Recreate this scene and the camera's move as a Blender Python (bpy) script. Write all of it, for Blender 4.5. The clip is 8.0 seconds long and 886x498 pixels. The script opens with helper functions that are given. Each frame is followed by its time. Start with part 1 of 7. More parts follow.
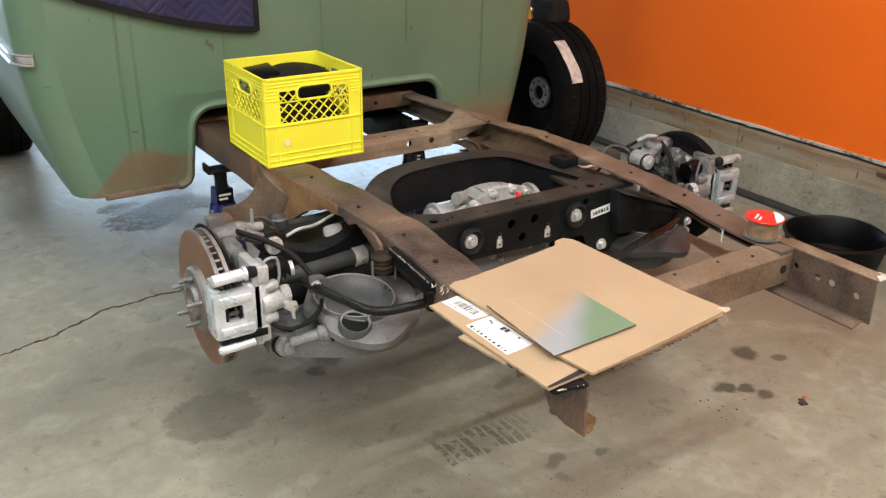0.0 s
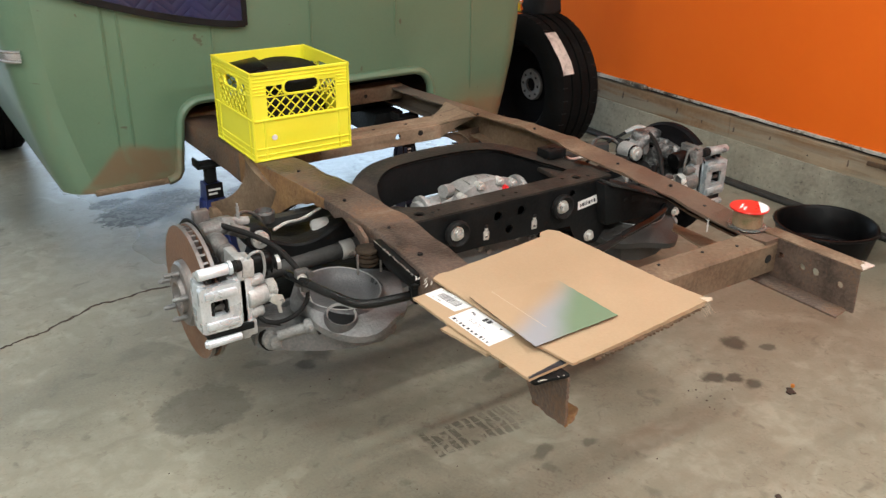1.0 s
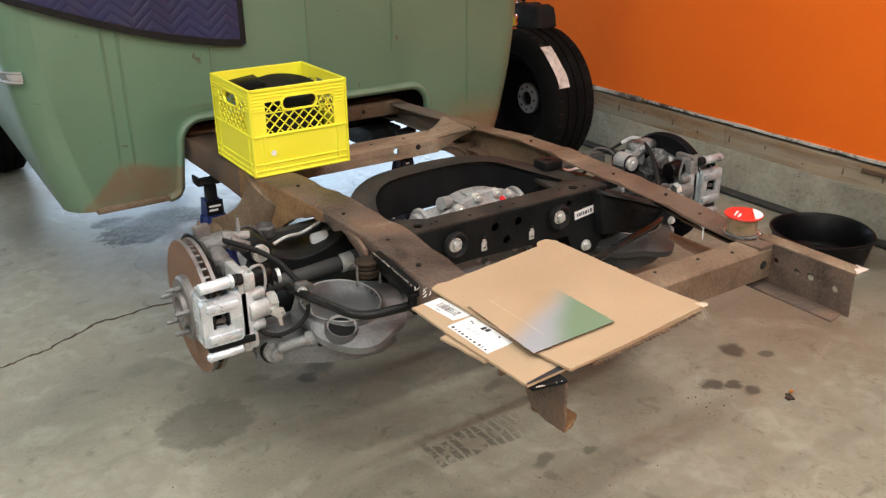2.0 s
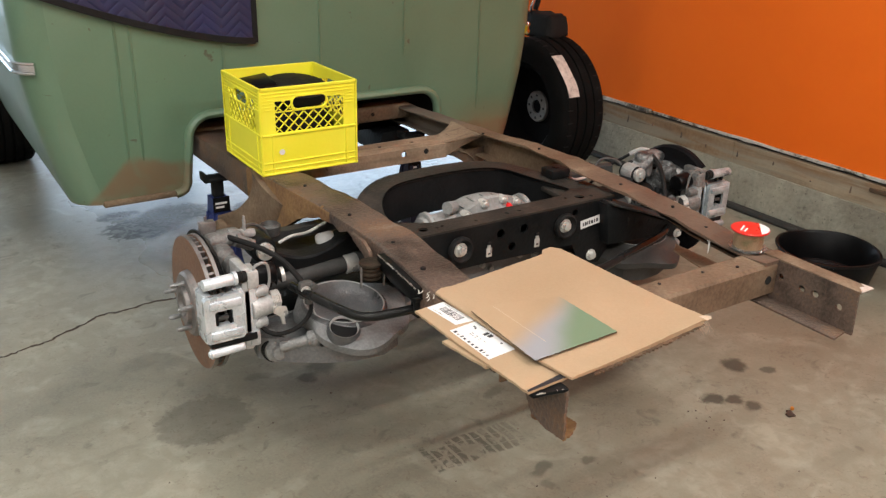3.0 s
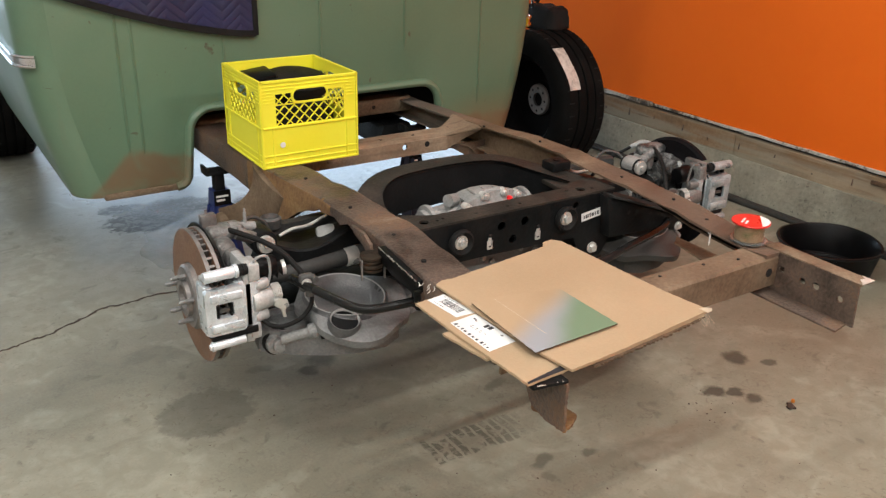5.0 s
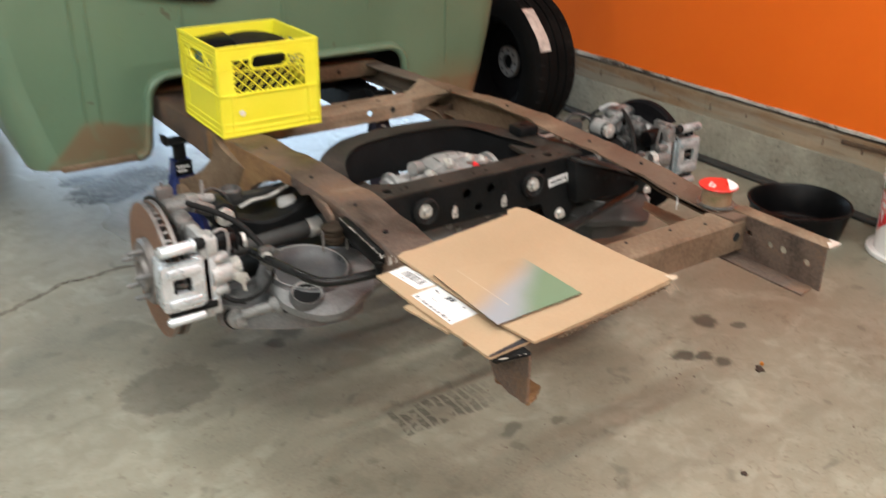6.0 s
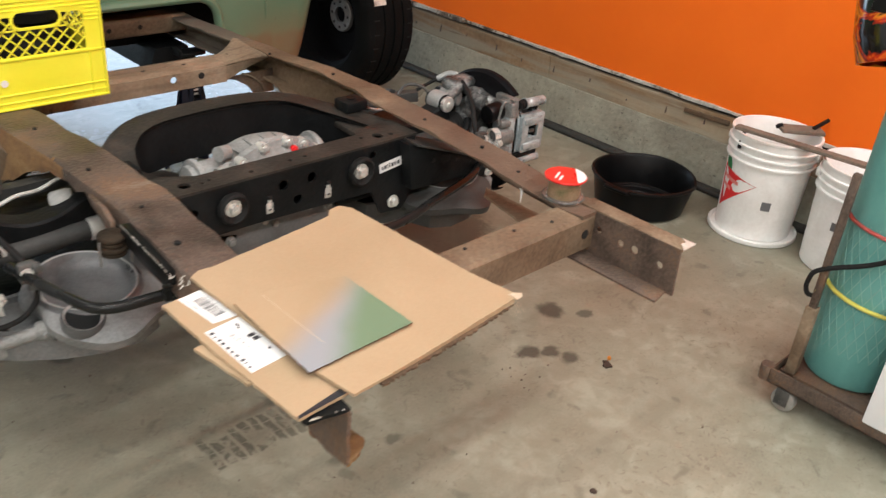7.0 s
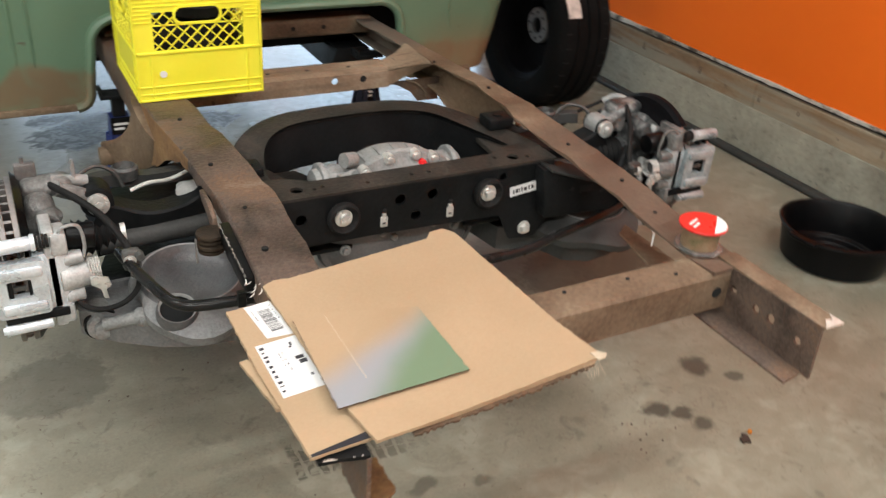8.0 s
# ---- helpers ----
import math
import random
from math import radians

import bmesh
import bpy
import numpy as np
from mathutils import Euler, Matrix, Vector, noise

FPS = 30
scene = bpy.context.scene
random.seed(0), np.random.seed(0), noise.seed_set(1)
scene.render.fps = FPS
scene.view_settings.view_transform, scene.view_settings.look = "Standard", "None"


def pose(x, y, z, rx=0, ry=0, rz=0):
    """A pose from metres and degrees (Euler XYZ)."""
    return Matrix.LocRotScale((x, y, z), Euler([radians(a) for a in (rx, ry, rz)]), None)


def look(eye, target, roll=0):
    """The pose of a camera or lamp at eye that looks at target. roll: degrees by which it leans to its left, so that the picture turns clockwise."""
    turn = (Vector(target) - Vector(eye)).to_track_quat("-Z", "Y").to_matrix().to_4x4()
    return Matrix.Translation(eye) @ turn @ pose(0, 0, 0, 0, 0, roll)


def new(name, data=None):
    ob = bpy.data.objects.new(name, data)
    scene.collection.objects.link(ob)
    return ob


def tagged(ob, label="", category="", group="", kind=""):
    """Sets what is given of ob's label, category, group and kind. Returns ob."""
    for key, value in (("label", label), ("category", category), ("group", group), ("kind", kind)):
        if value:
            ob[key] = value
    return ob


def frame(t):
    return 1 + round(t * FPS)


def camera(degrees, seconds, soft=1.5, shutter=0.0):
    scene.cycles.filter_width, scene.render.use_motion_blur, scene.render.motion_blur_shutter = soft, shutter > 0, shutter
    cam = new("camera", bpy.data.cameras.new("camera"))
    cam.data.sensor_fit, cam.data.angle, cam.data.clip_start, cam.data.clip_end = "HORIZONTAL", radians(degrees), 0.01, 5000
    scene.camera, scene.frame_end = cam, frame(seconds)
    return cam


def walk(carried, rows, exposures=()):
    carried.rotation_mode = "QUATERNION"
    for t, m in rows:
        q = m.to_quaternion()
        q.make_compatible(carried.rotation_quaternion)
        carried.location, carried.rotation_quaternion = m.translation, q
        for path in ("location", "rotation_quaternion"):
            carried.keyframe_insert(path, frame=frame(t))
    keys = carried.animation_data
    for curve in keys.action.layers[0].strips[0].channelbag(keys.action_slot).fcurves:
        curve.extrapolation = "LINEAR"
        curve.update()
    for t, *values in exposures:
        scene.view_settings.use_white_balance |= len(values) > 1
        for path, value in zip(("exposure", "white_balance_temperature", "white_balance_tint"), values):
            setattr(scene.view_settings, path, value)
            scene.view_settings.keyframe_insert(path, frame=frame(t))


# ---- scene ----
cam = camera(54.0, 8.0, 1.35, 0.75)
PATH = [
    (0, (0.201, 0.037, 1.409), (1.211, 1.561, 0.598), 1.0),
    (0.5, (0.218, 0.023, 1.412), (1.214, 1.556, 0.599), 0.4),
    (1, (0.228, 0.012, 1.41), (1.234, 1.531, 0.585), 0.5),
    (1.5, (0.224, -0.004, 1.407), (1.251, 1.503, 0.586), 0.5),
    (2, (0.218, -0.014, 1.408), (1.231, 1.519, 0.617), -0.4),
    (2.2, (0.217, -0.008, 1.41), (1.221, 1.529, 0.616), 0.3),
    (3.3, (0.215, -0.014, 1.403), (1.224, 1.528, 0.626), 1.5),
    (3.5, (0.214, -0.01, 1.404), (1.218, 1.526, 0.609), 1.4),
    (4, (0.215, -0.017, 1.408), (1.232, 1.514, 0.618), 1.0),
    (4.2, (0.216, -0.007, 1.404), (1.221, 1.521, 0.596), 1.0),
    (5.3, (0.219, -0.028, 1.402), (1.221, 1.513, 0.613), 1.4),
    (5.5, (0.222, -0.036, 1.409), (1.219, 1.505, 0.614), 0.9),
    (6, (0.273, 0.001, 1.401), (1.296, 1.483, 0.532), 1.0),
    (6.5, (0.406, 0.146, 1.392), (1.586, 1.447, 0.435), 5.9),
    (7, (0.516, 0.223, 1.393), (1.776, 1.436, 0.423), 5.3),
    (7.5, (0.654, 0.213, 1.389), (1.686, 1.6, 0.383), 3.3),
    (8, (0.788, 0.195, 1.389), (1.643, 1.706, 0.397), 4.3),
]
EXPOSURES = [(0.0, 0.07, 6300, 7), (0.5, -0.07, 6420, 9), (1.0, -0.03, 6300, 7), (1.5, -0.02, 6300, 7), (2.0, -0.04, 6350, 8), (3.5, -0.17, 6480, 10), (4.0, -0.17, 6420, 9), (5.5, -0.15, 6460, 9), (6.0, 0.01, 6350, 8), (6.5, 0.05, 6280, 7), (7.0, 0.0, 6400, 9), (7.5, -0.04, 6280, 7), (8.0, -0.05, 6280, 7)]
walk(cam, [(t, look(eye, target, roll)) for t, eye, target, roll in PATH], EXPOSURES)

# ---- light ----
world = bpy.data.worlds.new("world")
scene.world = world
world.use_nodes = True
wn = world.node_tree.nodes
wsky = wn.new("ShaderNodeTexSky")
wsky.sky_type, wsky.sun_disc = "NISHITA", False
wsky.sun_elevation, wsky.sun_rotation = radians(35), radians(200)
world.node_tree.links.new(wsky.outputs[0], wn["Background"].inputs[0])
wn["Background"].inputs[1].default_value = 0.12

CEIL = 3.1


def area_lamp(name, at, size, watts, colour, aim):
    lamp = bpy.data.lights.new(name, "AREA")
    lamp.shape, lamp.size, lamp.size_y, lamp.energy, lamp.color = "RECTANGLE", size[0], size[1], watts, colour
    ob = new(name, lamp)
    ob.matrix_world = look(at, aim)
    return ob


TUBES = [(0.6, 0.9), (2.5, 0.9), (0.6, 3.6), (2.5, 3.6), (0.6, -1.2), (2.5, -1.2), (-1.3, 1.9), (-1.3, -0.8)]
TUBE_W = {(0.6, 0.9): 30, (2.5, 0.9): 27, (0.6, 3.6): 8, (2.5, 3.6): 2, (0.6, -1.2): 46, (2.5, -1.2): 74, (-1.3, 1.9): 42, (-1.3, -0.8): 84}
for tx, ty in TUBES:
    area_lamp("tube_light", (tx, ty, CEIL - 0.10), (1.2, 0.16), TUBE_W[(tx, ty)], (1.0, 0.98, 0.935), (tx, ty, 0))
area_lamp("side_door_daylight", (3.62, 6.85, 0.95), (4.1, 1.7), 96, (0.66, 0.83, 1.0), (1.0, 5.6, 0.6))
area_lamp("door_daylight", (-0.05, 9.35, 1.25), (6.0, 2.4), 118, (0.70, 0.85, 1.0), (1.0, 4.0, 0.6))

# ---- materials ----


def socket(node, name):
    return node.inputs[name]


def mat(name, stops, rough=0.6, metal=0.0, scale=8.0, detail=6.0, bump=0.1, bump_scale=60.0, fine=0.25, rough_var=0.15,
        coat=0.0, distort=0.4, spec=0.5):
    """A surface whose colour runs over stops by coarse and fine noise, with relief and uneven gloss."""
    m = bpy.data.materials.new(name)
    m.use_nodes = True
    nt = m.node_tree
    b = nt.nodes["Principled BSDF"]
    tc = nt.nodes.new("ShaderNodeTexCoord")
    info = nt.nodes.new("ShaderNodeObjectInfo")
    add = nt.nodes.new("ShaderNodeVectorMath")
    add.operation = "MULTIPLY_ADD"
    add.inputs[1].default_value = (1, 1, 1)
    nt.links.new(tc.outputs["Object"], add.inputs[0])
    shift = nt.nodes.new("ShaderNodeVectorMath")
    shift.operation = "SCALE"
    shift.inputs[0].default_value = (7.3, 3.1, 5.7)
    nt.links.new(info.outputs["Random"], shift.inputs["Scale"])
    nt.links.new(shift.outputs[0], add.inputs[2])
    n1 = nt.nodes.new("ShaderNodeTexNoise")
    n1.inputs["Scale"].default_value, n1.inputs["Detail"].default_value, n1.inputs["Distortion"].default_value = scale, detail, distort
    n2 = nt.nodes.new("ShaderNodeTexNoise")
    n2.inputs["Scale"].default_value, n2.inputs["Detail"].default_value = bump_scale, 4.0
    nt.links.new(add.outputs[0], n1.inputs["Vector"])
    nt.links.new(add.outputs[0], n2.inputs["Vector"])
    mix = nt.nodes.new("ShaderNodeMix")
    mix.data_type = "FLOAT"
    mix.inputs["Factor"].default_value = fine
    nt.links.new(n1.outputs["Fac"], mix.inputs["A"])
    nt.links.new(n2.outputs["Fac"], mix.inputs["B"])
    ramp = nt.nodes.new("ShaderNodeValToRGB")
    while len(ramp.color_ramp.elements) < len(stops):
        ramp.color_ramp.elements.new(0.5)
    for k, e in enumerate(ramp.color_ramp.elements):
        pos, col = stops[k]
        e.position, e.color = pos, (*col, 1)
    nt.links.new(mix.outputs["Result"], ramp.inputs["Fac"])
    nt.links.new(ramp.outputs["Color"], b.inputs["Base Color"])
    rr = nt.nodes.new("ShaderNodeMapRange")
    rr.inputs["From Min"].default_value, rr.inputs["From Max"].default_value = 0.3, 0.7
    rr.inputs["To Min"].default_value, rr.inputs["To Max"].default_value = max(0.03, rough - rough_var), min(1, rough + rough_var)
    nt.links.new(n1.outputs["Fac"], rr.inputs["Value"])
    nt.links.new(rr.outputs["Result"], b.inputs["Roughness"])
    b.inputs["Metallic"].default_value = metal
    b.inputs["Coat Weight"].default_value = coat
    b.inputs["Specular IOR Level"].default_value = spec
    if bump:
        bm_node = nt.nodes.new("ShaderNodeBump")
        bm_node.inputs["Strength"].default_value, bm_node.inputs["Distance"].default_value = bump, 0.01
        nt.links.new(n2.outputs["Fac"], bm_node.inputs["Height"])
        nt.links.new(bm_node.outputs["Normal"], b.inputs["Normal"])
    return m


def plain(name, col, rough=0.5, metal=0.0, vary=0.25, **kw):
    lo = tuple(c * (1 - vary) for c in col)
    hi = tuple(min(1, c * (1 + vary * 0.6)) for c in col)
    return mat(name, [(0.3, lo), (0.7, hi)], rough, metal, **kw)


def emitter(name, col, strength):
    m = bpy.data.materials.new(name)
    m.use_nodes = True
    nt = m.node_tree
    b = nt.nodes["Principled BSDF"]
    b.inputs["Emission Color"].default_value = (*col, 1)
    b.inputs["Emission Strength"].default_value = strength
    return m


M = {}
M["curb"] = mat("curb_concrete", [(0.28, (0.12, 0.115, 0.092)), (0.42, (0.275, 0.26, 0.208)), (0.56, (0.345, 0.328, 0.262)), (0.75, (0.43, 0.41, 0.33))], 0.85, 0, 5, 14, 0.5, 55, 0.35, distort=0.6)
M["sill_wood"] = mat("sill_wood", [(0.3, (0.11, 0.065, 0.035)), (0.5, (0.24, 0.15, 0.08)), (0.7, (0.34, 0.26, 0.17))], 0.8, 0, 4, 8, 0.3, 60, 0.3)
M["orange"] = mat("orange_paint", [(0.3, (0.83, 0.146, 0.011)), (0.7, (0.90, 0.172, 0.015))], 0.75, 0, 1.5, 4, 0.04, 40, 0.1, 0.06, spec=0.12)
M["white_wall"] = plain("white_paint", (0.7, 0.685, 0.65), 0.6, 0, 0.08, scale=1.5)
M["rust"] = mat("rusty_steel", [(0.30, (0.022, 0.016, 0.013)), (0.42, (0.066, 0.045, 0.035)), (0.52, (0.115, 0.080, 0.062)), (0.62, (0.155, 0.092, 0.056)), (0.72, (0.215, 0.162, 0.125))], 0.6, 0.15, 7, 14, 0.4, 130, 0.3)
M["rust_tan"] = mat("rust_over_old_paint", [(0.26, (0.05, 0.032, 0.020)), (0.40, (0.12, 0.078, 0.048)), (0.55, (0.185, 0.128, 0.083)), (0.75, (0.31, 0.235, 0.16))], 0.75, 0.15, 7, 9, 0.3, 100, 0.3)
M["black_steel"] = mat("black_coated_steel", [(0.3, (0.0038, 0.0042, 0.0046)), (0.7, (0.0115, 0.012, 0.0128))], 0.46, 0.0, 8, 8, 0.15, 90, 0.3, 0.15, spec=0.14)
M["rubber"] = mat("rubber", [(0.3, (0.006, 0.006, 0.006)), (0.7, (0.018, 0.017, 0.017))], 0.7, 0, 12, 6, 0.2, 150, 0.3, spec=0.18)
M["alu"] = mat("cast_aluminium", [(0.3, (0.12, 0.12, 0.12)), (0.5, (0.25, 0.25, 0.245)), (0.72, (0.40, 0.40, 0.395))], 0.62, 0.12, 12, 8, 0.3, 160, 0.3)
M["silver"] = mat("silver_caliper", [(0.3, (0.475, 0.510, 0.546)), (0.55, (0.703, 0.755, 0.803)), (0.7, (0.817, 0.870, 0.924))], 0.30, 0.5, 18, 8, 0.15, 180, 0.3, 0.1)
M["iron"] = mat("rotor_iron", [(0.3, (0.11, 0.045, 0.02)), (0.5, (0.2, 0.105, 0.06)), (0.7, (0.27, 0.18, 0.13))], 0.55, 0.25, 14, 7, 0.15, 120, 0.3)
M["grey_steel"] = mat("grey_steel", [(0.3, (0.05, 0.05, 0.05)), (0.7, (0.16, 0.155, 0.15))], 0.5, 0.6, 12, 7, 0.2, 120, 0.3)
M["yellow"] = mat("yellow_plastic", [(0.3, (0.83, 0.78, 0.035)), (0.7, (0.90, 0.86, 0.06))], 0.38, 0, 6, 5, 0.04, 120, 0.15, 0.06)
M["cardboard"] = mat("cardboard", [(0.3, (0.33, 0.23, 0.136)), (0.7, (0.41, 0.295, 0.185))], 0.85, 0, 5, 7, 0.08, 200, 0.3)
M["paper"] = plain("white_paper", (0.7, 0.7, 0.7), 0.6, 0, 0.05, scale=6, bump=0.02)
M["ink"] = plain("ink", (0.02, 0.02, 0.025), 0.6, 0, 0.1)
M["black_plastic"] = mat("black_plastic", [(0.3, (0.0022, 0.0022, 0.0026)), (0.7, (0.0055, 0.0055, 0.006))], 0.38, 0, 8, 6, 0.05, 120, 0.2, 0.1, spec=0.16)
M["white_plastic"] = mat("white_plastic", [(0.3, (0.70, 0.685, 0.66)), (0.6, (0.90, 0.895, 0.885))], 0.42, 0, 7, 7, 0.05, 80, 0.2, 0.08)
M["red"] = plain("red_print", (0.62, 0.02, 0.02), 0.5, 0, 0.15)
M["green_print"] = plain("green_print", (0.02, 0.2, 0.06), 0.5, 0, 0.15)
M["teal"] = mat("teal_cylinder_paint", [(0.3, (0.105, 0.30, 0.277)), (0.7, (0.155, 0.40, 0.37))], 0.42, 0, 6, 6, 0.15, 70, 0.2, 0.08)
M["blue"] = mat("blue_paint", [(0.3, (0.006, 0.014, 0.08)), (0.7, (0.012, 0.03, 0.16))], 0.4, 0.1, 10, 6, 0.1, 100, 0.3)
M["navy"] = mat("navy_paint", [(0.3, (0.006, 0.007, 0.016)), (0.7, (0.014, 0.016, 0.034))], 0.45, 0, 8, 6, 0.05, 120, 0.2, 0.1, spec=0.3)
M["quilt"] = mat("navy_quilt", [(0.3, (0.012, 0.012, 0.045)), (0.7, (0.022, 0.022, 0.08))], 0.75, 0, 10, 6, 0.2, 220, 0.3)
M["chrome"] = plain("chrome", (0.75, 0.76, 0.78), 0.12, 1.0, 0.08, bump=0)
M["zinc"] = mat("zinc_bolt", [(0.3, (0.5, 0.49, 0.47)), (0.7, (0.74, 0.73, 0.70))], 0.35, 0.5, 20, 5, 0.05, 150, 0.25)
M["red_plastic"] = plain("red_plastic", (0.7, 0.015, 0.02), 0.4, 0, 0.1)


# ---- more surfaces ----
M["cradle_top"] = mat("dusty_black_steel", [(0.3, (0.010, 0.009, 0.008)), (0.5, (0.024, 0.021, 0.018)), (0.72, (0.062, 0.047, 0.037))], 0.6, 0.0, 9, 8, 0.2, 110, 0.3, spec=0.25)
M["black_gloss"] = mat("gloss_black_paint", [(0.3, (0.004, 0.004, 0.004)), (0.7, (0.012, 0.012, 0.012))], 0.3, 0, 8, 6, 0.02, 120, 0.2, 0.05, spec=0.1)
M["iron_grey"] = mat("grey_iron", [(0.3, (0.12, 0.115, 0.11)), (0.5, (0.22, 0.205, 0.20)), (0.7, (0.32, 0.29, 0.27))], 0.5, 0.55, 14, 7, 0.12, 140, 0.3)
M["stud"] = mat("plated_stud", [(0.3, (0.16, 0.16, 0.16)), (0.7, (0.32, 0.32, 0.32))], 0.38, 0.6, 30, 5, 0.3, 260, 0.4)
M["alu_bright"] = mat("machined_aluminium", [(0.3, (0.26, 0.265, 0.265)), (0.5, (0.42, 0.425, 0.425)), (0.7, (0.62, 0.625, 0.62))], 0.40, 0.3, 16, 7, 0.15, 180, 0.3, 0.1)
M["dull_alu"] = mat("dull_cast_aluminium", [(0.3, (0.20, 0.20, 0.20)), (0.5, (0.30, 0.30, 0.295)), (0.72, (0.40, 0.395, 0.385))], 0.6, 0.3, 10, 8, 0.3, 170, 0.3)
M["bar_black"] = mat("semi_gloss_black_bar", [(0.3, (0.006, 0.006, 0.006)), (0.7, (0.016, 0.016, 0.016))], 0.26, 0, 8, 6, 0.05, 120, 0.2, 0.06, spec=0.22)
M["shaft_grey"] = mat("dusty_dark_steel", [(0.3, (0.022, 0.022, 0.0215)), (0.7, (0.058, 0.057, 0.055))], 0.6, 0.1, 10, 7, 0.15, 120, 0.3)
# Far castings: dark gaps and bright edges painted in as mottling.
M["far_cast"] = mat("shade_mottled_cast_metal", [(0.32, (0.018, 0.018, 0.018)), (0.48, (0.07, 0.07, 0.07)), (0.58, (0.20, 0.20, 0.198)), (0.7, (0.36, 0.36, 0.355))], 0.42, 0.25, 26, 8, 0.4, 150, 0.3)
# Cooled silver copy for the far caliper, offsetting orange bounce light.
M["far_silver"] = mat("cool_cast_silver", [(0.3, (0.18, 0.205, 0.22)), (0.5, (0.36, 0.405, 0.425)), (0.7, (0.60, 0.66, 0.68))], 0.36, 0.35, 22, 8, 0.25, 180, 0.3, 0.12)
M["weld"] = mat("weld_metal", [(0.35, (0.03, 0.024, 0.02)), (0.5, (0.2, 0.18, 0.16)), (0.62, (0.38, 0.37, 0.35))], 0.4, 0.3, 60, 6, 0.2, 200, 0.4)
M["ink_grey"] = plain("grey_ink", (0.12, 0.12, 0.125), 0.7, 0, 0.15)
M["wire_wound"] = mat("wound_wire", [(0.3, (0.10, 0.12, 0.05)), (0.5, (0.30, 0.20, 0.12)), (0.7, (0.38, 0.30, 0.2))], 0.4, 0.3, 30, 5, 0.3, 300, 0.3)
M["red_label"] = plain("red_paper", (0.68, 0.03, 0.025), 0.35, 0, 0.12, scale=12)
M["pink_print"] = plain("pale_red_print", (0.72, 0.25, 0.22), 0.5, 0, 0.2, scale=40)
M["grey_wood"] = mat("weathered_wood", [(0.3, (0.11, 0.085, 0.065)), (0.7, (0.24, 0.19, 0.15))], 0.85, 0, 14, 8, 0.3, 120, 0.3)
M["castor_grey"] = plain("castor_rubber", (0.27, 0.26, 0.24), 0.6, 0, 0.3, scale=30)
M["net"] = plain("pale_net", (0.24, 0.44, 0.40), 0.45, 0, 0.2, scale=30)
M["yellow_cord"] = mat("yellow_cord", [(0.3, (0.55, 0.50, 0.06)), (0.7, (0.68, 0.62, 0.16))], 0.7, 0, 40, 5, 0.4, 350, 0.3)
M["red_cord"] = mat("red_rope", [(0.3, (0.30, 0.03, 0.03)), (0.7, (0.48, 0.12, 0.10))], 0.75, 0, 60, 5, 0.4, 350, 0.4)
M["white_box"] = plain("white_carton", (0.8, 0.8, 0.82), 0.55, 0, 0.05, scale=4)
M["tyre"] = mat("tyre_rubber", [(0.3, (0.004, 0.004, 0.004)), (0.55, (0.009, 0.009, 0.009)), (0.75, (0.022, 0.02, 0.019))], 0.85, 0, 7, 8, 0.15, 160, 0.3, spec=0.05)
M["dish_grey"] = mat("dark_cast_grey", [(0.3, (0.056, 0.057, 0.060)), (0.5, (0.100, 0.101, 0.105)), (0.72, (0.168, 0.169, 0.173))], 0.38, 0.25, 9, 9, 0.2, 150, 0.25)
M["knuckle"] = mat("stained_cast_metal", [(0.3, (0.05, 0.046, 0.043)), (0.5, (0.16, 0.157, 0.152)), (0.7, (0.34, 0.335, 0.33))], 0.5, 0.2, 16, 8, 0.3, 150, 0.3)
M["rust_orange"] = mat("orange_rust", [(0.28, (0.05, 0.026, 0.014)), (0.45, (0.16, 0.082, 0.036)), (0.6, (0.25, 0.145, 0.06)), (0.76, (0.34, 0.24, 0.14))], 0.75, 0.1, 8, 10, 0.3, 100, 0.3)
M["arm_top"] = mat("lit_black_steel", [(0.3, (0.02, 0.02, 0.02)), (0.7, (0.07, 0.069, 0.067))], 0.45, 0.4, 10, 8, 0.1, 120, 0.3)
M["ground_metal"] = mat("ground_bright_metal", [(0.3, (0.5, 0.46, 0.40)), (0.7, (0.8, 0.78, 0.74))], 0.4, 0.3, 40, 6, 0.2, 200, 0.4)
M["flashing"] = mat("chipped_white_paint", [(0.34, (0.04, 0.03, 0.022)), (0.41, (0.16, 0.125, 0.09)), (0.47, (0.46, 0.44, 0.40)), (0.62, (0.62, 0.60, 0.56))], 0.7, 0, 7, 10, 0.2, 60, 0.35)
M["torn_board"] = mat("torn_board", [(0.3, (0.42, 0.33, 0.23)), (0.7, (0.56, 0.47, 0.36))], 0.85, 0, 30, 6, 0.2, 200, 0.3)
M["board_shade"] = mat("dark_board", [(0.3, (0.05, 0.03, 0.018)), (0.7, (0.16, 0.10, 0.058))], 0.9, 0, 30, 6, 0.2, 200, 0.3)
M["bumper"] = mat("brown_rubber", [(0.3, (0.014, 0.010, 0.007)), (0.7, (0.05, 0.034, 0.022))], 0.75, 0, 20, 6, 0.2, 150, 0.3, spec=0.2)
M["arm_cast"] = mat("grey_arm_casting", [(0.3, (0.085, 0.086, 0.088)), (0.5, (0.16, 0.162, 0.165)), (0.72, (0.27, 0.272, 0.275))], 0.5, 0.25, 10, 9, 0.25, 150, 0.3)
M["tar_and_shade"] = mat("tarry_and_gap_shade", [(0.3, (0.012, 0.011, 0.010)), (0.7, (0.05, 0.046, 0.04))], 0.7, 0, 9, 8, 0.3, 80, 0.3)
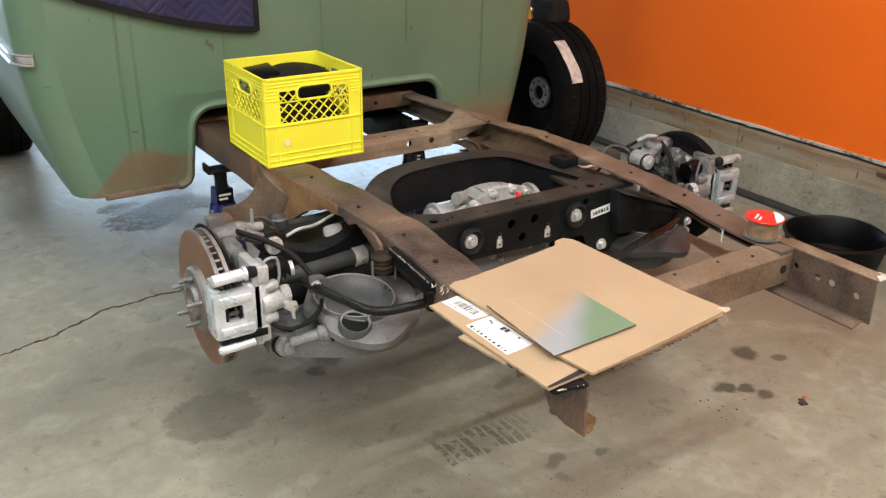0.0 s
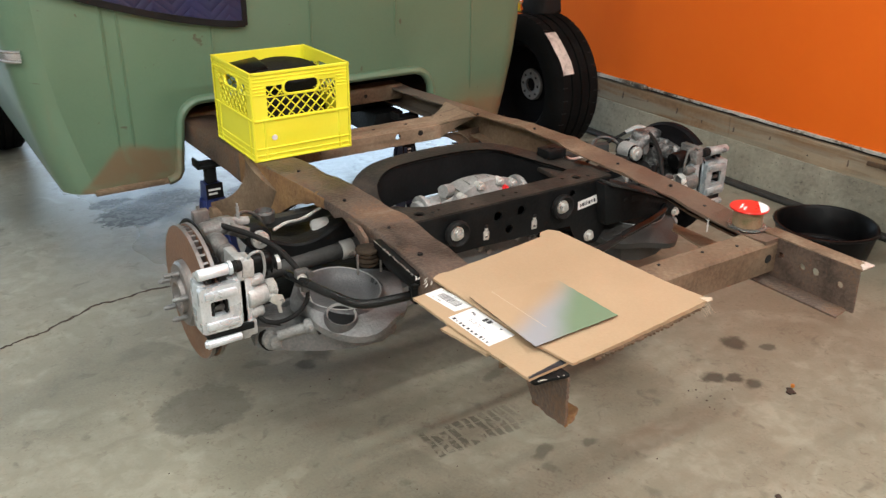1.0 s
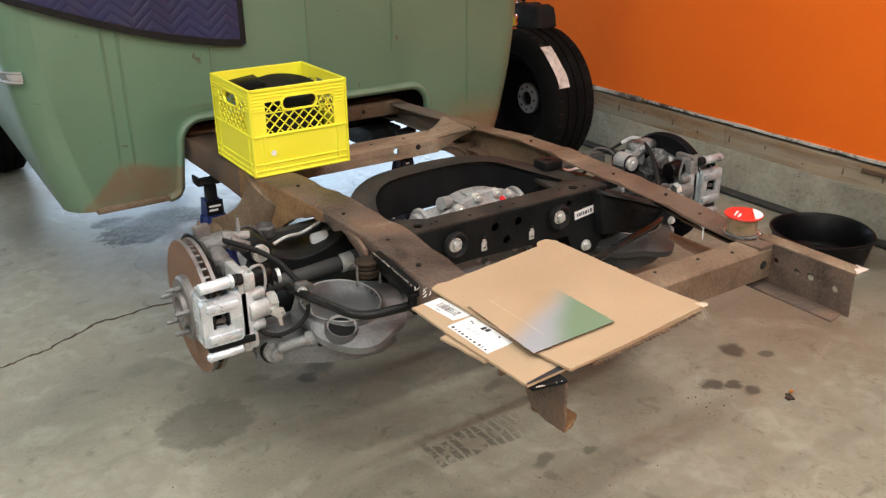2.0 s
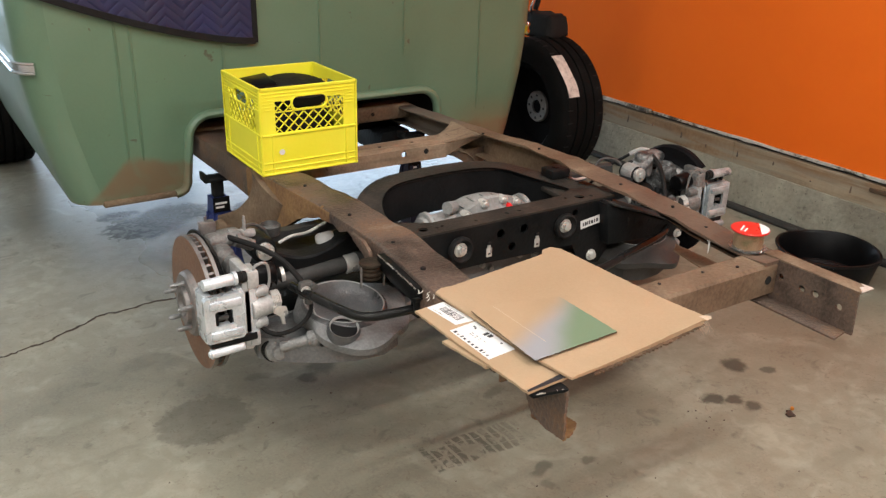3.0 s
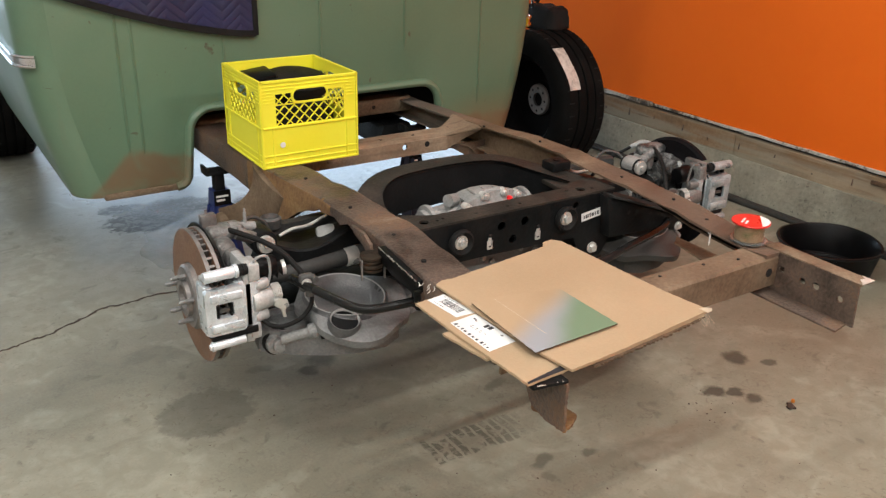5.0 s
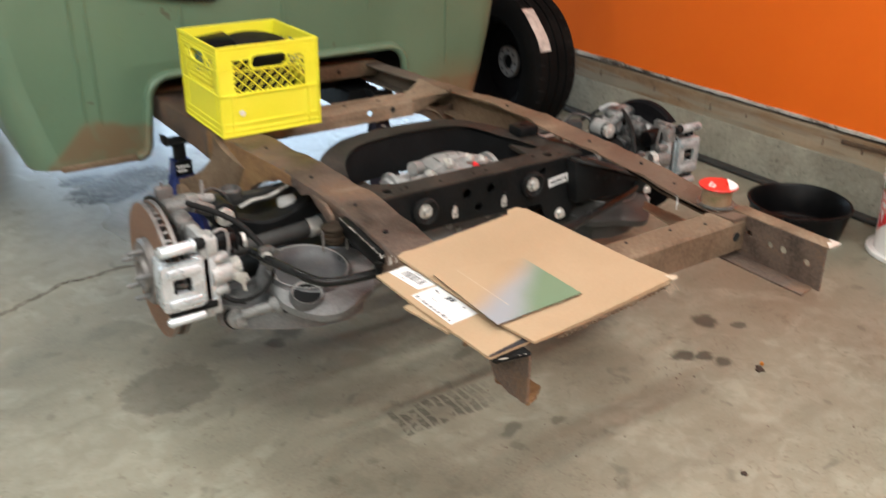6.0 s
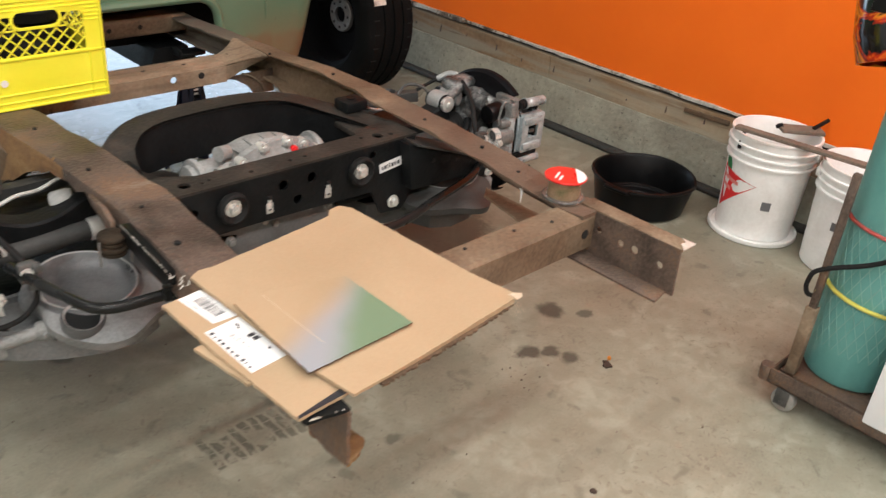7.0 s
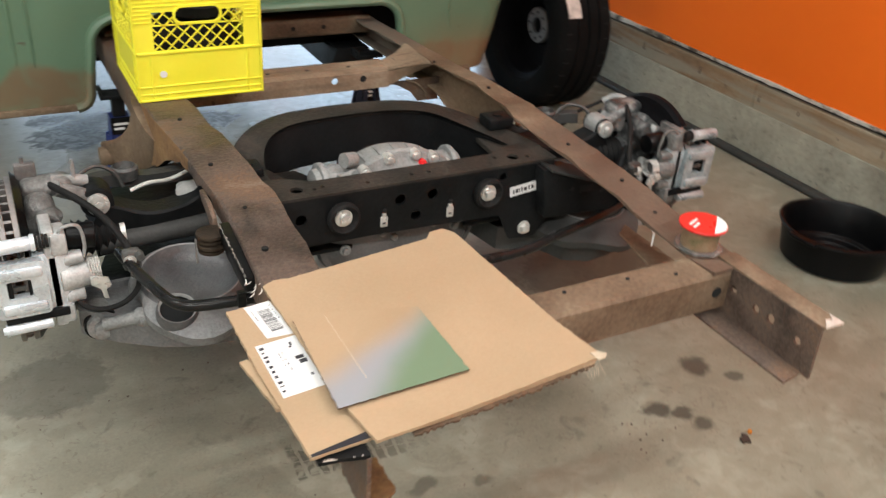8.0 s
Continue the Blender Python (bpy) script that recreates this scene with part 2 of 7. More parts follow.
M["rim_black"] = mat("dark_rim", [(0.3, (0.004, 0.004, 0.005)), (0.7, (0.012, 0.011, 0.012))], 0.55, 0, 8, 6, 0.1, 120, 0.3, spec=0.03)
M["worn_paper"] = mat("worn_paper", [(0.36, (0.30, 0.28, 0.26)), (0.5, (0.62, 0.58, 0.54)), (0.7, (0.78, 0.75, 0.70))], 0.7, 0, 26, 8, 0.1, 180, 0.35)
M["leaf_dark"] = plain("dark_scrap", (0.05, 0.03, 0.02), 0.8, 0, 0.4, scale=60)
M["orange_bit"] = plain("orange_scrap", (0.6, 0.2, 0.02), 0.6, 0, 0.2)
M["flame"] = mat("flame_print", [(0.44, (0.006, 0.006, 0.006)), (0.50, (0.5, 0.03, 0.005)), (0.57, (0.8, 0.25, 0.01)), (0.64, (0.008, 0.008, 0.008))], 0.2, 0, 7, 4, 0.0, 60, 0.1, 0.05, coat=0.5, distort=2.5)

cp = bpy.data.materials.new("clear_plastic")
cp.use_nodes = True
cpb = cp.node_tree.nodes["Principled BSDF"]
cpb.inputs["Base Color"].default_value = (0.9, 0.93, 0.92, 1)
cpb.inputs["Roughness"].default_value = 0.08
cpb.inputs["Transmission Weight"].default_value = 0.92
cpb.inputs["IOR"].default_value = 1.2
M["clear_plastic"] = cp


class Nodes:
    """Short forms for building a node tree."""

    def __init__(self, material):
        self.nt = material.node_tree
        self.tc = self.nt.nodes.new("ShaderNodeTexCoord")
        self.pos = self.tc.outputs["Object"]

    def link(self, a, b):
        self.nt.links.new(a, b)

    def math(self, op, a, b=None, clamp=False):
        n = self.nt.nodes.new("ShaderNodeMath")
        n.operation, n.use_clamp = op, clamp
        for k, v in enumerate((a, b)):
            if v is None:
                continue
            if isinstance(v, (int, float)):
                n.inputs[k].default_value = v
            else:
                self.link(v, n.inputs[k])
        return n.outputs[0]

    def noise(self, scale, detail=5, distort=0.0, vec=None):
        n = self.nt.nodes.new("ShaderNodeTexNoise")
        n.inputs["Scale"].default_value, n.inputs["Detail"].default_value, n.inputs["Distortion"].default_value = scale, detail, distort
        self.link(vec or self.pos, n.inputs["Vector"])
        return n.outputs["Fac"]

    def local(self, x, y, angle, sx, sy, wobble=None):
        """Object coordinates shifted to (x, y), turned, and divided by the sizes."""
        m = self.nt.nodes.new("ShaderNodeMapping")
        m.vector_type = "TEXTURE"
        m.inputs["Location"].default_value = (x, y, 0)
        m.inputs["Rotation"].default_value = (0, 0, radians(angle))
        m.inputs["Scale"].default_value = (sx, sy, 1000)
        self.link(wobble or self.pos, m.inputs["Vector"])
        return m.outputs[0]

    def ramp(self, v, a, b, lo=0.0, hi=1.0, smooth=True):
        n = self.nt.nodes.new("ShaderNodeMapRange")
        n.interpolation_type = "SMOOTHSTEP" if smooth else "LINEAR"
        for key, val in (("From Min", a), ("From Max", b), ("To Min", lo), ("To Max", hi)):
            n.inputs[key].default_value = val
        self.link(v, n.inputs["Value"])
        return n.outputs[0]

    def length(self, v):
        n = self.nt.nodes.new("ShaderNodeVectorMath")
        n.operation = "LENGTH"
        self.link(v, n.inputs[0])
        return n.outputs["Value"]

    def mix(self, fac, a, b, kind="MIX"):
        n = self.nt.nodes.new("ShaderNodeMix")
        n.data_type, n.blend_type = "RGBA", kind
        for key, v in ((0, fac), (6, a), (7, b)):
            if isinstance(v, (int, float)):
                n.inputs[key].default_value = v
            elif isinstance(v, tuple):
                n.inputs[key].default_value = (*v, 1)
            else:
                self.link(v, n.inputs[key])
        return n.outputs[2]

    def sep(self, v):
        n = self.nt.nodes.new("ShaderNodeSeparateXYZ")
        self.link(v, n.inputs[0])
        return n.outputs


# floor: oil spots, broad soft dark patches, a wheel print, wet patches, streaks and wear over the slab
fm = mat("floor_concrete", [(0.32, (0.155, 0.146, 0.109)), (0.5, (0.254, 0.241, 0.186)), (0.70, (0.326, 0.313, 0.247))], 0.52, 0, 2.4, 12, 0.05, 140, 0.2, 0.12)
F_ = Nodes(fm)
fb = fm.node_tree.nodes["Principled BSDF"]
base_col = fb.inputs["Base Color"].links[0].from_socket
base_rough = fb.inputs["Roughness"].links[0].from_socket
wob = F_.nt.nodes.new("ShaderNodeVectorMath")
wob.operation = "MULTIPLY_ADD"
wn_tex = F_.nt.nodes.new("ShaderNodeTexNoise")
wn_tex.inputs["Scale"].default_value, wn_tex.inputs["Detail"].default_value = 14, 4
F_.link(F_.pos, wn_tex.inputs["Vector"])
F_.link(wn_tex.outputs["Color"], wob.inputs[0])
wob.inputs[1].default_value = (0.07, 0.07, 0)
sub_ = F_.nt.nodes.new("ShaderNodeVectorMath")
sub_.operation = "SUBTRACT"
F_.link(F_.pos, sub_.inputs[0])
sub_.inputs[1].default_value = (0.035, 0.035, 0)
F_.link(sub_.outputs[0], wob.inputs[2])
W_ = wob.outputs[0]
# The widest, softest ellipses darken the slab below the cradle.
SPOTS = [(0.79, 2.06, 0.14, 0.115, 20, 0.42, 0.1), (1.198, 2.173, 0.06, 0.045, 30, 0.6, 0.5), (1.127, 2.125, 0.032, 0.025, 0, 0.6, 0.5),
         (1.58, 1.764, 0.05, 0.032, 10, 0.5, 0.5), (2.12, 1.40, 0.042, 0.032, -20, 0.8, 0.4), (2.172, 1.367, 0.032, 0.026, 0, 0.75, 0.4),
         (2.185, 1.31, 0.03, 0.025, 0, 0.7, 0.45), (2.335, 1.502, 0.042, 0.034, 20, 0.75, 0.4), (2.405, 1.43, 0.026, 0.02, 0, 0.65, 0.4),
         (1.465, 1.403, 0.04, 0.024, 30, 0.55, 0.4), (1.599, 1.363, 0.03, 0.02, 0, 0.5, 0.4), (0.95, 2.25, 0.2, 0.14, 40, 0.18, 0.7),
         (1.0, 2.2, 0.05, 0.03, 0, 0.4, 0.5),
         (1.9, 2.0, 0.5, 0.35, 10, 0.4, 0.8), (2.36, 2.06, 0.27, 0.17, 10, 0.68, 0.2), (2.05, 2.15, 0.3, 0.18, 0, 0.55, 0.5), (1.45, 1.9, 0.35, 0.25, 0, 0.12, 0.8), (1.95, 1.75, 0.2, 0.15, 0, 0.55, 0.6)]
dark = None
grit = F_.noise(45, 6, 0.8)
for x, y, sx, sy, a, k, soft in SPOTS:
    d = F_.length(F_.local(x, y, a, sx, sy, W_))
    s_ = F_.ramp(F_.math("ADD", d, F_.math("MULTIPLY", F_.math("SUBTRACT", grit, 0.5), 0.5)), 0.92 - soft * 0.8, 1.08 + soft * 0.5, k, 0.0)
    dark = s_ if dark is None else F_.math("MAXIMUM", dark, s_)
small = F_.ramp(F_.noise(13, 9, 0.5), 0.60, 0.72, 0.0, 0.32)
dark = F_.math("MAXIMUM", dark, small)
crumbs = F_.ramp(F_.noise(60, 3), 0.72, 0.78, 0.0, 0.5)
dark = F_.math("MAXIMUM", dark, crumbs)
# wet patches by the cab, frayed and flecked
wet = None
for x, y, sx, sy, a in ((1.05, 3.62, 0.19, 0.15, 15), (1.22, 3.71, 0.16, 0.12, -10), (1.55, 3.62, 0.14, 0.10, 20), (0.98, 3.80, 0.10, 0.05, 10)):
    d = F_.math("ADD", F_.length(F_.local(x, y, a, sx, sy, W_)), F_.math("MULTIPLY", F_.math("SUBTRACT", F_.noise(17, 8, 1.5), 0.5), 1.1))
    w_ = F_.ramp(d, 0.86, 1.0, 1.0, 0.0)
    wet = w_ if wet is None else F_.math("MAXIMUM", wet, w_)
wet = F_.math("MULTIPLY", wet, F_.ramp(F_.noise(34, 7, 1.0), 0.36, 0.58, 0.55, 1.0))
dark = F_.math("MAXIMUM", dark, F_.math("MULTIPLY", wet, 0.80))
# wheel print: rows of short bars
loc = F_.local(1.231, 1.582, -2, 1, 1, None)
px_ = F_.sep(loc)
jog = F_.math("MULTIPLY", F_.math("SUBTRACT", F_.noise(22, 3), 0.5), 0.022)
pxj, pyj = F_.math("ADD", px_[0], jog), F_.math("ADD", px_[1], jog)
inside = F_.math("MULTIPLY", F_.math("MULTIPLY", F_.ramp(pxj, -0.006, 0.003, 0, 1), F_.ramp(pxj, 0.13, 0.40, 1, 0.0)), F_.ramp(F_.math("ABSOLUTE", pyj), 0.052, 0.062, 1, 0))
bars_ = F_.ramp(F_.math("SINE", F_.math("ADD", F_.math("MULTIPLY", pxj, 235.0), F_.math("MULTIPLY", px_[1], 9.0))), -0.72, -0.40, 0.0, 1)
rows_ = F_.ramp(F_.math("ABSOLUTE", F_.math("SINE", F_.math("MULTIPLY", F_.math("ADD", pyj, F_.math("MULTIPLY", px_[0], 0.12)), 70.0))), 0.04, 0.13, 0.15, 1)
worn = F_.ramp(F_.noise(24, 6, 0.8), 0.38, 0.56, 0.0, 1)
prt = F_.math("MULTIPLY", F_.math("MULTIPLY", inside, bars_), F_.math("MULTIPLY", rows_, worn))
dark = F_.math("MAXIMUM", dark, F_.math("MULTIPLY", prt, 0.62))
# long soft grime streaks, turned to imitate the frame's shadow bands
sc = F_.nt.nodes.new("ShaderNodeMapping")
sc.inputs["Rotation"].default_value, sc.inputs["Scale"].default_value = (0, 0, radians(4)), (0.45, 5.0, 1)
F_.link(F_.pos, sc.inputs["Vector"])
streak_bands = F_.ramp(F_.noise(2.2, 6, 0.3, sc.outputs[0]), 0.50, 0.72, 0.0, 0.12)
dark = F_.math("MAXIMUM", dark, streak_bands)
# pale blotches
pale = F_.ramp(F_.noise(4.5, 12, 1.2), 0.52, 0.66, 0.0, 0.55)
col = F_.mix(pale, base_col, (0.340, 0.334, 0.265))
mott = F_.ramp(F_.noise(19, 10, 0.6), 0.38, 0.62, 0.0, 0.55)
col = F_.mix(mott, col, (0.211, 0.200, 0.149))
flecks = F_.math("MULTIPLY", F_.ramp(F_.noise(42, 10, 1.6), 0.57, 0.68, 0.0, 0.42), F_.ramp(F_.noise(3.2, 5, 0.5), 0.36, 0.6, 0.25, 1.0))
col = F_.mix(flecks, col, (0.125, 0.100, 0.068))
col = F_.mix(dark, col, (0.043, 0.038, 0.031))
F_.link(col, fb.inputs["Base Color"])
fp = F_.sep(F_.pos)
damp = F_.ramp(F_.math("ADD", fp[1], F_.math("MULTIPLY", F_.math("SUBTRACT", F_.noise(1.6, 6, 0.8), 0.5), 1.2)), 2.6, 3.3, 0.0, 1.0)
damp = F_.math("MULTIPLY", damp, F_.ramp(fp[0], 0.7, 1.05, 0.12, 1.0))
dry = F_.math("SUBTRACT", base_rough, F_.math("MULTIPLY", dark, 0.12), True)
F_.link(F_.math("SUBTRACT", dry, F_.math("MULTIPLY", F_.math("MULTIPLY", damp, 0.34), F_.math("SUBTRACT", 1.0, dark)), True), fb.inputs["Roughness"])
F_.link(F_.math("SUBTRACT", 0.5, F_.math("MULTIPLY", dark, 0.45)), fb.inputs["Specular IOR Level"])
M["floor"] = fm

# cab paint: chalky green, rust scab along the lower edge and small chips
cg = mat("cab_green", [(0.28, (0.088, 0.155, 0.098)), (0.5, (0.112, 0.19, 0.122)), (0.75, (0.138, 0.218, 0.146))], 0.40, 0, 2.0, 8, 0.03, 140, 0.12, 0.08, coat=0.12)
G_ = Nodes(cg)
gb = cg.node_tree.nodes["Principled BSDF"]
gcol = gb.inputs["Base Color"].links[0].from_socket
grough = gb.inputs["Roughness"].links[0].from_socket
gs = G_.sep(G_.pos)
edge_h = G_.math("ADD", gs[2], G_.math("MULTIPLY", G_.math("SUBTRACT", G_.noise(5, 6, 0.5), 0.5), 0.10))
slope = G_.math("MULTIPLY", G_.ramp(gs[0], -0.87, -0.72, 0.0, 0.155, False), G_.ramp(gs[0], -0.72, -0.5, 1.0, 0.72, False))
scab = G_.math("MULTIPLY", G_.ramp(G_.math("SUBTRACT", edge_h, slope), -0.02, 0.012, 0.85, 0.0), G_.ramp(G_.noise(9, 8, 0.6), 0.3, 0.6, 0.55, 1.0))
chips = G_.ramp(G_.noise(22, 6, 0.4), 0.69, 0.74, 0, 0.7)
streak = G_.nt.nodes.new("ShaderNodeMapping")
streak.inputs["Scale"].default_value = (9, 9, 0.7)
G_.link(G_.pos, streak.inputs["Vector"])
run = G_.math("MULTIPLY", G_.ramp(G_.noise(2.0, 5, 0.2, streak.outputs[0]), 0.58, 0.75, 0, 0.35), G_.ramp(gs[2], 0.0, 0.5, 1, 0.15))
gc = G_.mix(run, gcol, (0.19, 0.15, 0.085))
bloom = G_.math("MULTIPLY", G_.ramp(gs[0], 0.5, 0.72, 0.0, 1.0), G_.ramp(edge_h, 0.06, 0.24, 0.62, 0.0))
gc = G_.mix(bloom, gc, (0.18, 0.125, 0.065))
gc = G_.mix(scab, gc, (0.17, 0.105, 0.055))
gc = G_.mix(chips, gc, (0.07, 0.04, 0.025))
G_.link(gc, gb.inputs["Base Color"])
G_.link(G_.math("ADD", grough, G_.math("MULTIPLY", scab, 0.3), True), gb.inputs["Roughness"])
M["cab_green"] = cg

# sprayed test card: green at one corner, silver band, bare board
sc_m = mat("sprayed_card", [(0.3, (0.33, 0.23, 0.136)), (0.7, (0.41, 0.295, 0.185))], 0.8, 0, 5, 7, 0.03, 200, 0.2, 0.05)
S_ = Nodes(sc_m)
sb_ = sc_m.node_tree.nodes["Principled BSDF"]
scol = sb_.inputs["Base Color"].links[0].from_socket
ss = S_.sep(S_.pos)
fray = S_.math("MULTIPLY", S_.math("SUBTRACT", S_.noise(9, 4), 0.5), 0.03)


def slant(a, b, c):
    """A straight gradient over the card, slightly frayed."""
    return S_.math("ADD", S_.math("ADD", S_.math("MULTIPLY", ss[0], a), S_.math("MULTIPLY", ss[1], b)), S_.math("ADD", fray, c))


silver_f = S_.ramp(slant(0.415, -0.91, 0.016), -0.022, 0.055, 0.0, 0.96)
green_all = S_.ramp(slant(0.714, -0.70, -0.043), -0.032, 0.034, 0.0, 1.0)
c1 = S_.mix(silver_f, scol, (0.26, 0.275, 0.305))
c1 = S_.mix(green_all, c1, (0.135, 0.198, 0.12))
S_.link(c1, sb_.inputs["Base Color"])
M["spray_card"] = sc_m

# quilt: chevron stitching pressed into the cloth
Q_ = Nodes(M["quilt"])
qb = M["quilt"].node_tree.nodes["Principled BSDF"]
qs = Q_.sep(Q_.pos)
zig = Q_.math("ABSOLUTE", Q_.math("SUBTRACT", Q_.math("FRACT", Q_.math("MULTIPLY", qs[0], 8.0)), 0.5))
ridge = Q_.math("ABSOLUTE", Q_.math("SINE", Q_.math("MULTIPLY", Q_.math("ADD", qs[2], Q_.math("MULTIPLY", zig, 0.11)), 95.0)))
qbump = Q_.nt.nodes.new("ShaderNodeBump")
qbump.inputs["Strength"].default_value, qbump.inputs["Distance"].default_value = 0.4, 0.008
Q_.link(Q_.math("POWER", ridge, 0.4), qbump.inputs["Height"])
Q_.link(qbump.outputs["Normal"], qb.inputs["Normal"])

# sill: greyed timber with long brown stains
L_ = Nodes(M["sill_wood"])
lb_ = M["sill_wood"].node_tree.nodes["Principled BSDF"]
lcol = lb_.inputs["Base Color"].links[0].from_socket
lmap = L_.nt.nodes.new("ShaderNodeMapping")
lmap.inputs["Scale"].default_value = (1, 0.9, 9)
L_.link(L_.pos, lmap.inputs["Vector"])
grey_f = L_.ramp(L_.noise(2.6, 8, 0.4, lmap.outputs[0]), 0.36, 0.62, 0.9, 0.0)
lc = L_.mix(grey_f, lcol, (0.26, 0.235, 0.18))
lmap2 = L_.nt.nodes.new("ShaderNodeMapping")
lmap2.inputs["Scale"].default_value = (1, 0.5, 14)
L_.link(L_.pos, lmap2.inputs["Vector"])
lc = L_.mix(L_.ramp(L_.noise(4.0, 7, 0.3, lmap2.outputs[0]), 0.62, 0.72, 0, 0.6), lc, (0.07, 0.048, 0.032))
lz = L_.sep(L_.pos)
stain_h = L_.math("ADD", lz[2], L_.math("MULTIPLY", L_.math("SUBTRACT", L_.noise(3.2, 6, 0.5, lmap.outputs[0]), 0.5), 0.10))
stain = L_.math("MULTIPLY", L_.ramp(stain_h, 0.245, 0.27, 0.0, 0.8), L_.ramp(L_.noise(1.1, 4, 0.3), 0.40, 0.58, 0.15, 1.0))
lc = L_.mix(stain, lc, (0.20, 0.10, 0.038))
# Paler towards low y, broken up by noise.
dust = L_.math("MULTIPLY", L_.ramp(L_.noise(3.0, 7, 0.5, lmap.outputs[0]), 0.40, 0.60, 0.05, 0.6), L_.ramp(L_.math("ADD", lz[1], L_.math("MULTIPLY", L_.noise(2.0, 5, 0.4), 1.2)), 2.6, 3.3, 1.0, 0.1))
lc = L_.mix(dust, lc, (0.41, 0.345, 0.25))
L_.link(lc, lb_.inputs["Base Color"])
# kerb: pits and damp marks
K_ = Nodes(M["curb"])
kb_ = M["curb"].node_tree.nodes["Principled BSDF"]
kcol = kb_.inputs["Base Color"].links[0].from_socket
kc = K_.mix(K_.ramp(K_.noise(55, 3, 0.6), 0.65, 0.70, 0, 0.6), kcol, (0.045, 0.04, 0.032))
kc = K_.mix(K_.ramp(K_.noise(1.7, 6, 0.8), 0.52, 0.68, 0, 0.3), kc, (0.15, 0.132, 0.098))
K_.link(kc, kb_.inputs["Base Color"])

# far rail: pale worn rust fading to dark rust at its near end
rb = mat("worn_rail_rust", [(0.26, (0.06, 0.038, 0.024)), (0.40, (0.14, 0.092, 0.056)), (0.55, (0.215, 0.15, 0.098)), (0.75, (0.34, 0.26, 0.18))], 0.72, 0.15, 6, 11, 0.3, 100, 0.3)
B_ = Nodes(rb)
rb_b = rb.node_tree.nodes["Principled BSDF"]
rb_col = rb_b.inputs["Base Color"].links[0].from_socket
rb_y = B_.math("ADD", B_.sep(B_.pos)[1], B_.math("MULTIPLY", B_.math("SUBTRACT", B_.noise(5, 7, 0.4), 0.5), 0.9))
rb_c = B_.mix(B_.ramp(rb_y, -0.35, 0.2, 0.72, 0.0), rb_col, (0.095, 0.060, 0.045))
rb_far = B_.ramp(B_.math("ADD", B_.sep(B_.pos)[1], B_.math("MULTIPLY", B_.math("SUBTRACT", B_.noise(14, 6, 0.3), 0.5), 0.2)), 0.58, 0.74, 0.0, 0.8)
rb_c = B_.mix(rb_far, rb_c, (0.15, 0.132, 0.112))
B_.link(rb_c, rb_b.inputs["Base Color"])
M["rail_blend"] = rb

# pressed crossmember: pale rust in long streaks along x
bs = mat("streaked_rust", [(0.26, (0.12, 0.08, 0.052)), (0.40, (0.20, 0.142, 0.094)), (0.55, (0.29, 0.215, 0.148)), (0.75, (0.42, 0.335, 0.245))], 0.7, 0.1, 6, 10, 0.3, 100, 0.3)
S_ = Nodes(bs)
bs_b = bs.node_tree.nodes["Principled BSDF"]
bs_col = bs_b.inputs["Base Color"].links[0].from_socket
long_x = S_.nt.nodes.new("ShaderNodeMapping")
long_x.inputs["Scale"].default_value = (2.2, 34, 34)
S_.link(S_.pos, long_x.inputs["Vector"])
bs_c = S_.mix(S_.ramp(S_.noise(1.6, 6, 0.4, long_x.outputs[0]), 0.48, 0.70, 0.0, 0.5), bs_col, (0.11, 0.072, 0.048))
bs_c = S_.mix(S_.ramp(S_.noise(26, 5, 0.4), 0.66, 0.71, 0.0, 0.8), bs_c, (0.035, 0.020, 0.013))
S_.link(bs_c, bs_b.inputs["Base Color"])
M["streaked_rust"] = bs
# ---- modelling helpers ----
ORG = {}


def thing(name, at, label, category, group="", kind=""):
    ob = new(name)
    ob.empty_display_size = 0.05
    ob.location = at
    ORG[ob] = Vector(at)
    return tagged(ob, label, category, group, kind)


def finish(bm, smooth=True, angle=35):
    bmesh.ops.recalc_face_normals(bm, faces=bm.faces)
    lim = radians(angle)
    for f in bm.faces:
        f.smooth = smooth
    if smooth:
        for e in bm.edges:
            e.smooth = len(e.link_faces) == 2 and e.calc_face_angle(0) < lim


def mesh_of(name, bm, material, smooth=True, angle=35):
    finish(bm, smooth, angle)
    me = bpy.data.meshes.new(name)
    bm.to_mesh(me)
    bm.free()
    for m in material if isinstance(material, (list, tuple)) else [material]:
        me.materials.append(m)
    return me


def part(name, bm, material, parent, label="", smooth=True, angle=35):
    """Links a bmesh given in world places as one mesh under a thing or a part."""
    org = ORG[parent]
    bmesh.ops.translate(bm, verts=bm.verts, vec=-org)
    ob = new(name, mesh_of(name, bm, material, smooth, angle))
    ob.parent = parent
    ORG[ob] = org
    if label:
        tagged(ob, label)
    return ob


def solo(name, bm, material, label, category, group="", kind="", at=None, smooth=True, angle=35):
    """A thing of one mesh, its origin at its base."""
    if at is None:
        lo = Vector([min(v.co[k] for v in bm.verts) for k in range(3)])
        hi = Vector([max(v.co[k] for v in bm.verts) for k in range(3)])
        at = Vector(((lo.x + hi.x) / 2, (lo.y + hi.y) / 2, lo.z))
    at = Vector(at)
    bmesh.ops.translate(bm, verts=bm.verts, vec=-at)
    ob = new(name, mesh_of(name, bm, material, smooth, angle))
    ob.location = at
    ORG[ob] = at
    return tagged(ob, label, category, group, kind)


def merge(bm, other):
    tmp = bpy.data.meshes.new("tmp")
    other.to_mesh(tmp)
    other.free()
    bm.from_mesh(tmp)
    bpy.data.meshes.remove(tmp)
    return bm


def joined(*bms):
    out = bmesh.new()
    for b in bms:
        merge(out, b)
    return out


def moved(bm, m):
    bmesh.ops.transform(bm, matrix=m, verts=bm.verts)
    return bm


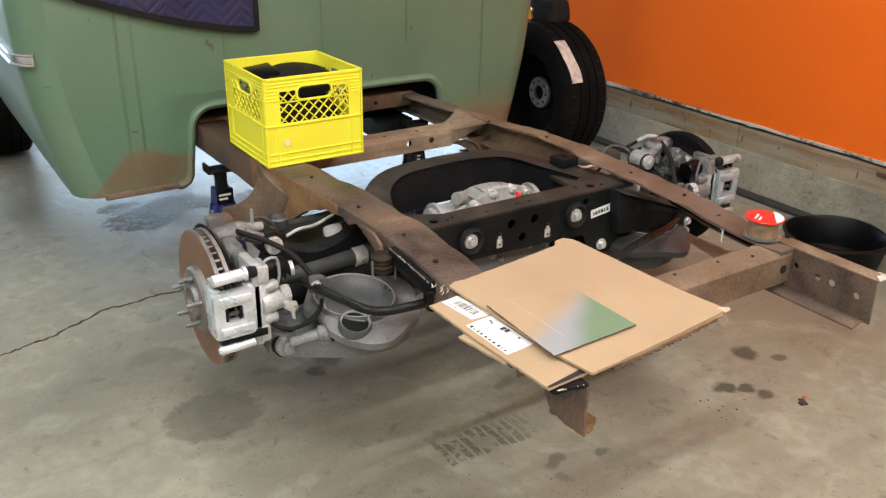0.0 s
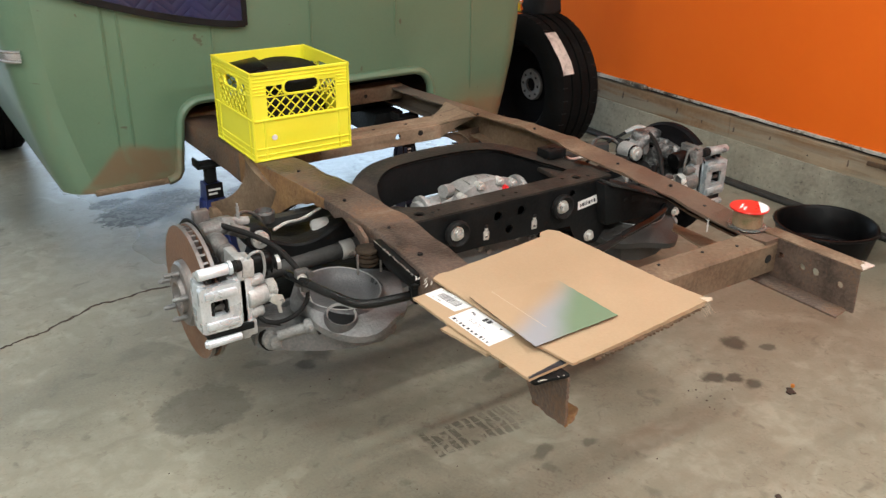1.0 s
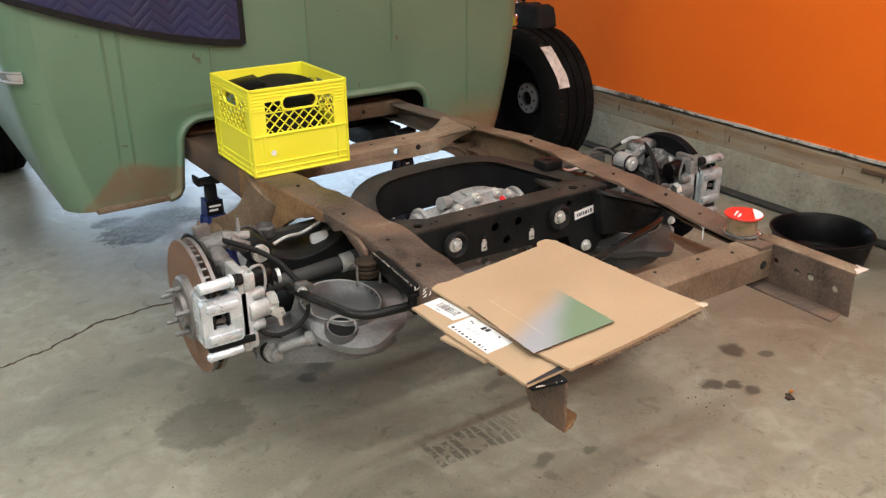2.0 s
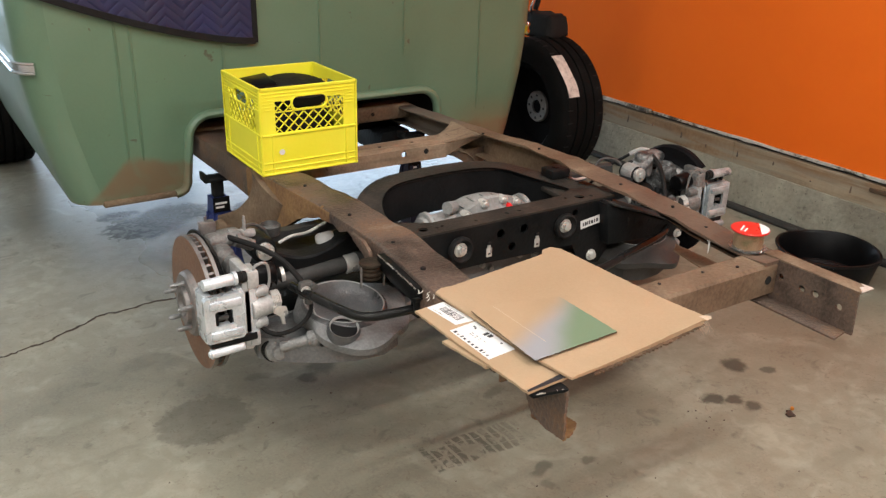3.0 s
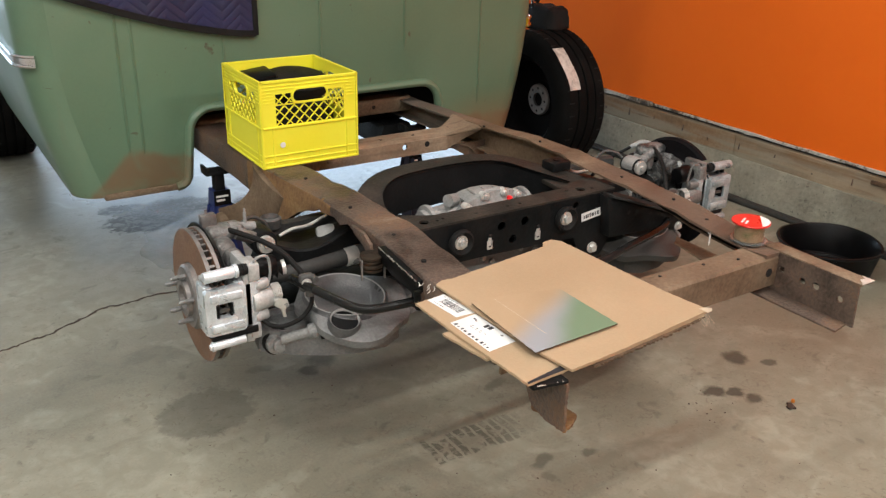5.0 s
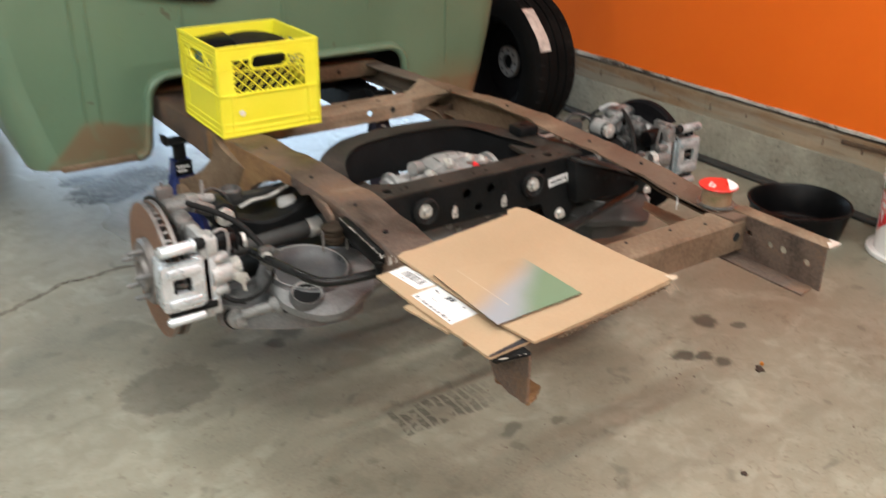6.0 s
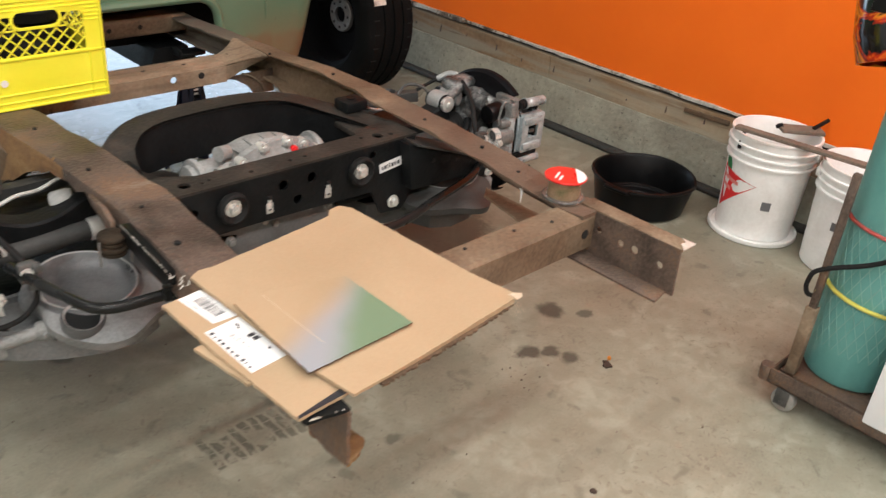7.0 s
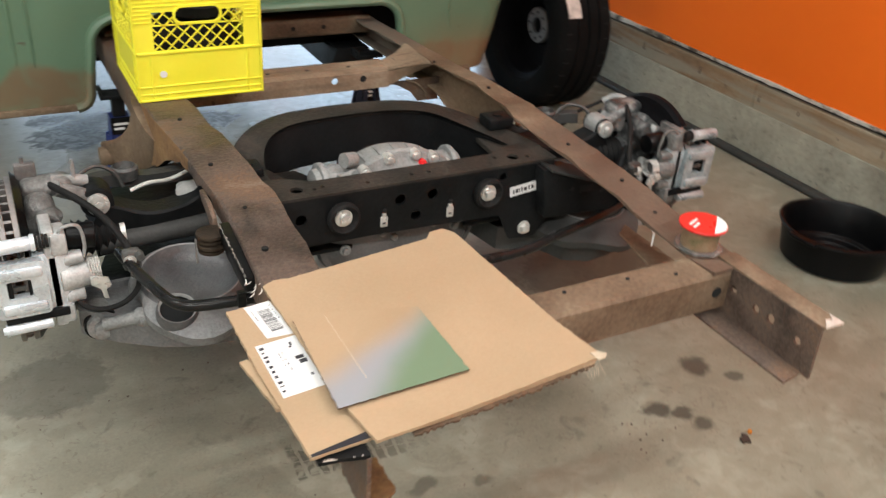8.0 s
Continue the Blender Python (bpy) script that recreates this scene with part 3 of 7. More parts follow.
def box(lo, hi, bevel=0.0, seg=2):
    bm = bmesh.new()
    bmesh.ops.create_cube(bm, size=1)
    lo, hi = Vector(lo), Vector(hi)
    for v in bm.verts:
        v.co = Vector([lo[k] + (v.co[k] + 0.5) * (hi[k] - lo[k]) for k in range(3)])
    if bevel:
        bmesh.ops.bevel(bm, geom=bm.edges[:], offset=bevel, segments=seg, affect="EDGES", profile=0.5)
    return bm


def rod(a, b, r, r2=None, n=20, bevel=0.0):
    """A round bar from a to b."""
    a, b = Vector(a), Vector(b)
    d = b - a
    bm = bmesh.new()
    bmesh.ops.create_cone(bm, cap_ends=True, segments=n, radius1=r, radius2=r if r2 is None else r2, depth=d.length)
    if bevel:
        rims = [e for e in bm.edges if any(len(f.verts) > 4 for f in e.link_faces)]
        bmesh.ops.bevel(bm, geom=rims, offset=bevel, segments=2, affect="EDGES", profile=0.5)
    return moved(bm, Matrix.Translation((a + b) / 2) @ d.to_track_quat("Z", "Y").to_matrix().to_4x4())


def lathe(profile, at, axis, n=40, closed=False):
    """Turns (radius, height) points round an axis through at."""
    bm = bmesh.new()
    rings = []
    for r, h in profile:
        if r < 1e-5:
            rings.append([bm.verts.new((0, 0, h))])
        else:
            rings.append([bm.verts.new((r * math.cos(2 * math.pi * k / n), r * math.sin(2 * math.pi * k / n), h)) for k in range(n)])
    pairs = list(zip(rings, rings[1:])) + ([(rings[-1], rings[0])] if closed else [])
    for p, q in pairs:
        for k in range(n):
            k2 = (k + 1) % n
            if len(p) == 1 and len(q) == 1:
                continue
            if len(p) == 1:
                bm.faces.new((p[0], q[k], q[k2]))
            elif len(q) == 1:
                bm.faces.new((p[k], p[k2], q[0]))
            else:
                bm.faces.new((p[k], p[k2], q[k2], q[k]))
    rot = Vector(axis).to_track_quat("Z", "Y").to_matrix().to_4x4()
    return moved(bm, Matrix.Translation(at) @ rot)


def curve_points(pts, per=8):
    """A smooth line through the points."""
    pts = [Vector(p) for p in pts]
    out = []
    for k in range(len(pts) - 1):
        p0, p1, p2, p3 = pts[max(k - 1, 0)], pts[k], pts[k + 1], pts[min(k + 2, len(pts) - 1)]
        for s in range(per):
            t = s / per
            out.append(0.5 * (2 * p1 + (p2 - p0) * t + (2 * p0 - 5 * p1 + 4 * p2 - p3) * t * t + (3 * p1 - p0 - 3 * p2 + p3) * t ** 3))
    return out + [pts[-1]]


def sweep(points, section, up=(0, 0, 1), closed=True, caps=True, scales=None):
    """Carries a flat section (right, up) along points."""
    bm = bmesh.new()
    up = Vector(up)
    rings = []
    for k, p in enumerate(points):
        d = (points[min(k + 1, len(points) - 1)] - points[max(k - 1, 0)]).normalized()
        side = d.cross(up)
        if side.length < 1e-4:
            side = d.cross(Vector((1, 0, 0)))
        side.normalize()
        top = side.cross(d)
        s = scales[k] if scales else 1
        rings.append([bm.verts.new(p + side * u * s + top * v * s) for u, v in section])
    n = len(section)
    for a, b in zip(rings, rings[1:]):
        for k in range(n if closed else n - 1):
            bm.faces.new((a[k], a[(k + 1) % n], b[(k + 1) % n], b[k]))
    if caps and closed:
        bm.faces.new(rings[0])
        bm.faces.new(rings[-1][::-1])
    return bm


def circle(r, n=12):
    return [(r * math.cos(2 * math.pi * k / n), r * math.sin(2 * math.pi * k / n)) for k in range(n)]


def tube(pts, r, n=12, per=8):
    return sweep(curve_points(pts, per), circle(r, n))


def prism(outline, lo, hi, axis="z", bevel=0.0):
    """A flat outline carried from lo to hi along an axis. For axis x the outline is (y, z), for y (x, z), for z (x, y)."""
    put = {"x": lambda u, v, w: (w, u, v), "y": lambda u, v, w: (u, w, v), "z": lambda u, v, w: (u, v, w)}[axis]
    bm = bmesh.new()
    a = [bm.verts.new(put(u, v, lo)) for u, v in outline]
    b = [bm.verts.new(put(u, v, hi)) for u, v in outline]
    bm.faces.new(a)
    bm.faces.new(b[::-1])
    for k in range(len(a)):
        k2 = (k + 1) % len(a)
        bm.faces.new((a[k], a[k2], b[k2], b[k]))
    bmesh.ops.recalc_face_normals(bm, faces=bm.faces)
    if bevel:
        bmesh.ops.bevel(bm, geom=bm.edges[:], offset=bevel, segments=2, affect="EDGES", profile=0.5)
    return bm


def holed(outline, holes, lo, hi, axis="z"):
    """A plate with round or odd holes through it."""
    put = {"x": lambda u, v, w: (w, u, v), "y": lambda u, v, w: (u, w, v), "z": lambda u, v, w: (u, v, w)}[axis]
    bm = bmesh.new()
    loops = [outline] + holes
    for w in (lo, hi):
        edges = []
        for loop in loops:
            vs = [bm.verts.new(put(u, v, w)) for u, v in loop]
            edges += [bm.edges.new((vs[k], vs[(k + 1) % len(vs)])) for k in range(len(vs))]
        bmesh.ops.triangle_fill(bm, use_beauty=True, use_dissolve=False, edges=edges)
    bm.verts.ensure_lookup_table()
    total = sum(len(l) for l in loops)
    start = 0
    for loop in loops:
        for k in range(len(loop)):
            k2 = (k + 1) % len(loop)
            bm.faces.new([bm.verts[start + k], bm.verts[start + k2], bm.verts[total + start + k2], bm.verts[total + start + k]])
        start += len(loop)
    bmesh.ops.recalc_face_normals(bm, faces=bm.faces)
    return bm


def ring_at(u, v, r, n=12):
    return [(u + r * math.cos(2 * math.pi * k / n), v + r * math.sin(2 * math.pi * k / n)) for k in range(n)]


def rounded(u0, v0, u1, v1, r, n=5):
    """A rectangle's outline with round corners."""
    out = []
    for cu, cv, a in ((u1 - r, v1 - r, 0), (u0 + r, v1 - r, 90), (u0 + r, v0 + r, 180), (u1 - r, v0 + r, 270)):
        for k in range(n + 1):
            t = radians(a + 90 * k / n)
            out.append((cu + r * math.cos(t), cv + r * math.sin(t)))
    return out


def ragged(pts, step=0.006, amp=0.0009, seed=1):
    """An outline with its edges slightly torn."""
    rnd = random.Random(seed)
    out = []
    for k, p in enumerate(pts):
        a, b = Vector(p), Vector(pts[(k + 1) % len(pts)])
        n = max(1, int((b - a).length / step))
        nrm = Vector((-(b - a).y, (b - a).x)).normalized()
        for i in range(n):
            q = a.lerp(b, i / n) + (nrm * rnd.uniform(-amp, amp) if i else Vector((0, 0)))
            out.append((q.x, q.y))
    return out


def bolt(at, axis, r=0.012, h=0.012, washer=True):
    at, axis = Vector(at), Vector(axis).normalized()
    bm = rod(at, at + axis * h, r, n=6, bevel=r * 0.12)
    if washer:
        merge(bm, rod(at - axis * 0.002, at + axis * 0.003, r * 1.5, n=18))
    return bm

# ---- the room ----
WALL_X, FAR_Y, BACK_Y, LEFT_X = 3.53, 9.4, -4.0, -3.6



def structure(name, bm, material, label, category, smooth=False):
    return solo(name, bm, material, label, category, kind="structure", at=(0, 0, 0), smooth=smooth)


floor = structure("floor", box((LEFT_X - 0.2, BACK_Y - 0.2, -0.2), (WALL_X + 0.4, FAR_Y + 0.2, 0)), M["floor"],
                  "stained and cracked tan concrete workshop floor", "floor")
structure("ground", box((-70, -70, -0.5), (70, 90, -0.205)), M["curb"], "grey paved yard outside the open doors", "ground")
SIDE_A, SIDE_B = 4.8, 8.9
structure("wall_east", joined(box((WALL_X + 0.012, BACK_Y, 0.335), (WALL_X + 0.2, SIDE_A, CEIL)), box((WALL_X + 0.012, SIDE_B, 0.335), (WALL_X + 0.2, FAR_Y, CEIL)),
                              box((WALL_X + 0.012, SIDE_A, 1.95), (WALL_X + 0.2, SIDE_B, CEIL))), M["orange"],
          "bright orange painted workshop wall with an open side door", "wall")
structure("wall_base", joined(box((WALL_X, BACK_Y, 0.0), (WALL_X + 0.2, SIDE_A, 0.205), 0.003), box((WALL_X, SIDE_B, 0.0), (WALL_X + 0.2, FAR_Y, 0.205), 0.006)), M["curb"],
          "rough grey concrete kerb at the foot of the wall", "wall")
sill = structure("sill_plate", box((WALL_X + 0.003, BACK_Y, 0.205), (WALL_X + 0.19, 2.575, 0.31), 0.003), M["sill_wood"],
                 "stained wooden sill plate with nail heads on the concrete kerb", "trim")
structure("sill_plate_2", box((WALL_X + 0.004, 2.578, 0.205), (WALL_X + 0.19, SIDE_A, 0.31), 0.004), M["sill_wood"],
          "stained wooden sill plate with nail heads on the concrete kerb", "trim")
def edge_strip(y0, y1, seed, half):
    """A chipped metal edge along the foot of the panel, uneven in line and width."""
    ry = random.Random(seed)
    line, yy = [], y0
    while yy < y1:
        line.append(Vector((WALL_X + 0.006 + ry.uniform(-0.0015, 0.0015), yy, 0.330 + ry.uniform(-0.0015, 0.0015))))
        yy += ry.uniform(0.03, 0.12)
    return sweep(line, [(-half, -half), (half, -half), (half, half), (-half, half)], scales=[ry.uniform(0.6, 1.25) for _ in line])


# Near-black strip puts the gap's shadow into its colour.
structure("wall_gap", box((WALL_X + 0.022, BACK_Y, 0.308), (WALL_X + 0.16, SIDE_A, 0.338)), M["tar_and_shade"], "strip coloured as the shaded gap under the orange panel", "trim")
structure("wall_flashing", edge_strip(BACK_Y, 3.12, 12, 0.0062), M["flashing"], "thin chipped white metal edge under the orange panel", "trim")
structure("wall_flashing_2", edge_strip(3.13, SIDE_A, 13, 0.009), M["flashing"], "chipped white metal edge under the orange panel", "trim")
structure("sill_shim", moved(box((-0.010, -0.10, -0.008), (0.010, 0.10, 0.010), 0.003), Matrix.Translation((WALL_X + 0.004, 1.775, 0.285)) @ Matrix.Rotation(radians(-2), 4, "X")), M["board_shade"],
          "dark broken board end over the sill plate", "trim")
structure("floor_strip", box((WALL_X - 0.045, BACK_Y, 0.0), (WALL_X, SIDE_A, 0.026), 0.01), M["tar_and_shade"],
          "dark tarry strip along the foot of the wall", "trim")
structure("wall_west", box((LEFT_X - 0.2, BACK_Y, 0), (LEFT_X, FAR_Y, CEIL)), M["white_wall"], "plain white workshop wall", "wall")
structure("wall_south", box((LEFT_X, BACK_Y - 0.2, 0), (WALL_X, BACK_Y, CEIL)), M["white_wall"], "plain white workshop wall", "wall")
DOOR_L, DOOR_R, DOOR_H = -3.1, 3.0, 2.5
structure("wall_north", joined(box((LEFT_X, FAR_Y, 0), (DOOR_L, FAR_Y + 0.2, CEIL)), box((DOOR_R, FAR_Y, 0), (WALL_X, FAR_Y + 0.2, CEIL)),
                               box((DOOR_L, FAR_Y, DOOR_H), (DOOR_R, FAR_Y + 0.2, CEIL))), M["white_wall"],
          "white end wall round the open garage door", "wall")
structure("ceiling", box((LEFT_X - 0.2, BACK_Y - 0.2, CEIL), (WALL_X + 0.4, FAR_Y + 0.2, CEIL + 0.15)), M["white_wall"], "plain white workshop ceiling", "ceiling")
tube_glow = emitter("tube_glow", (1.0, 0.93, 0.82), 6.0)
for tx, ty in TUBES:
    fix = thing("ceiling_light", (tx, ty, CEIL), "white twin tube strip light on the ceiling", "ceiling light", "strip lights")
    part("housing", box((tx - 0.63, ty - 0.09, CEIL - 0.05), (tx + 0.63, ty + 0.09, CEIL), 0.008), M["white_wall"], fix)
    for dy in (-0.045, 0.045):
        part("tube", rod((tx - 0.6, ty + dy, CEIL - 0.07), (tx + 0.6, ty + dy, CEIL - 0.07), 0.014, n=10), tube_glow, fix)

# ---- the truck's cab ----
CX = 1.585
CAB_Y = 2.95


def half_width(z):
    pts = [(0.34, 0.903), (0.45, 0.938), (0.65, 0.985), (0.85, 1.013), (1.05, 1.02), (1.25, 0.998), (1.7, 0.90)]
    return float(np.interp(z, [p[0] for p in pts], [p[1] for p in pts]))


cab = thing("truck_cab", (CX, CAB_Y + 0.8, 0.36), "faded sage green old pickup cab with rusty lower edge", "truck cab")
RC, ZB, ZT = 0.10, 0.36, 1.22
zs = [ZB + (ZT - ZB) * k / 14 for k in range(15)]
AL, AR, AZ, AC = 1.075, 2.105, 0.632, 0.085
arch = [(AL - 0.062, ZB), (AL - 0.044, ZB + 0.003), (AL - 0.028, ZB + 0.012), (AL - 0.018, ZB + 0.030)]
arch += [(AL + AC - AC * math.cos(radians(a)) , AZ - AC + AC * math.sin(radians(a))) for a in range(0, 91, 15)]
arch += [(AR - AC + AC * math.sin(radians(a)), AZ - AC + AC * math.cos(radians(a))) for a in range(0, 91, 15)]
arch += [(AR + 0.018, ZB + 0.030), (AR + 0.028, ZB + 0.012), (AR + 0.044, ZB + 0.003), (AR + 0.062, ZB)]
left = [(CX - half_width(z) + RC, z) for z in zs]
right = [(CX + half_width(z) - RC, z) for z in zs]
outline = left + right[::-1] + arch[::-1]

part("rear_panel", prism(outline, CAB_Y, CAB_Y + 0.004, "y"), M["cab_green"], cab, smooth=False)
for side, nm in ((-1, "corner_panel"), (1, "corner_panel")):
    bm = bmesh.new()
    rows = []
    LEN = 1.55
    for z in zs:
        hw = half_width(z)
        row = []
        for a in range(0, 91, 10):
            row.append(bm.verts.new((CX + side * (hw - RC + RC * math.sin(radians(a))), CAB_Y + RC - RC * math.cos(radians(a)), z)))
        for k in range(1, 9):
            row.append(bm.verts.new((CX + side * hw, CAB_Y + RC + (LEN - RC) * k / 8, z)))
        rows.append(row)
    for r0, r1 in zip(rows, rows[1:]):
        for k in range(len(r0) - 1):
            bm.faces.new((r0[k], r0[k + 1], r1[k + 1], r1[k]))
    part(nm, bm, M["cab_green"], cab)
# lips, beads and the hem
lip = [Vector((x, CAB_Y, z)) for x, z in arch]
part("arch_lip", sweep(lip, [(0.016 * math.cos(radians(a)), 0.021 * math.sin(radians(a))) for a in range(0, 360, 30)], up=(0, 1, 0)), M["cab_green"], cab)
for bx, zlo in ((0.866, 0.505), (0.914, 0.495), (1.22, 0.66), (1.59, 0.7), (1.945, 0.77), (2.30, 0.52)):
    part("pressed_bead", sweep([Vector((bx, CAB_Y, zlo)), Vector((bx, CAB_Y, zlo + 0.03)), Vector((bx, CAB_Y, ZT))], [(-0.007, 0.0005), (-0.001, -0.0035), (0.003, -0.0035), (0.004, 0.0005)], up=(0, 1, 0), scales=[0.3, 1, 1]), M["cab_green"], cab)
for side in (-1, 1):
    a0, a1 = (CX - half_width(ZB) + RC - 0.01, AL - 0.05) if side < 0 else (AR + 0.05, CX + half_width(ZB) - RC + 0.01)
    part("bottom_hem", box((a0, CAB_Y - 0.006, ZB - 0.012), (a1, CAB_Y + 0.03, ZB + 0.012), 0.006), M["rust_tan"], cab)
    hw = half_width(0.835)
    bend = [Vector((CX + side * (hw - RC + RC * math.sin(radians(a))), CAB_Y + RC - RC * math.cos(radians(a)), 0.835)) for a in range(30, 91, 10)]
    run_ = bend + [Vector((CX + side * hw, CAB_Y + RC + k * 0.45, 0.835)) for k in (1, 2, 3)]
    trim = part("side_trim", sweep(run_, [(-0.013, -0.018), (0.008, -0.018), (0.013, -0.013), (0.009, 0.0), (0.013, 0.013), (0.008, 0.018), (-0.013, 0.018)] if side < 0 else [(0.013, -0.018), (0.013, 0.018), (-0.008, 0.018), (-0.013, 0.013), (-0.009, 0.0), (-0.013, -0.013), (-0.008, -0.018)]), M["chrome"], cab, "chrome side moulding")
    for zr in (-0.015, 0.015):
        part("ridge", sweep([q + Vector((side * 0.0125 * math.sin(radians(min(90, 30 + 10 * k))), -0.0125 * math.cos(radians(min(90, 30 + 10 * k))), zr)) for k, q in enumerate(run_)], circle(0.0052, 10)), M["chrome"], trim)
up = bmesh.new()
merge(up, prism([(CX - 0.93, 1.22), (CX + 0.93, 1.22), (CX + 0.80, 1.74), (CX + 0.62, 1.84), (CX - 0.62, 1.84), (CX - 0.80, 1.74)], CAB_Y + 0.02, CAB_Y + 1.3, "y", 0.03))
part("upper_cab", up, M["cab_green"], cab)
# Added box, keeps bright floor from showing through the arch.
part("cab_crossbeam", box((1.10, 3.16, 0.43), (2.42, 3.26, 0.645), 0.012), M["black_steel"], cab, "added dark box under the cab floor")
part("rear_window", box((CX - 0.6, CAB_Y + 0.008, 1.30), (CX + 0.6, CAB_Y + 0.03, 1.66), 0.01), M["black_plastic"], cab, "dark rear window glass")
part("cab_floor", box((CX - 0.86, CAB_Y + 0.01, 0.64), (CX + 0.86, CAB_Y + 1.5, 0.67)), M["rust"], cab)

def corner_back(x):
    """How far the rounded corner falls back behind the flat of the rear panel."""
    d = max(0.0, 0.672 - x)
    return RC - math.sqrt(max(0.0, RC * RC - d * d))


# quilt hung over the back of the cab
bm = bmesh.new()
cols, rws = 40, 16
grid = []
for i in range(cols + 1):
    x = 0.60 + (1.335 - 0.60) * i / cols
    low = 0.877 + 0.168 * ((1.335 - x) / 0.65) ** 1.5 + 0.004 * math.sin(x * 37)
    grid.append([bm.verts.new((x, CAB_Y - 0.016 + corner_back(x) - 0.006 * math.sin(x * 21) * (1 - j / rws), low + (1.5 - low) * j / rws)) for j in range(rws + 1)])
for a, b in zip(grid, grid[1:]):
    for j in range(rws):
        bm.faces.new((a[j], b[j], b[j + 1], a[j + 1]))
ext = bmesh.ops.extrude_face_region(bm, geom=bm.faces[:])
bmesh.ops.translate(bm, vec=(0, 0.012, 0), verts=[v for v in ext["geom"] if isinstance(v, bmesh.types.BMVert)])
quilt = thing("moving_blanket", (0.97, CAB_Y - 0.016, 0.88), "navy quilted moving blanket with black binding hung over the cab", "blanket")
part("quilted_cloth", bm, M["quilt"], quilt)
edge = [Vector((g, CAB_Y - 0.014 + corner_back(g), 0.877 + 0.168 * ((1.335 - g) / 0.65) ** 1.5)) for g in [0.60 + 0.735 * k / 30 for k in range(31)]]
part("binding", sweep(edge, [(-0.009, -0.011), (0.009, -0.011), (0.009, 0.011), (-0.009, 0.011)]), M["rubber"], quilt, "black cloth binding")
part("binding", box((1.326, CAB_Y - 0.022, 0.87), (1.346, CAB_Y - 0.004, 1.5), 0.004), M["rubber"], quilt, "black cloth binding")


# ---- the chassis ----
chassis = thing("truck_chassis", (CX, 2.0, 0.2), "bare rusty pickup chassis frame with independent rear suspension on jack stands", "truck chassis")
TOPS = [(1.19, 0.558), (1.38, 0.563), (1.5, 0.579), (1.6, 0.585), (1.8, 0.593), (2.0, 0.599), (2.2, 0.594), (2.4, 0.578), (2.6, 0.568), (3.0, 0.55), (4.9, 0.5)]
LOWS = [(1.19, 0.50), (1.35, 0.50), (1.5, 0.51), (1.68, 0.545), (1.76, 0.55), (1.80, 0.572), (1.83, 0.566), (1.85, 0.574), (1.89, 0.558), (1.92, 0.570), (1.98, 0.563), (2.0, 0.567), (2.03, 0.552), (2.06, 0.545), (2.12, 0.52), (2.2, 0.47), (2.28, 0.44), (2.36, 0.445), (2.45, 0.475), (2.6, 0.478), (3.0, 0.468), (4.9, 0.42)]


def z_top(y):
    return float(np.interp(y, [p[0] for p in TOPS], [p[1] for p in TOPS]))


def z_low(y):
    return float(np.interp(y, [p[0] for p in LOWS], [p[1] for p in LOWS]))


def web_line(y):
    """The near rail's web, which leans in over the axle."""
    return float(np.interp(y, [1.19, 1.41, 1.56, 1.74, 1.95, 2.2], [1.132, 1.137, 1.143, 1.147, 1.132, 1.112]))


def rail(side, web_x, width):
    """A channel with its web outside, following the kick-up over the axle."""
    ys = sorted(set([p[0] for p in TOPS] + [p[0] for p in LOWS] + [1.19 + 0.05 * k for k in range(50)]))
    t = 0.006
    bm = bmesh.new()
    rings = []
    full = width
    for y in ys:
        top, low = z_top(y), z_low(y)
        width = full if side > 0 else float(np.interp(y, [1.9, 2.15, 2.6, 2.75], [full, 0.066, 0.062, 0.075]))
        wlow = (full if side > 0 else 0.045) if y > 2.3 else 0.018
        s = side
        dz = 0.0022 * math.sin(y * 23) + 0.0015 * math.sin(y * 61 + side)
        du = 0.002 * math.sin(y * 37 + side)
        r = 0.007
        pts = [(0, low), (s * wlow, low), (s * wlow, low + t), (s * t, low + t), (s * t, top - t), (s * (width + du), top - t), (s * (width + du), top + dz), (s * r, top + dz), (s * r * 0.3, top - r * 0.3), (0, top - r)]
        base = web_line(y) if side > 0 else web_x
        rings.append([bm.verts.new((base + u, y, z)) for u, z in pts])
    n = len(rings[0])
    for a, b in zip(rings, rings[1:]):
        for k in range(n):
            bm.faces.new((a[k], a[(k + 1) % n], b[(k + 1) % n], b[k]))
    bm.faces.new(rings[0])
    bm.faces.new(rings[-1])
    bm.normal_update()
    for f in bm.faces:
        c = f.calc_center_median()
        f.material_index = 1 if (side > 0 and abs(f.normal.x) > 0.7 and 1.93 < c.y < 2.5) else 0
    return bm


LX, RX, RW = 1.112, 2.045, 0.112
rail_l = part("frame_rail", rail(1, LX, RW), [M["rust"], M["rust_orange"]], chassis, "rusty channel rail with bolt holes")
rail_r = part("frame_rail", rail(-1, RX, 0.098), [M["rail_blend"]], chassis, "rusty channel rail with bolt holes")
M["hole"] = plain("dark_hole", (0.004, 0.004, 0.004), 0.9, 0, 0.1)


def hole_disc(at, axis, r):
    at, axis = Vector(at), Vector(axis).normalized()
    return rod(at - axis * 0.004, at + axis * 0.0008, r, n=14)


for k, (hx, hy) in enumerate([(1.178, 1.541), (1.186, 1.695), (1.169, 2.173), (1.195, 1.32), (1.172, 1.90)]):
    part("bolt_hole", hole_disc((hx, hy, z_top(hy) + 0.0025), (0, 0, 1), 0.0048 if k else 0.0065), M["hole"], rail_l)
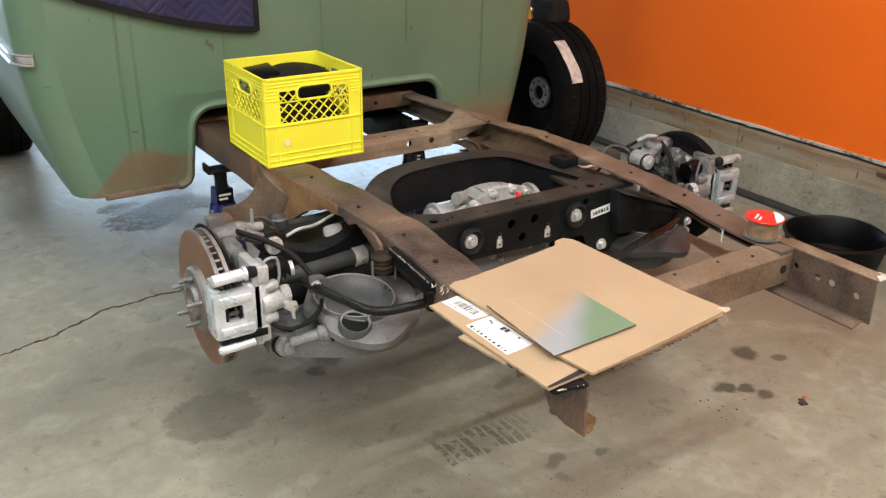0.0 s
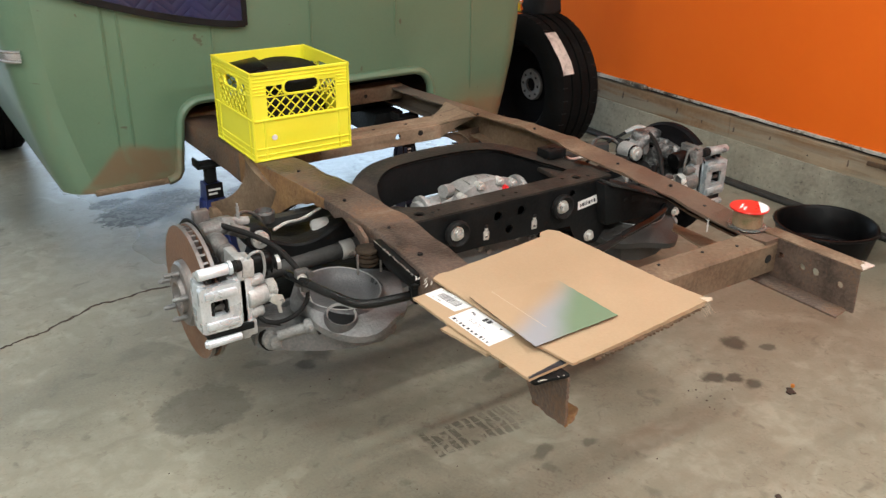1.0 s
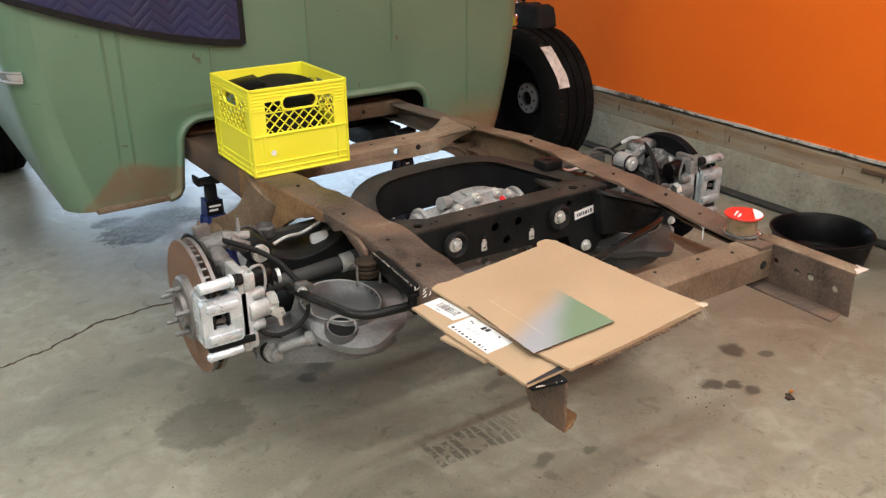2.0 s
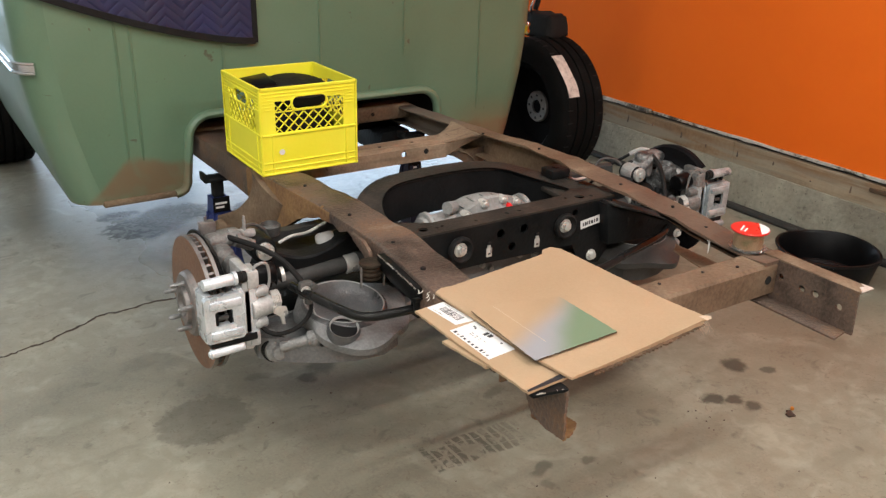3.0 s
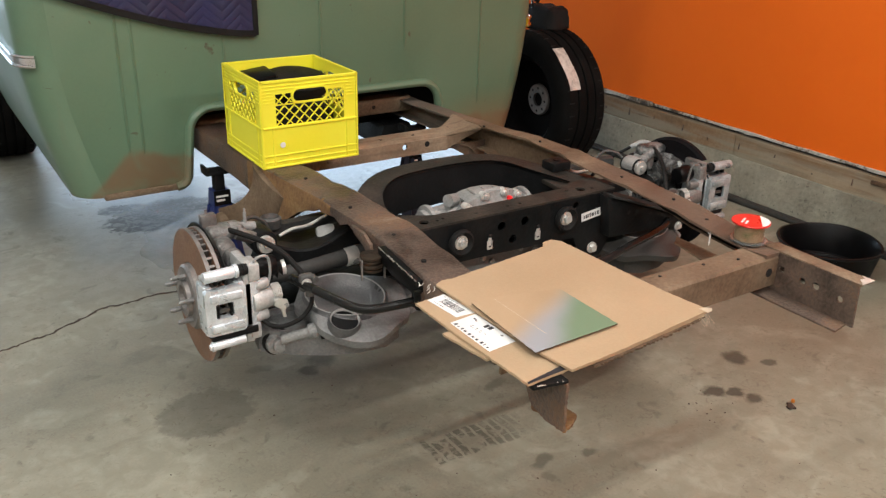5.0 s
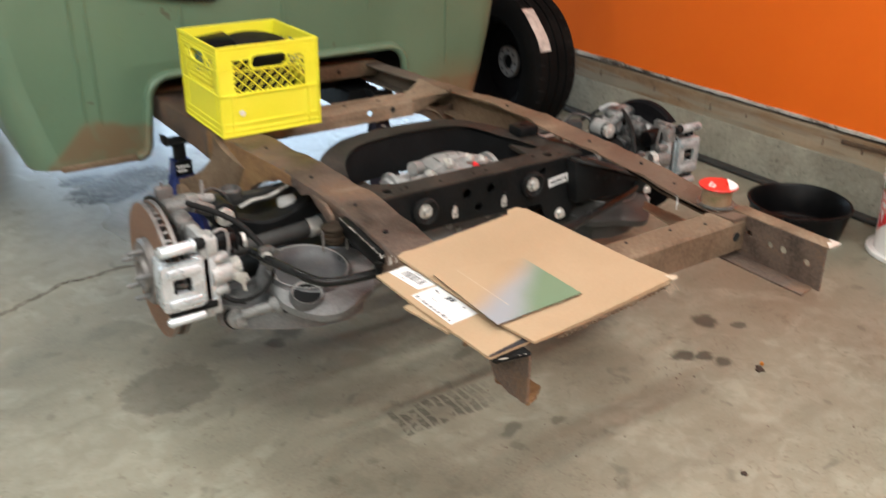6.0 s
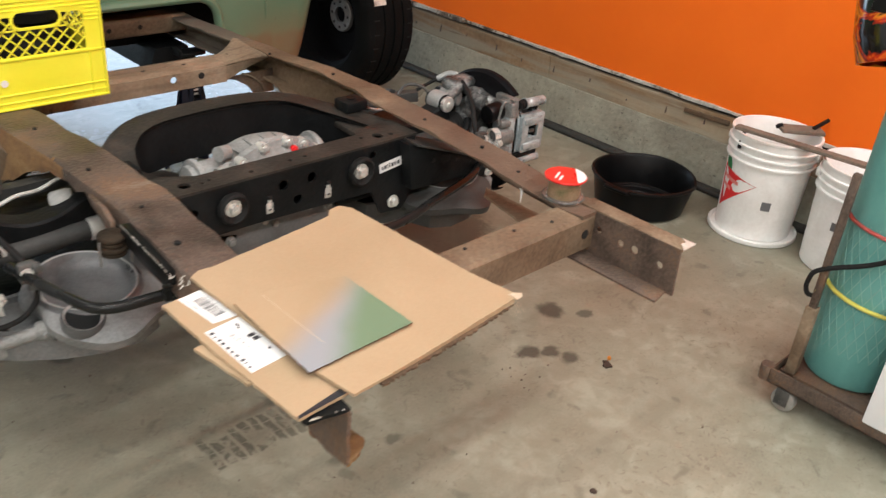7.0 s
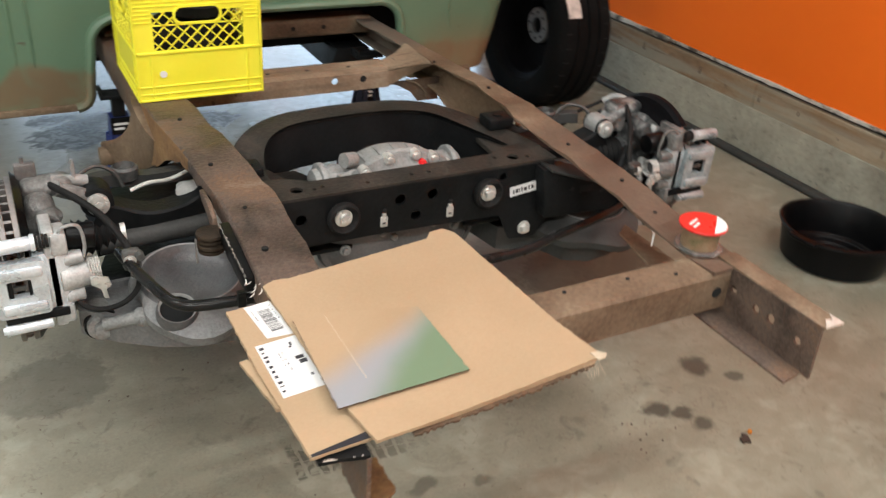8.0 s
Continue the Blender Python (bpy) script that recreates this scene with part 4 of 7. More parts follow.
for hx, hy in [(2.003, 1.554), (1.99, 1.75), (1.985, 2.45), (2.0, 2.15), (1.99, 1.42)]:
    part("bolt_hole", hole_disc((hx, hy, z_top(hy) + 0.0025), (0, 0, 1), 0.0045), M["hole"], rail_r)

# rail ends behind the last crossmember: web, lower flange, narrow top flange
web = [(0.968, 0.452), (1.235, 0.452), (1.235, 0.558), (0.972, 0.563)]
end_holes = [(1.176, 0.519), (1.115, 0.512), (1.078, 0.513), (1.012, 0.507)]
for side, wx in ((-1, 2.0), (1, 1.150)):
    holes = [ring_at(y, z, 0.0085 if k != 2 else 0.010, 12) for k, (y, z) in enumerate(end_holes)]
    if side > 0:
        cut = ragged([(0.991, 0.455), (1.04, 0.450), (1.085, 0.460), (1.115, 0.505), (1.235, 0.53), (1.235, 0.558), (0.991, 0.558)], 0.006, 0.0016, 41)
        e = part("rail_end", prism(cut, wx - 0.003, wx + 0.003, "x"), M["rust"], chassis, "rusty torch-cut rail end", smooth=False)
    else:
        e = part("rail_end", holed(web, holes, wx - 0.003, wx + 0.003, "x"), M["rust"], chassis, "rusty rail end with a row of bolt holes", smooth=False)
    s = side
    ux = sorted((wx, wx + s * 0.055))
    if side > 0:
        ux = sorted((wx, wx + 0.055))
    if side < 0:
        part("lower_flange", prism([(ux[0], 0.975), (ux[1], 0.985), (ux[1], 1.235), (ux[0], 1.235)], 0.450, 0.456, "z", 0.0015), M["rust"], e)
        part("top_flange", box((wx - 0.002, 0.968, 0.557), (wx + 0.044, 1.235, 0.5635), 0.002), M["rust_tan"], e)
    else:
        part("lower_flange", prism(ragged([(ux[0], 0.992), (ux[0] + 0.03, 1.000), (ux[1], 1.018), (ux[1], 1.09), (ux[0], 1.09)], 0.006, 0.002, 43), 0.450, 0.456, "z"), M["rust_orange"], e, "orange rusty lower flange", smooth=False)
        part("top_flange", prism(ragged([(1.083, 1.006), (1.120, 1.000), (1.153, 0.993), (1.158, 1.235), (1.083, 1.235)], 0.008, 0.0012, 44), 0.5575, 0.5635, "z"), M["black_steel"], e, "black painted top flange with bare edges", smooth=False)
        chip = random.Random(45)
        for k in range(8):
            cx0, w0 = 1.085 + chip.uniform(0, 0.06), chip.uniform(0.0015, 0.006)
            cy0 = 1.006 - 0.19 * (cx0 - 1.083) + 0.001
            part("bare_chip", prism([(cx0, cy0 - 0.001), (cx0 + w0, cy0 - 0.0015), (cx0 + w0 * 0.8, cy0 + chip.uniform(0.001, 0.004)), (cx0 + 0.001, cy0 + 0.001)], 0.5632, 0.5642, "z"), M["ground_metal"], e, smooth=False)
part("bare_edge", prism([(1.998, 0.9655), (2.044, 0.9655), (2.043, 0.998), (2.032, 0.982), (2.02, 0.986), (2.008, 0.974)], 0.5615, 0.5648, "z", 0.0008), M["ground_metal"], chassis, "ground bright metal corner")

xm = part("rear_crossmember", sweep([Vector((x, 1.229, 0.0)) for x in (1.15, 1.35, 1.55, 1.75, 1.997)],
                                    [(0.039, 0.472), (0.039, 0.546), (0.033, 0.554), (-0.032, 0.556), (-0.039, 0.55), (-0.039, 0.545), (0.032, 0.543), (0.032, 0.472)]),
          M["rust_tan"], chassis, "rusty brown pressed crossmember")
part("hole", hole_disc((1.968, 1.1897, 0.511), (0, -1, 0), 0.0115), M["hole"], xm)
for hx, hy in ((1.64, 1.245), (1.78, 1.24), (1.88, 1.22)):
    part("hole", hole_disc((hx, hy, 0.5566), (0, 0, 1), 0.004), M["hole"], xm)
part("corner_plate", prism(ragged([(2.042, 1.56), (2.003, 1.53), (1.985, 1.44), (1.968, 1.36), (1.962, 1.27), (2.042, 1.27)], 0.012, 0.0012, 17), 0.456, 0.460, "z"), M["rust_tan"], chassis, "rusty plate inside the frame corner", smooth=False)
mid = part("mid_crossmember", sweep([Vector((x, 2.55, 0.0)) for x in (1.13, 1.3, 1.5, 1.7, 1.86)],
                                    [(0.056, 0.542), (0.046, 0.551), (0.032, 0.555), (0.018, 0.549), (-0.006, 0.549), (-0.020, 0.557), (-0.040, 0.553), (-0.054, 0.545), (-0.050, 0.540), (0.0, 0.542), (0.04, 0.540), (0.052, 0.537)]),
           M["streaked_rust"], chassis, "pale rusty pressed crossmember with long scratches")
# its flared end, rising to the rail, with the skirt turned down in front
fan = bmesh.new()
fan_rows, skirt = [], []
for k in range(9):
    f = k / 8
    x = 1.855 + 0.132 * f
    y0, y1 = 2.494 - 0.040 * f ** 2.2, 2.606 + 0.060 * f ** 2.2
    z = 0.549 + 0.022 * f ** 1.3
    fan_rows.append([(x, y0 + (y1 - y0) * g, z + 0.006 * math.cos(2 * math.pi * g * 1.5) * (1 - f) + 0.006 * (2 * g - 1) ** 2 * f - (0.006 if g in (0, 1) else 0)) for g in (0, 0.12, 0.3, 0.5, 0.7, 0.88, 1)])
    skirt.append(Vector((x, y0, z - 0.027)))
for lift in (0.0, -0.005):
    vs = [[fan.verts.new((x, y, z + lift)) for x, y, z in r] for r in fan_rows]
    for a, b in zip(vs, vs[1:]):
        for k in range(6):
            q = (a[k], b[k], b[k + 1], a[k + 1])
            fan.faces.new(q if lift == 0 else q[::-1])
part("flared_end", fan, M["streaked_rust"], mid, "pale flared end welded to the rail")
turned = bmesh.new()
tv = [[turned.verts.new((q.x, q.y + dy, q.z + dz)) for dy, dz in ((0, 0.023), (0.004 + 0.02 * k / 8, 0.023 - 0.05 + 0.036 * k / 8), (0.008 + 0.02 * k / 8, 0.023 - 0.05 + 0.036 * k / 8), (0.005, 0.023))] for k, q in enumerate(skirt)]
for a, b in zip(tv, tv[1:]):
    for k in range(4):
        turned.faces.new((a[k], a[(k + 1) % 4], b[(k + 1) % 4], b[k]))
part("skirt", turned, M["streaked_rust"], mid)
part("front_wall", holed([(1.13, 0.497), (1.858, 0.497), (1.858, 0.547), (1.13, 0.547)], [ring_at(1.683, 0.530, 0.0105, 14)], 2.4915, 2.4975, "y"), M["streaked_rust"], mid, smooth=False)
part("hole", hole_disc((1.772, 2.4915, 0.530), (0, -1, 0), 0.010), M["hole"], mid)
leaf = [(1.85, 0.500), (1.90, 0.488), (1.945, 0.462), (1.968, 0.432), (2.04, 0.430), (2.04, 0.505)]
lower = part("lower_gusset", prism(leaf, 2.515, 2.521, "y", 0.001), M["rust"], chassis, "dark curved gusset under the crossmember")
part("turned_edge", sweep(curve_points([(1.925, 2.512, 0.505), (1.958, 2.510, 0.492), (1.985, 2.507, 0.468), (2.0, 2.505, 0.436)], 5), [(-0.006, -0.002), (0.006, -0.002), (0.006, 0.002), (-0.006, 0.002)]), M["rust_tan"], lower)
for hx in (1.5, 1.62, 1.75):
    part("hole", hole_disc((hx, 2.555, 0.5495), (0, 0, 1), 0.006), M["hole"], mid)
fcm = part("front_crossmember", box((1.13, 3.03, 0.498), (2.03, 3.12, 0.562), 0.012, 3), M["rust_tan"], chassis, "rusty crossmember under the cab")
for hx in (1.52, 1.62, 1.74, 1.85):
    part("hole", hole_disc((hx, 3.03, 0.531), (0, -1, 0), 0.008), M["hole"], fcm)
part("gearbox_beam", joined(sweep([Vector((1.965, y, 0.40)) for y in (3.04, 3.2, 3.6, 4.4)], [(-0.072, -0.045), (0.072, -0.045), (0.078, 0.0), (0.06, 0.045), (-0.06, 0.045), (-0.078, 0.0)]), box((1.88, 3.42, 0.36), (2.02, 3.46, 0.42), 0.008)), M["black_steel"], chassis, "dark beam under the gearbox")

# flared spring hanger below the left rail
path = curve_points([(1.118, 2.31, 0.56), (1.112, 2.325, 0.51), (1.10, 2.37, 0.455), (1.075, 2.44, 0.41), (1.035, 2.53, 0.376)], 5)
sec = [(0.125 * math.cos(radians(a)), 0.026 * math.sin(radians(a))) for a in range(0, 360, 30)]
hang = part("spring_hanger", sweep(path, sec, up=(1, 0, 0.25), scales=[0.30 + 0.70 * (1 - k / (len(path) - 1)) ** 1.6 for k in range(len(path))]), M["rust_tan"], chassis, "cast rusty brown spring hanger")
part("bush", rod((1.015, 2.52, 0.376), (1.075, 2.52, 0.376), 0.026, n=20, bevel=0.004), M["rust_tan"], hang)
# welded gusset and boxed bracket on the left rail and its twin
for s in (0, 1):
    fx = (lambda v: v) if s == 0 else (lambda v: 2 * CX - 0.012 - v)
    a = sorted((fx(1.124), fx(1.146)))
    g = part("boxed_bracket", prism([(1.665, 0.583), (1.66, 0.553), (1.60, 0.536), (1.50, 0.528), (1.478, 0.538), (1.482, 0.566), (1.53, 0.570)], a[0], a[1], "x", 0.003), M["black_gloss"], chassis, "gloss black welded box bracket")
    bead = random.Random(51 + s)
    if s == 0:
        line = [Vector((1.125 + bead.uniform(-0.001, 0.001), 1.485 + 0.18 * k / 60, float(np.interp(1.485 + 0.18 * k / 60, [1.455, 1.53, 1.665], [0.562, 0.570, 0.583])) + bead.uniform(-0.001, 0.001))) for k in range(61)]
        part("weld_bead", sweep(line, circle(1, 6), scales=[bead.choice((0.0004, 0.0008, 0.0016, 0.0024)) for _ in line]), M["weld"], g, "lumpy half-bright weld bead")
        cup = 1.110
        bump = part("rubber_bumper", joined(*[rod((cup, 1.668, 0.566 - 0.011 * k), (cup, 1.668, 0.557 - 0.011 * k), 0.0285 - 0.003 * (k % 2), n=22, bevel=0.003) for k in range(4)]), M["bumper"], g, "ringed brown rubber bump stop")
        for px_, z0, z1 in ((-0.031, 0.508, 0.560), (0.030, 0.500, 0.566)):
            part("cup_prong", box((cup + px_ - 0.0015, 1.655, z0), (cup + px_ + 0.0015, 1.662, z1), 0.0007), M["iron_grey"], bump, "grey bent steel prong")
    part("web_stay", prism([(1.80, 0.592), (1.735, 0.592), (1.70, 0.575), (1.695, 0.548), (1.712, 0.542), (1.74, 0.560), (1.785, 0.575)], min(fx(1.122), fx(1.132)), max(fx(1.122), fx(1.132)), "x", 0.002), M["rust"], g, "rusty hanging stay")
    part("bent_tab", prism([(1.458, 0.560), (1.452, 0.532), (1.447, 0.530), (1.446, 0.552), (1.44, 0.564)], min(fx(1.100), fx(1.114)), max(fx(1.100), fx(1.114)), "x", 0.001), M["black_steel"], g, "torn black bracket edge")
    if s == 0:
        for k in range(7):
            q = Vector((1.112 + bead.uniform(0, 0.03), 1.415 + bead.uniform(0, 0.05), 0.567))
            w, t0 = bead.uniform(0.005, 0.013), bead.uniform(-1.2, 0.6)
            line = [q + Vector((w * f * math.cos(t0 + f), w * f * math.sin(t0 + f), 0.006 * f)) for f in (0.0, 0.35, 0.7, 1.0)]
            part("paint_flake", sweep(line, [(-0.0012, -0.0003), (0.0012, -0.0003), (0.0012, 0.0003), (-0.0012, 0.0003)], scales=[0.3, 1, 0.8, 0.2]), M["ground_metal"], g)

# ---- rear suspension cradle ----
face = [(1.245, 0.462), (1.60, 0.452), (1.80, 0.445), (1.835, 0.375), (1.905, 0.37), (1.935, 0.41), (1.94, 0.568), (1.245, 0.568)]
fh = [(1.311, 0.521, 0.013), (1.539, 0.532, 0.013), (1.618, 0.532, 0.013), (1.579, 0.487, 0.0125), (1.80, 0.545, 0.010)]
cradle = part("subframe", holed(face, [ring_at(x, z, r, 14) for x, z, r in fh], 1.727, 1.733, "y"), M["black_steel"], chassis, "dusty black boxed suspension cradle", smooth=False)
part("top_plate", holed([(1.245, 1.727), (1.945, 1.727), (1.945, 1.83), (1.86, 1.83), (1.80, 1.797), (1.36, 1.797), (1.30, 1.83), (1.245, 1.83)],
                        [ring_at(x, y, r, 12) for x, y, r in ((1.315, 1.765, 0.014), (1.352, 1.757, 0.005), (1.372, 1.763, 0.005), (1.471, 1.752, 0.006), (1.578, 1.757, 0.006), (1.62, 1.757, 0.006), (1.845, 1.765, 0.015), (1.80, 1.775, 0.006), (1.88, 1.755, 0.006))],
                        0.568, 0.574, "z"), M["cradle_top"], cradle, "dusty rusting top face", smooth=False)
part("back_wall", box((1.245, 1.79, 0.46), (1.945, 1.796, 0.568)), M["black_steel"], cradle)
part("floor_wall", box((1.245, 1.733, 0.452), (1.80, 1.79, 0.458)), M["black_steel"], cradle)
for bx in (1.403, 1.759):
    ring = part("bushing", lathe([(0.020, 0.0), (0.034, 0.0), (0.0375, 0.006), (0.036, 0.016), (0.031, 0.019), (0.024, 0.012), (0.020, 0.008)], (bx, 1.727, 0.515), (0, -1, 0), 32, closed=True), M["rubber"], cradle, "black rubber bushing")
    part("bolt", joined(rod((bx, 1.727, 0.515), (bx, 1.719, 0.515), 0.021, n=24), bolt((bx, 1.719, 0.515), (0, -1, 0), 0.0125, 0.014)), M["zinc"], ring, "bright zinc bolt")
part("lower_bolt", bolt((1.873, 1.727, 0.40), (0, -1, 0), 0.0115, 0.014), M["zinc"], cradle, "bright zinc bolt")
for cx_, cz_ in ((1.50, 0.487), (1.664, 0.482)):
    clip = part("clip", joined(box((cx_ - 0.009, 1.7225, cz_ - 0.014), (cx_ + 0.009, 1.727, cz_ + 0.012), 0.002), box((cx_ - 0.005, 1.7225, cz_ + 0.010), (cx_ + 0.005, 1.727, cz_ + 0.020), 0.001)), M["zinc"], cradle, "bright steel clip")
    part("slot", box((cx_ - 0.005, 1.7215, cz_ + 0.021), (cx_ + 0.005, 1.7268, cz_ + 0.030), 0.002), M["hole"], cradle)
    part("stamp", box((cx_ - 0.004, 1.7215, cz_ - 0.006), (cx_ + 0.003, 1.7224, cz_ - 0.002)), M["ink"], clip)
tilt = Matrix.Translation((1.86, 1.7255, 0.507)) @ Matrix.Rotation(radians(-7), 4, "Y")
lab = part("part_label", moved(box((-0.038, -0.0012, -0.0125), (0.038, 0.0, 0.0125)), tilt), M["paper"], cradle, "white paper part label")
random.seed(3)
u = -0.03
while u < 0.03:
    w = random.uniform(0.003, 0.009)
    part("print_bar", moved(box((u, -0.0016, -0.006), (u + w, -0.0011, random.uniform(0.002, 0.006))), tilt), M["ink"], lab)
    u += w + random.uniform(0.002, 0.005)

arc = curve_points([(1.262, 1.83, 0.54), (1.265, 1.93, 0.552), (1.295, 2.015, 0.582), (1.37, 2.058, 0.607), (1.5, 2.07, 0.614), (1.66, 2.07, 0.612), (1.77, 2.05, 0.600), (1.85, 1.99, 0.578), (1.905, 1.90, 0.566), (1.93, 1.83, 0.56)], 6)
asec = [(-0.034, -0.12), (0.026, -0.12), (0.026, -0.012), (0.032, -0.006), (0.034, 0.0), (-0.036, 0.0), (-0.040, -0.005), (-0.036, -0.012)]
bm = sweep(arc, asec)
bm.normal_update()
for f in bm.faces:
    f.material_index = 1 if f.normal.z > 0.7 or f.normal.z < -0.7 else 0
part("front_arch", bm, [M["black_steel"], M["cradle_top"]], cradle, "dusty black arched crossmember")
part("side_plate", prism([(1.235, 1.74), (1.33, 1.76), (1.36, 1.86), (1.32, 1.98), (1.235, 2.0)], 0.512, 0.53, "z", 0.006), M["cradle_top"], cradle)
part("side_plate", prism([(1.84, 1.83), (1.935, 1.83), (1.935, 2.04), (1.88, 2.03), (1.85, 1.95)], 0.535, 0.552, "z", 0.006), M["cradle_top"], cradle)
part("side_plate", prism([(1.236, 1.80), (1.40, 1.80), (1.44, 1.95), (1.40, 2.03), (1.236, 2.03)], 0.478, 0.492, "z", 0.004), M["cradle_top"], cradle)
part("mount_block", joined(box((1.875, 1.925, 0.57), (1.945, 1.985, 0.60), 0.006), rod((1.91, 1.955, 0.595), (1.91, 1.955, 0.603), 0.012, n=14)), M["black_steel"], cradle)
part("mount_block", joined(box((1.235, 1.905, 0.54), (1.29, 1.965, 0.568), 0.006), rod((1.262, 1.935, 0.565), (1.262, 1.935, 0.571), 0.01, n=14)), M["black_steel"], cradle)
# tapering arm beside the cradle
pts = [(1.885, 0.567), (2.02, 0.519), (2.17, 0.462), (2.215, 0.435), (2.204, 0.402), (2.08, 0.428), (1.905, 0.435)]
arm = part("side_arm", prism(pts, 1.69, 1.765, "y", 0.006), M["black_steel"], cradle, "black tapered side arm")
part("hole", box((2.0, 1.6885, 0.49), (2.035, 1.691, 0.51), 0.001), M["hole"], arm)
part("hole", hole_disc((1.975, 1.6895, 0.503), (0, -1, 0), 0.006), M["hole"], arm)
part("hole", hole_disc((2.065, 1.6895, 0.485), (0, -1, 0), 0.006), M["hole"], arm)
# Paler top flange carries the arm's edge highlight in its colour.
part("arm_flange", sweep([Vector((1.90, 1.725, 0.566)), Vector((2.02, 1.725, 0.523)), Vector((2.17, 1.725, 0.466)), Vector((2.21, 1.725, 0.44))], [(-0.05, -0.002), (0.05, -0.002), (0.05, 0.003), (-0.05, 0.003)]), M["arm_top"], arm)
part("mount_bolt", bolt((2.19, 1.69, 0.42), (0, -1, 0), 0.009, 0.012), M["zinc"], arm)

# differential: ribbed aluminium case with a bolted flange
DC = Vector((1.60, 1.9, 0.452))
dif = part("differential", moved(lathe([(0.0, -0.03), (0.07, -0.03), (0.100, -0.012), (0.113, 0.0), (0.128, 0.002), (0.130, 0.018), (0.116, 0.022), (0.113, 0.05), (0.118, 0.085), (0.104, 0.12), (0.07, 0.16), (0.045, 0.21), (0.0, 0.21)], (0, 0, 0), (0, 1, 0), 56), Matrix.Translation((DC.x, 1.842, DC.z)) @ Matrix.Diagonal((1.3, 1, 1.06, 1))), M["alu"], chassis, "dusty cast aluminium differential case")
for k, a in enumerate((18, 42, 62, 80, 104, 128, 150, 172)):
    p = DC + Vector((0.121 * 1.3 * math.cos(radians(a)), -0.062, 0.121 * 1.06 * math.sin(radians(a))))
    part("cover_bolt", joined(rod(p + Vector((0, 0.02, 0)), p, 0.013, n=16), bolt(p, (0, -1, 0), 0.0085, 0.009)), M["zinc"], dif)
for k in range(9):
    a = radians(30 + 15 * k)
    d = Vector((math.cos(a), 0, math.sin(a)))
    q = DC + Vector((d.x * 0.115 * 1.3, -0.03, d.z * 0.115 * 1.06))
    part("rib", sweep([q + Vector((0, y, 0)) for y in (0.0, 0.03, 0.055)], [(-0.005, -0.01), (0.005, -0.01), (0.003, 0.004), (-0.003, 0.004)], up=d), M["alu"], dif)
part("plug", joined(rod((1.644, 1.86, 0.553), (1.644, 1.832, 0.555), 0.0125, n=18, bevel=0.004), bolt((1.644, 1.832, 0.555), (0, -1, 0), 0.009, 0.008, False)), M["red_plastic"], dif, "red plastic plug")
part("nameplate", moved(box((-0.035, -0.003, -0.01), (0.035, 0.003, 0.01), 0.002), Matrix.Translation((DC.x - 0.005, 1.852, DC.z + 0.132)) @ Matrix.Rotation(radians(-40), 4, "X")), M["alu"], dif)
for side in (-1, 1):
    part("output_flange", joined(rod((DC.x + side * 0.09, 1.935, 0.485), (DC.x + side * 0.19, 1.935, 0.487), 0.05, 0.042, bevel=0.006), rod((DC.x + side * 0.16, 1.935, 0.487), (DC.x + side * 0.175, 1.935, 0.487), 0.056, bevel=0.004)), M["alu"], dif)
part("sensor", joined(rod((1.50, 1.90, 0.56), (1.47, 1.89, 0.565), 0.018), rod((1.49, 1.87, 0.535), (1.45, 1.86, 0.53), 0.015)), M["alu"], dif)

low_case = part("lower_cover", moved(lathe([(0.0, -0.02), (0.12, -0.018), (0.165, -0.006), (0.185, 0.012), (0.20, 0.014), (0.205, 0.03), (0.19, 0.05), (0.0, 0.06)], (0, 0, 0), (0, 1, 0), 48), Matrix.Translation((1.59, 1.815, 0.375)) @ Matrix.Diagonal((1, 1, 0.55, 1))), M["dish_grey"], dif, "dark cast cover below the cradle")
for bx, bz in ((1.44, 0.385), (1.53, 0.415), (1.56, 0.40), (1.66, 0.418), (1.72, 0.40)):
    part("cover_bolt", bolt((bx, 1.80, bz), (0, -1, 0), 0.009, 0.012), M["alu"], low_case)
# sway bar across behind the cradle
bar = curve_points([(0.955, 1.79, 0.488), (0.967, 1.706, 0.495), (0.987, 1.626, 0.497), (1.009, 1.560, 0.497), (1.042, 1.532, 0.497), (1.105, 1.522, 0.497), (1.2, 1.518, 0.495), (1.58, 1.535, 0.465), (1.75, 1.553, 0.45), (1.88, 1.59, 0.45), (2.04, 1.636, 0.448), (2.13, 1.68, 0.447), (2.18, 1.75, 0.45), (2.20, 1.82, 0.46)], 6)
sway = part("sway_bar", sweep(bar, circle(0.0108, 14)), M["bar_black"], chassis, "satin black sway bar")
# Added dark trays hide the lit floor between arch and differential.
for x0, x1 in ((1.30, 1.46), (1.75, 1.91)):
    part("lower_brace", box((x0, 1.80, 0.385), (x1, 2.05, 0.397), 0.004), M["black_steel"], cradle)
for bx, by, bz in ((1.17, 1.52, 0.0),):
    part("bar_clamp", joined(box((bx - 0.018, by, 0.465 + bz), (bx + 0.018, by + 0.035, 0.508 + bz), 0.006), box((bx - 0.008, by + 0.005, 0.505 + bz), (bx + 0.008, by + 0.02, 0.53 + bz), 0.002)), M["black_steel"], sway)


def mirrored(bm, s):
    """The part as it is on the near side, or turned over for the other side."""
    if s:
        for v in bm.verts:
            v.co.x = 2 * CX - v.co.x
        bmesh.ops.reverse_faces(bm, faces=bm.faces[:])
    return bm


HY, HZ, RR = 1.93, 0.432, 0.168
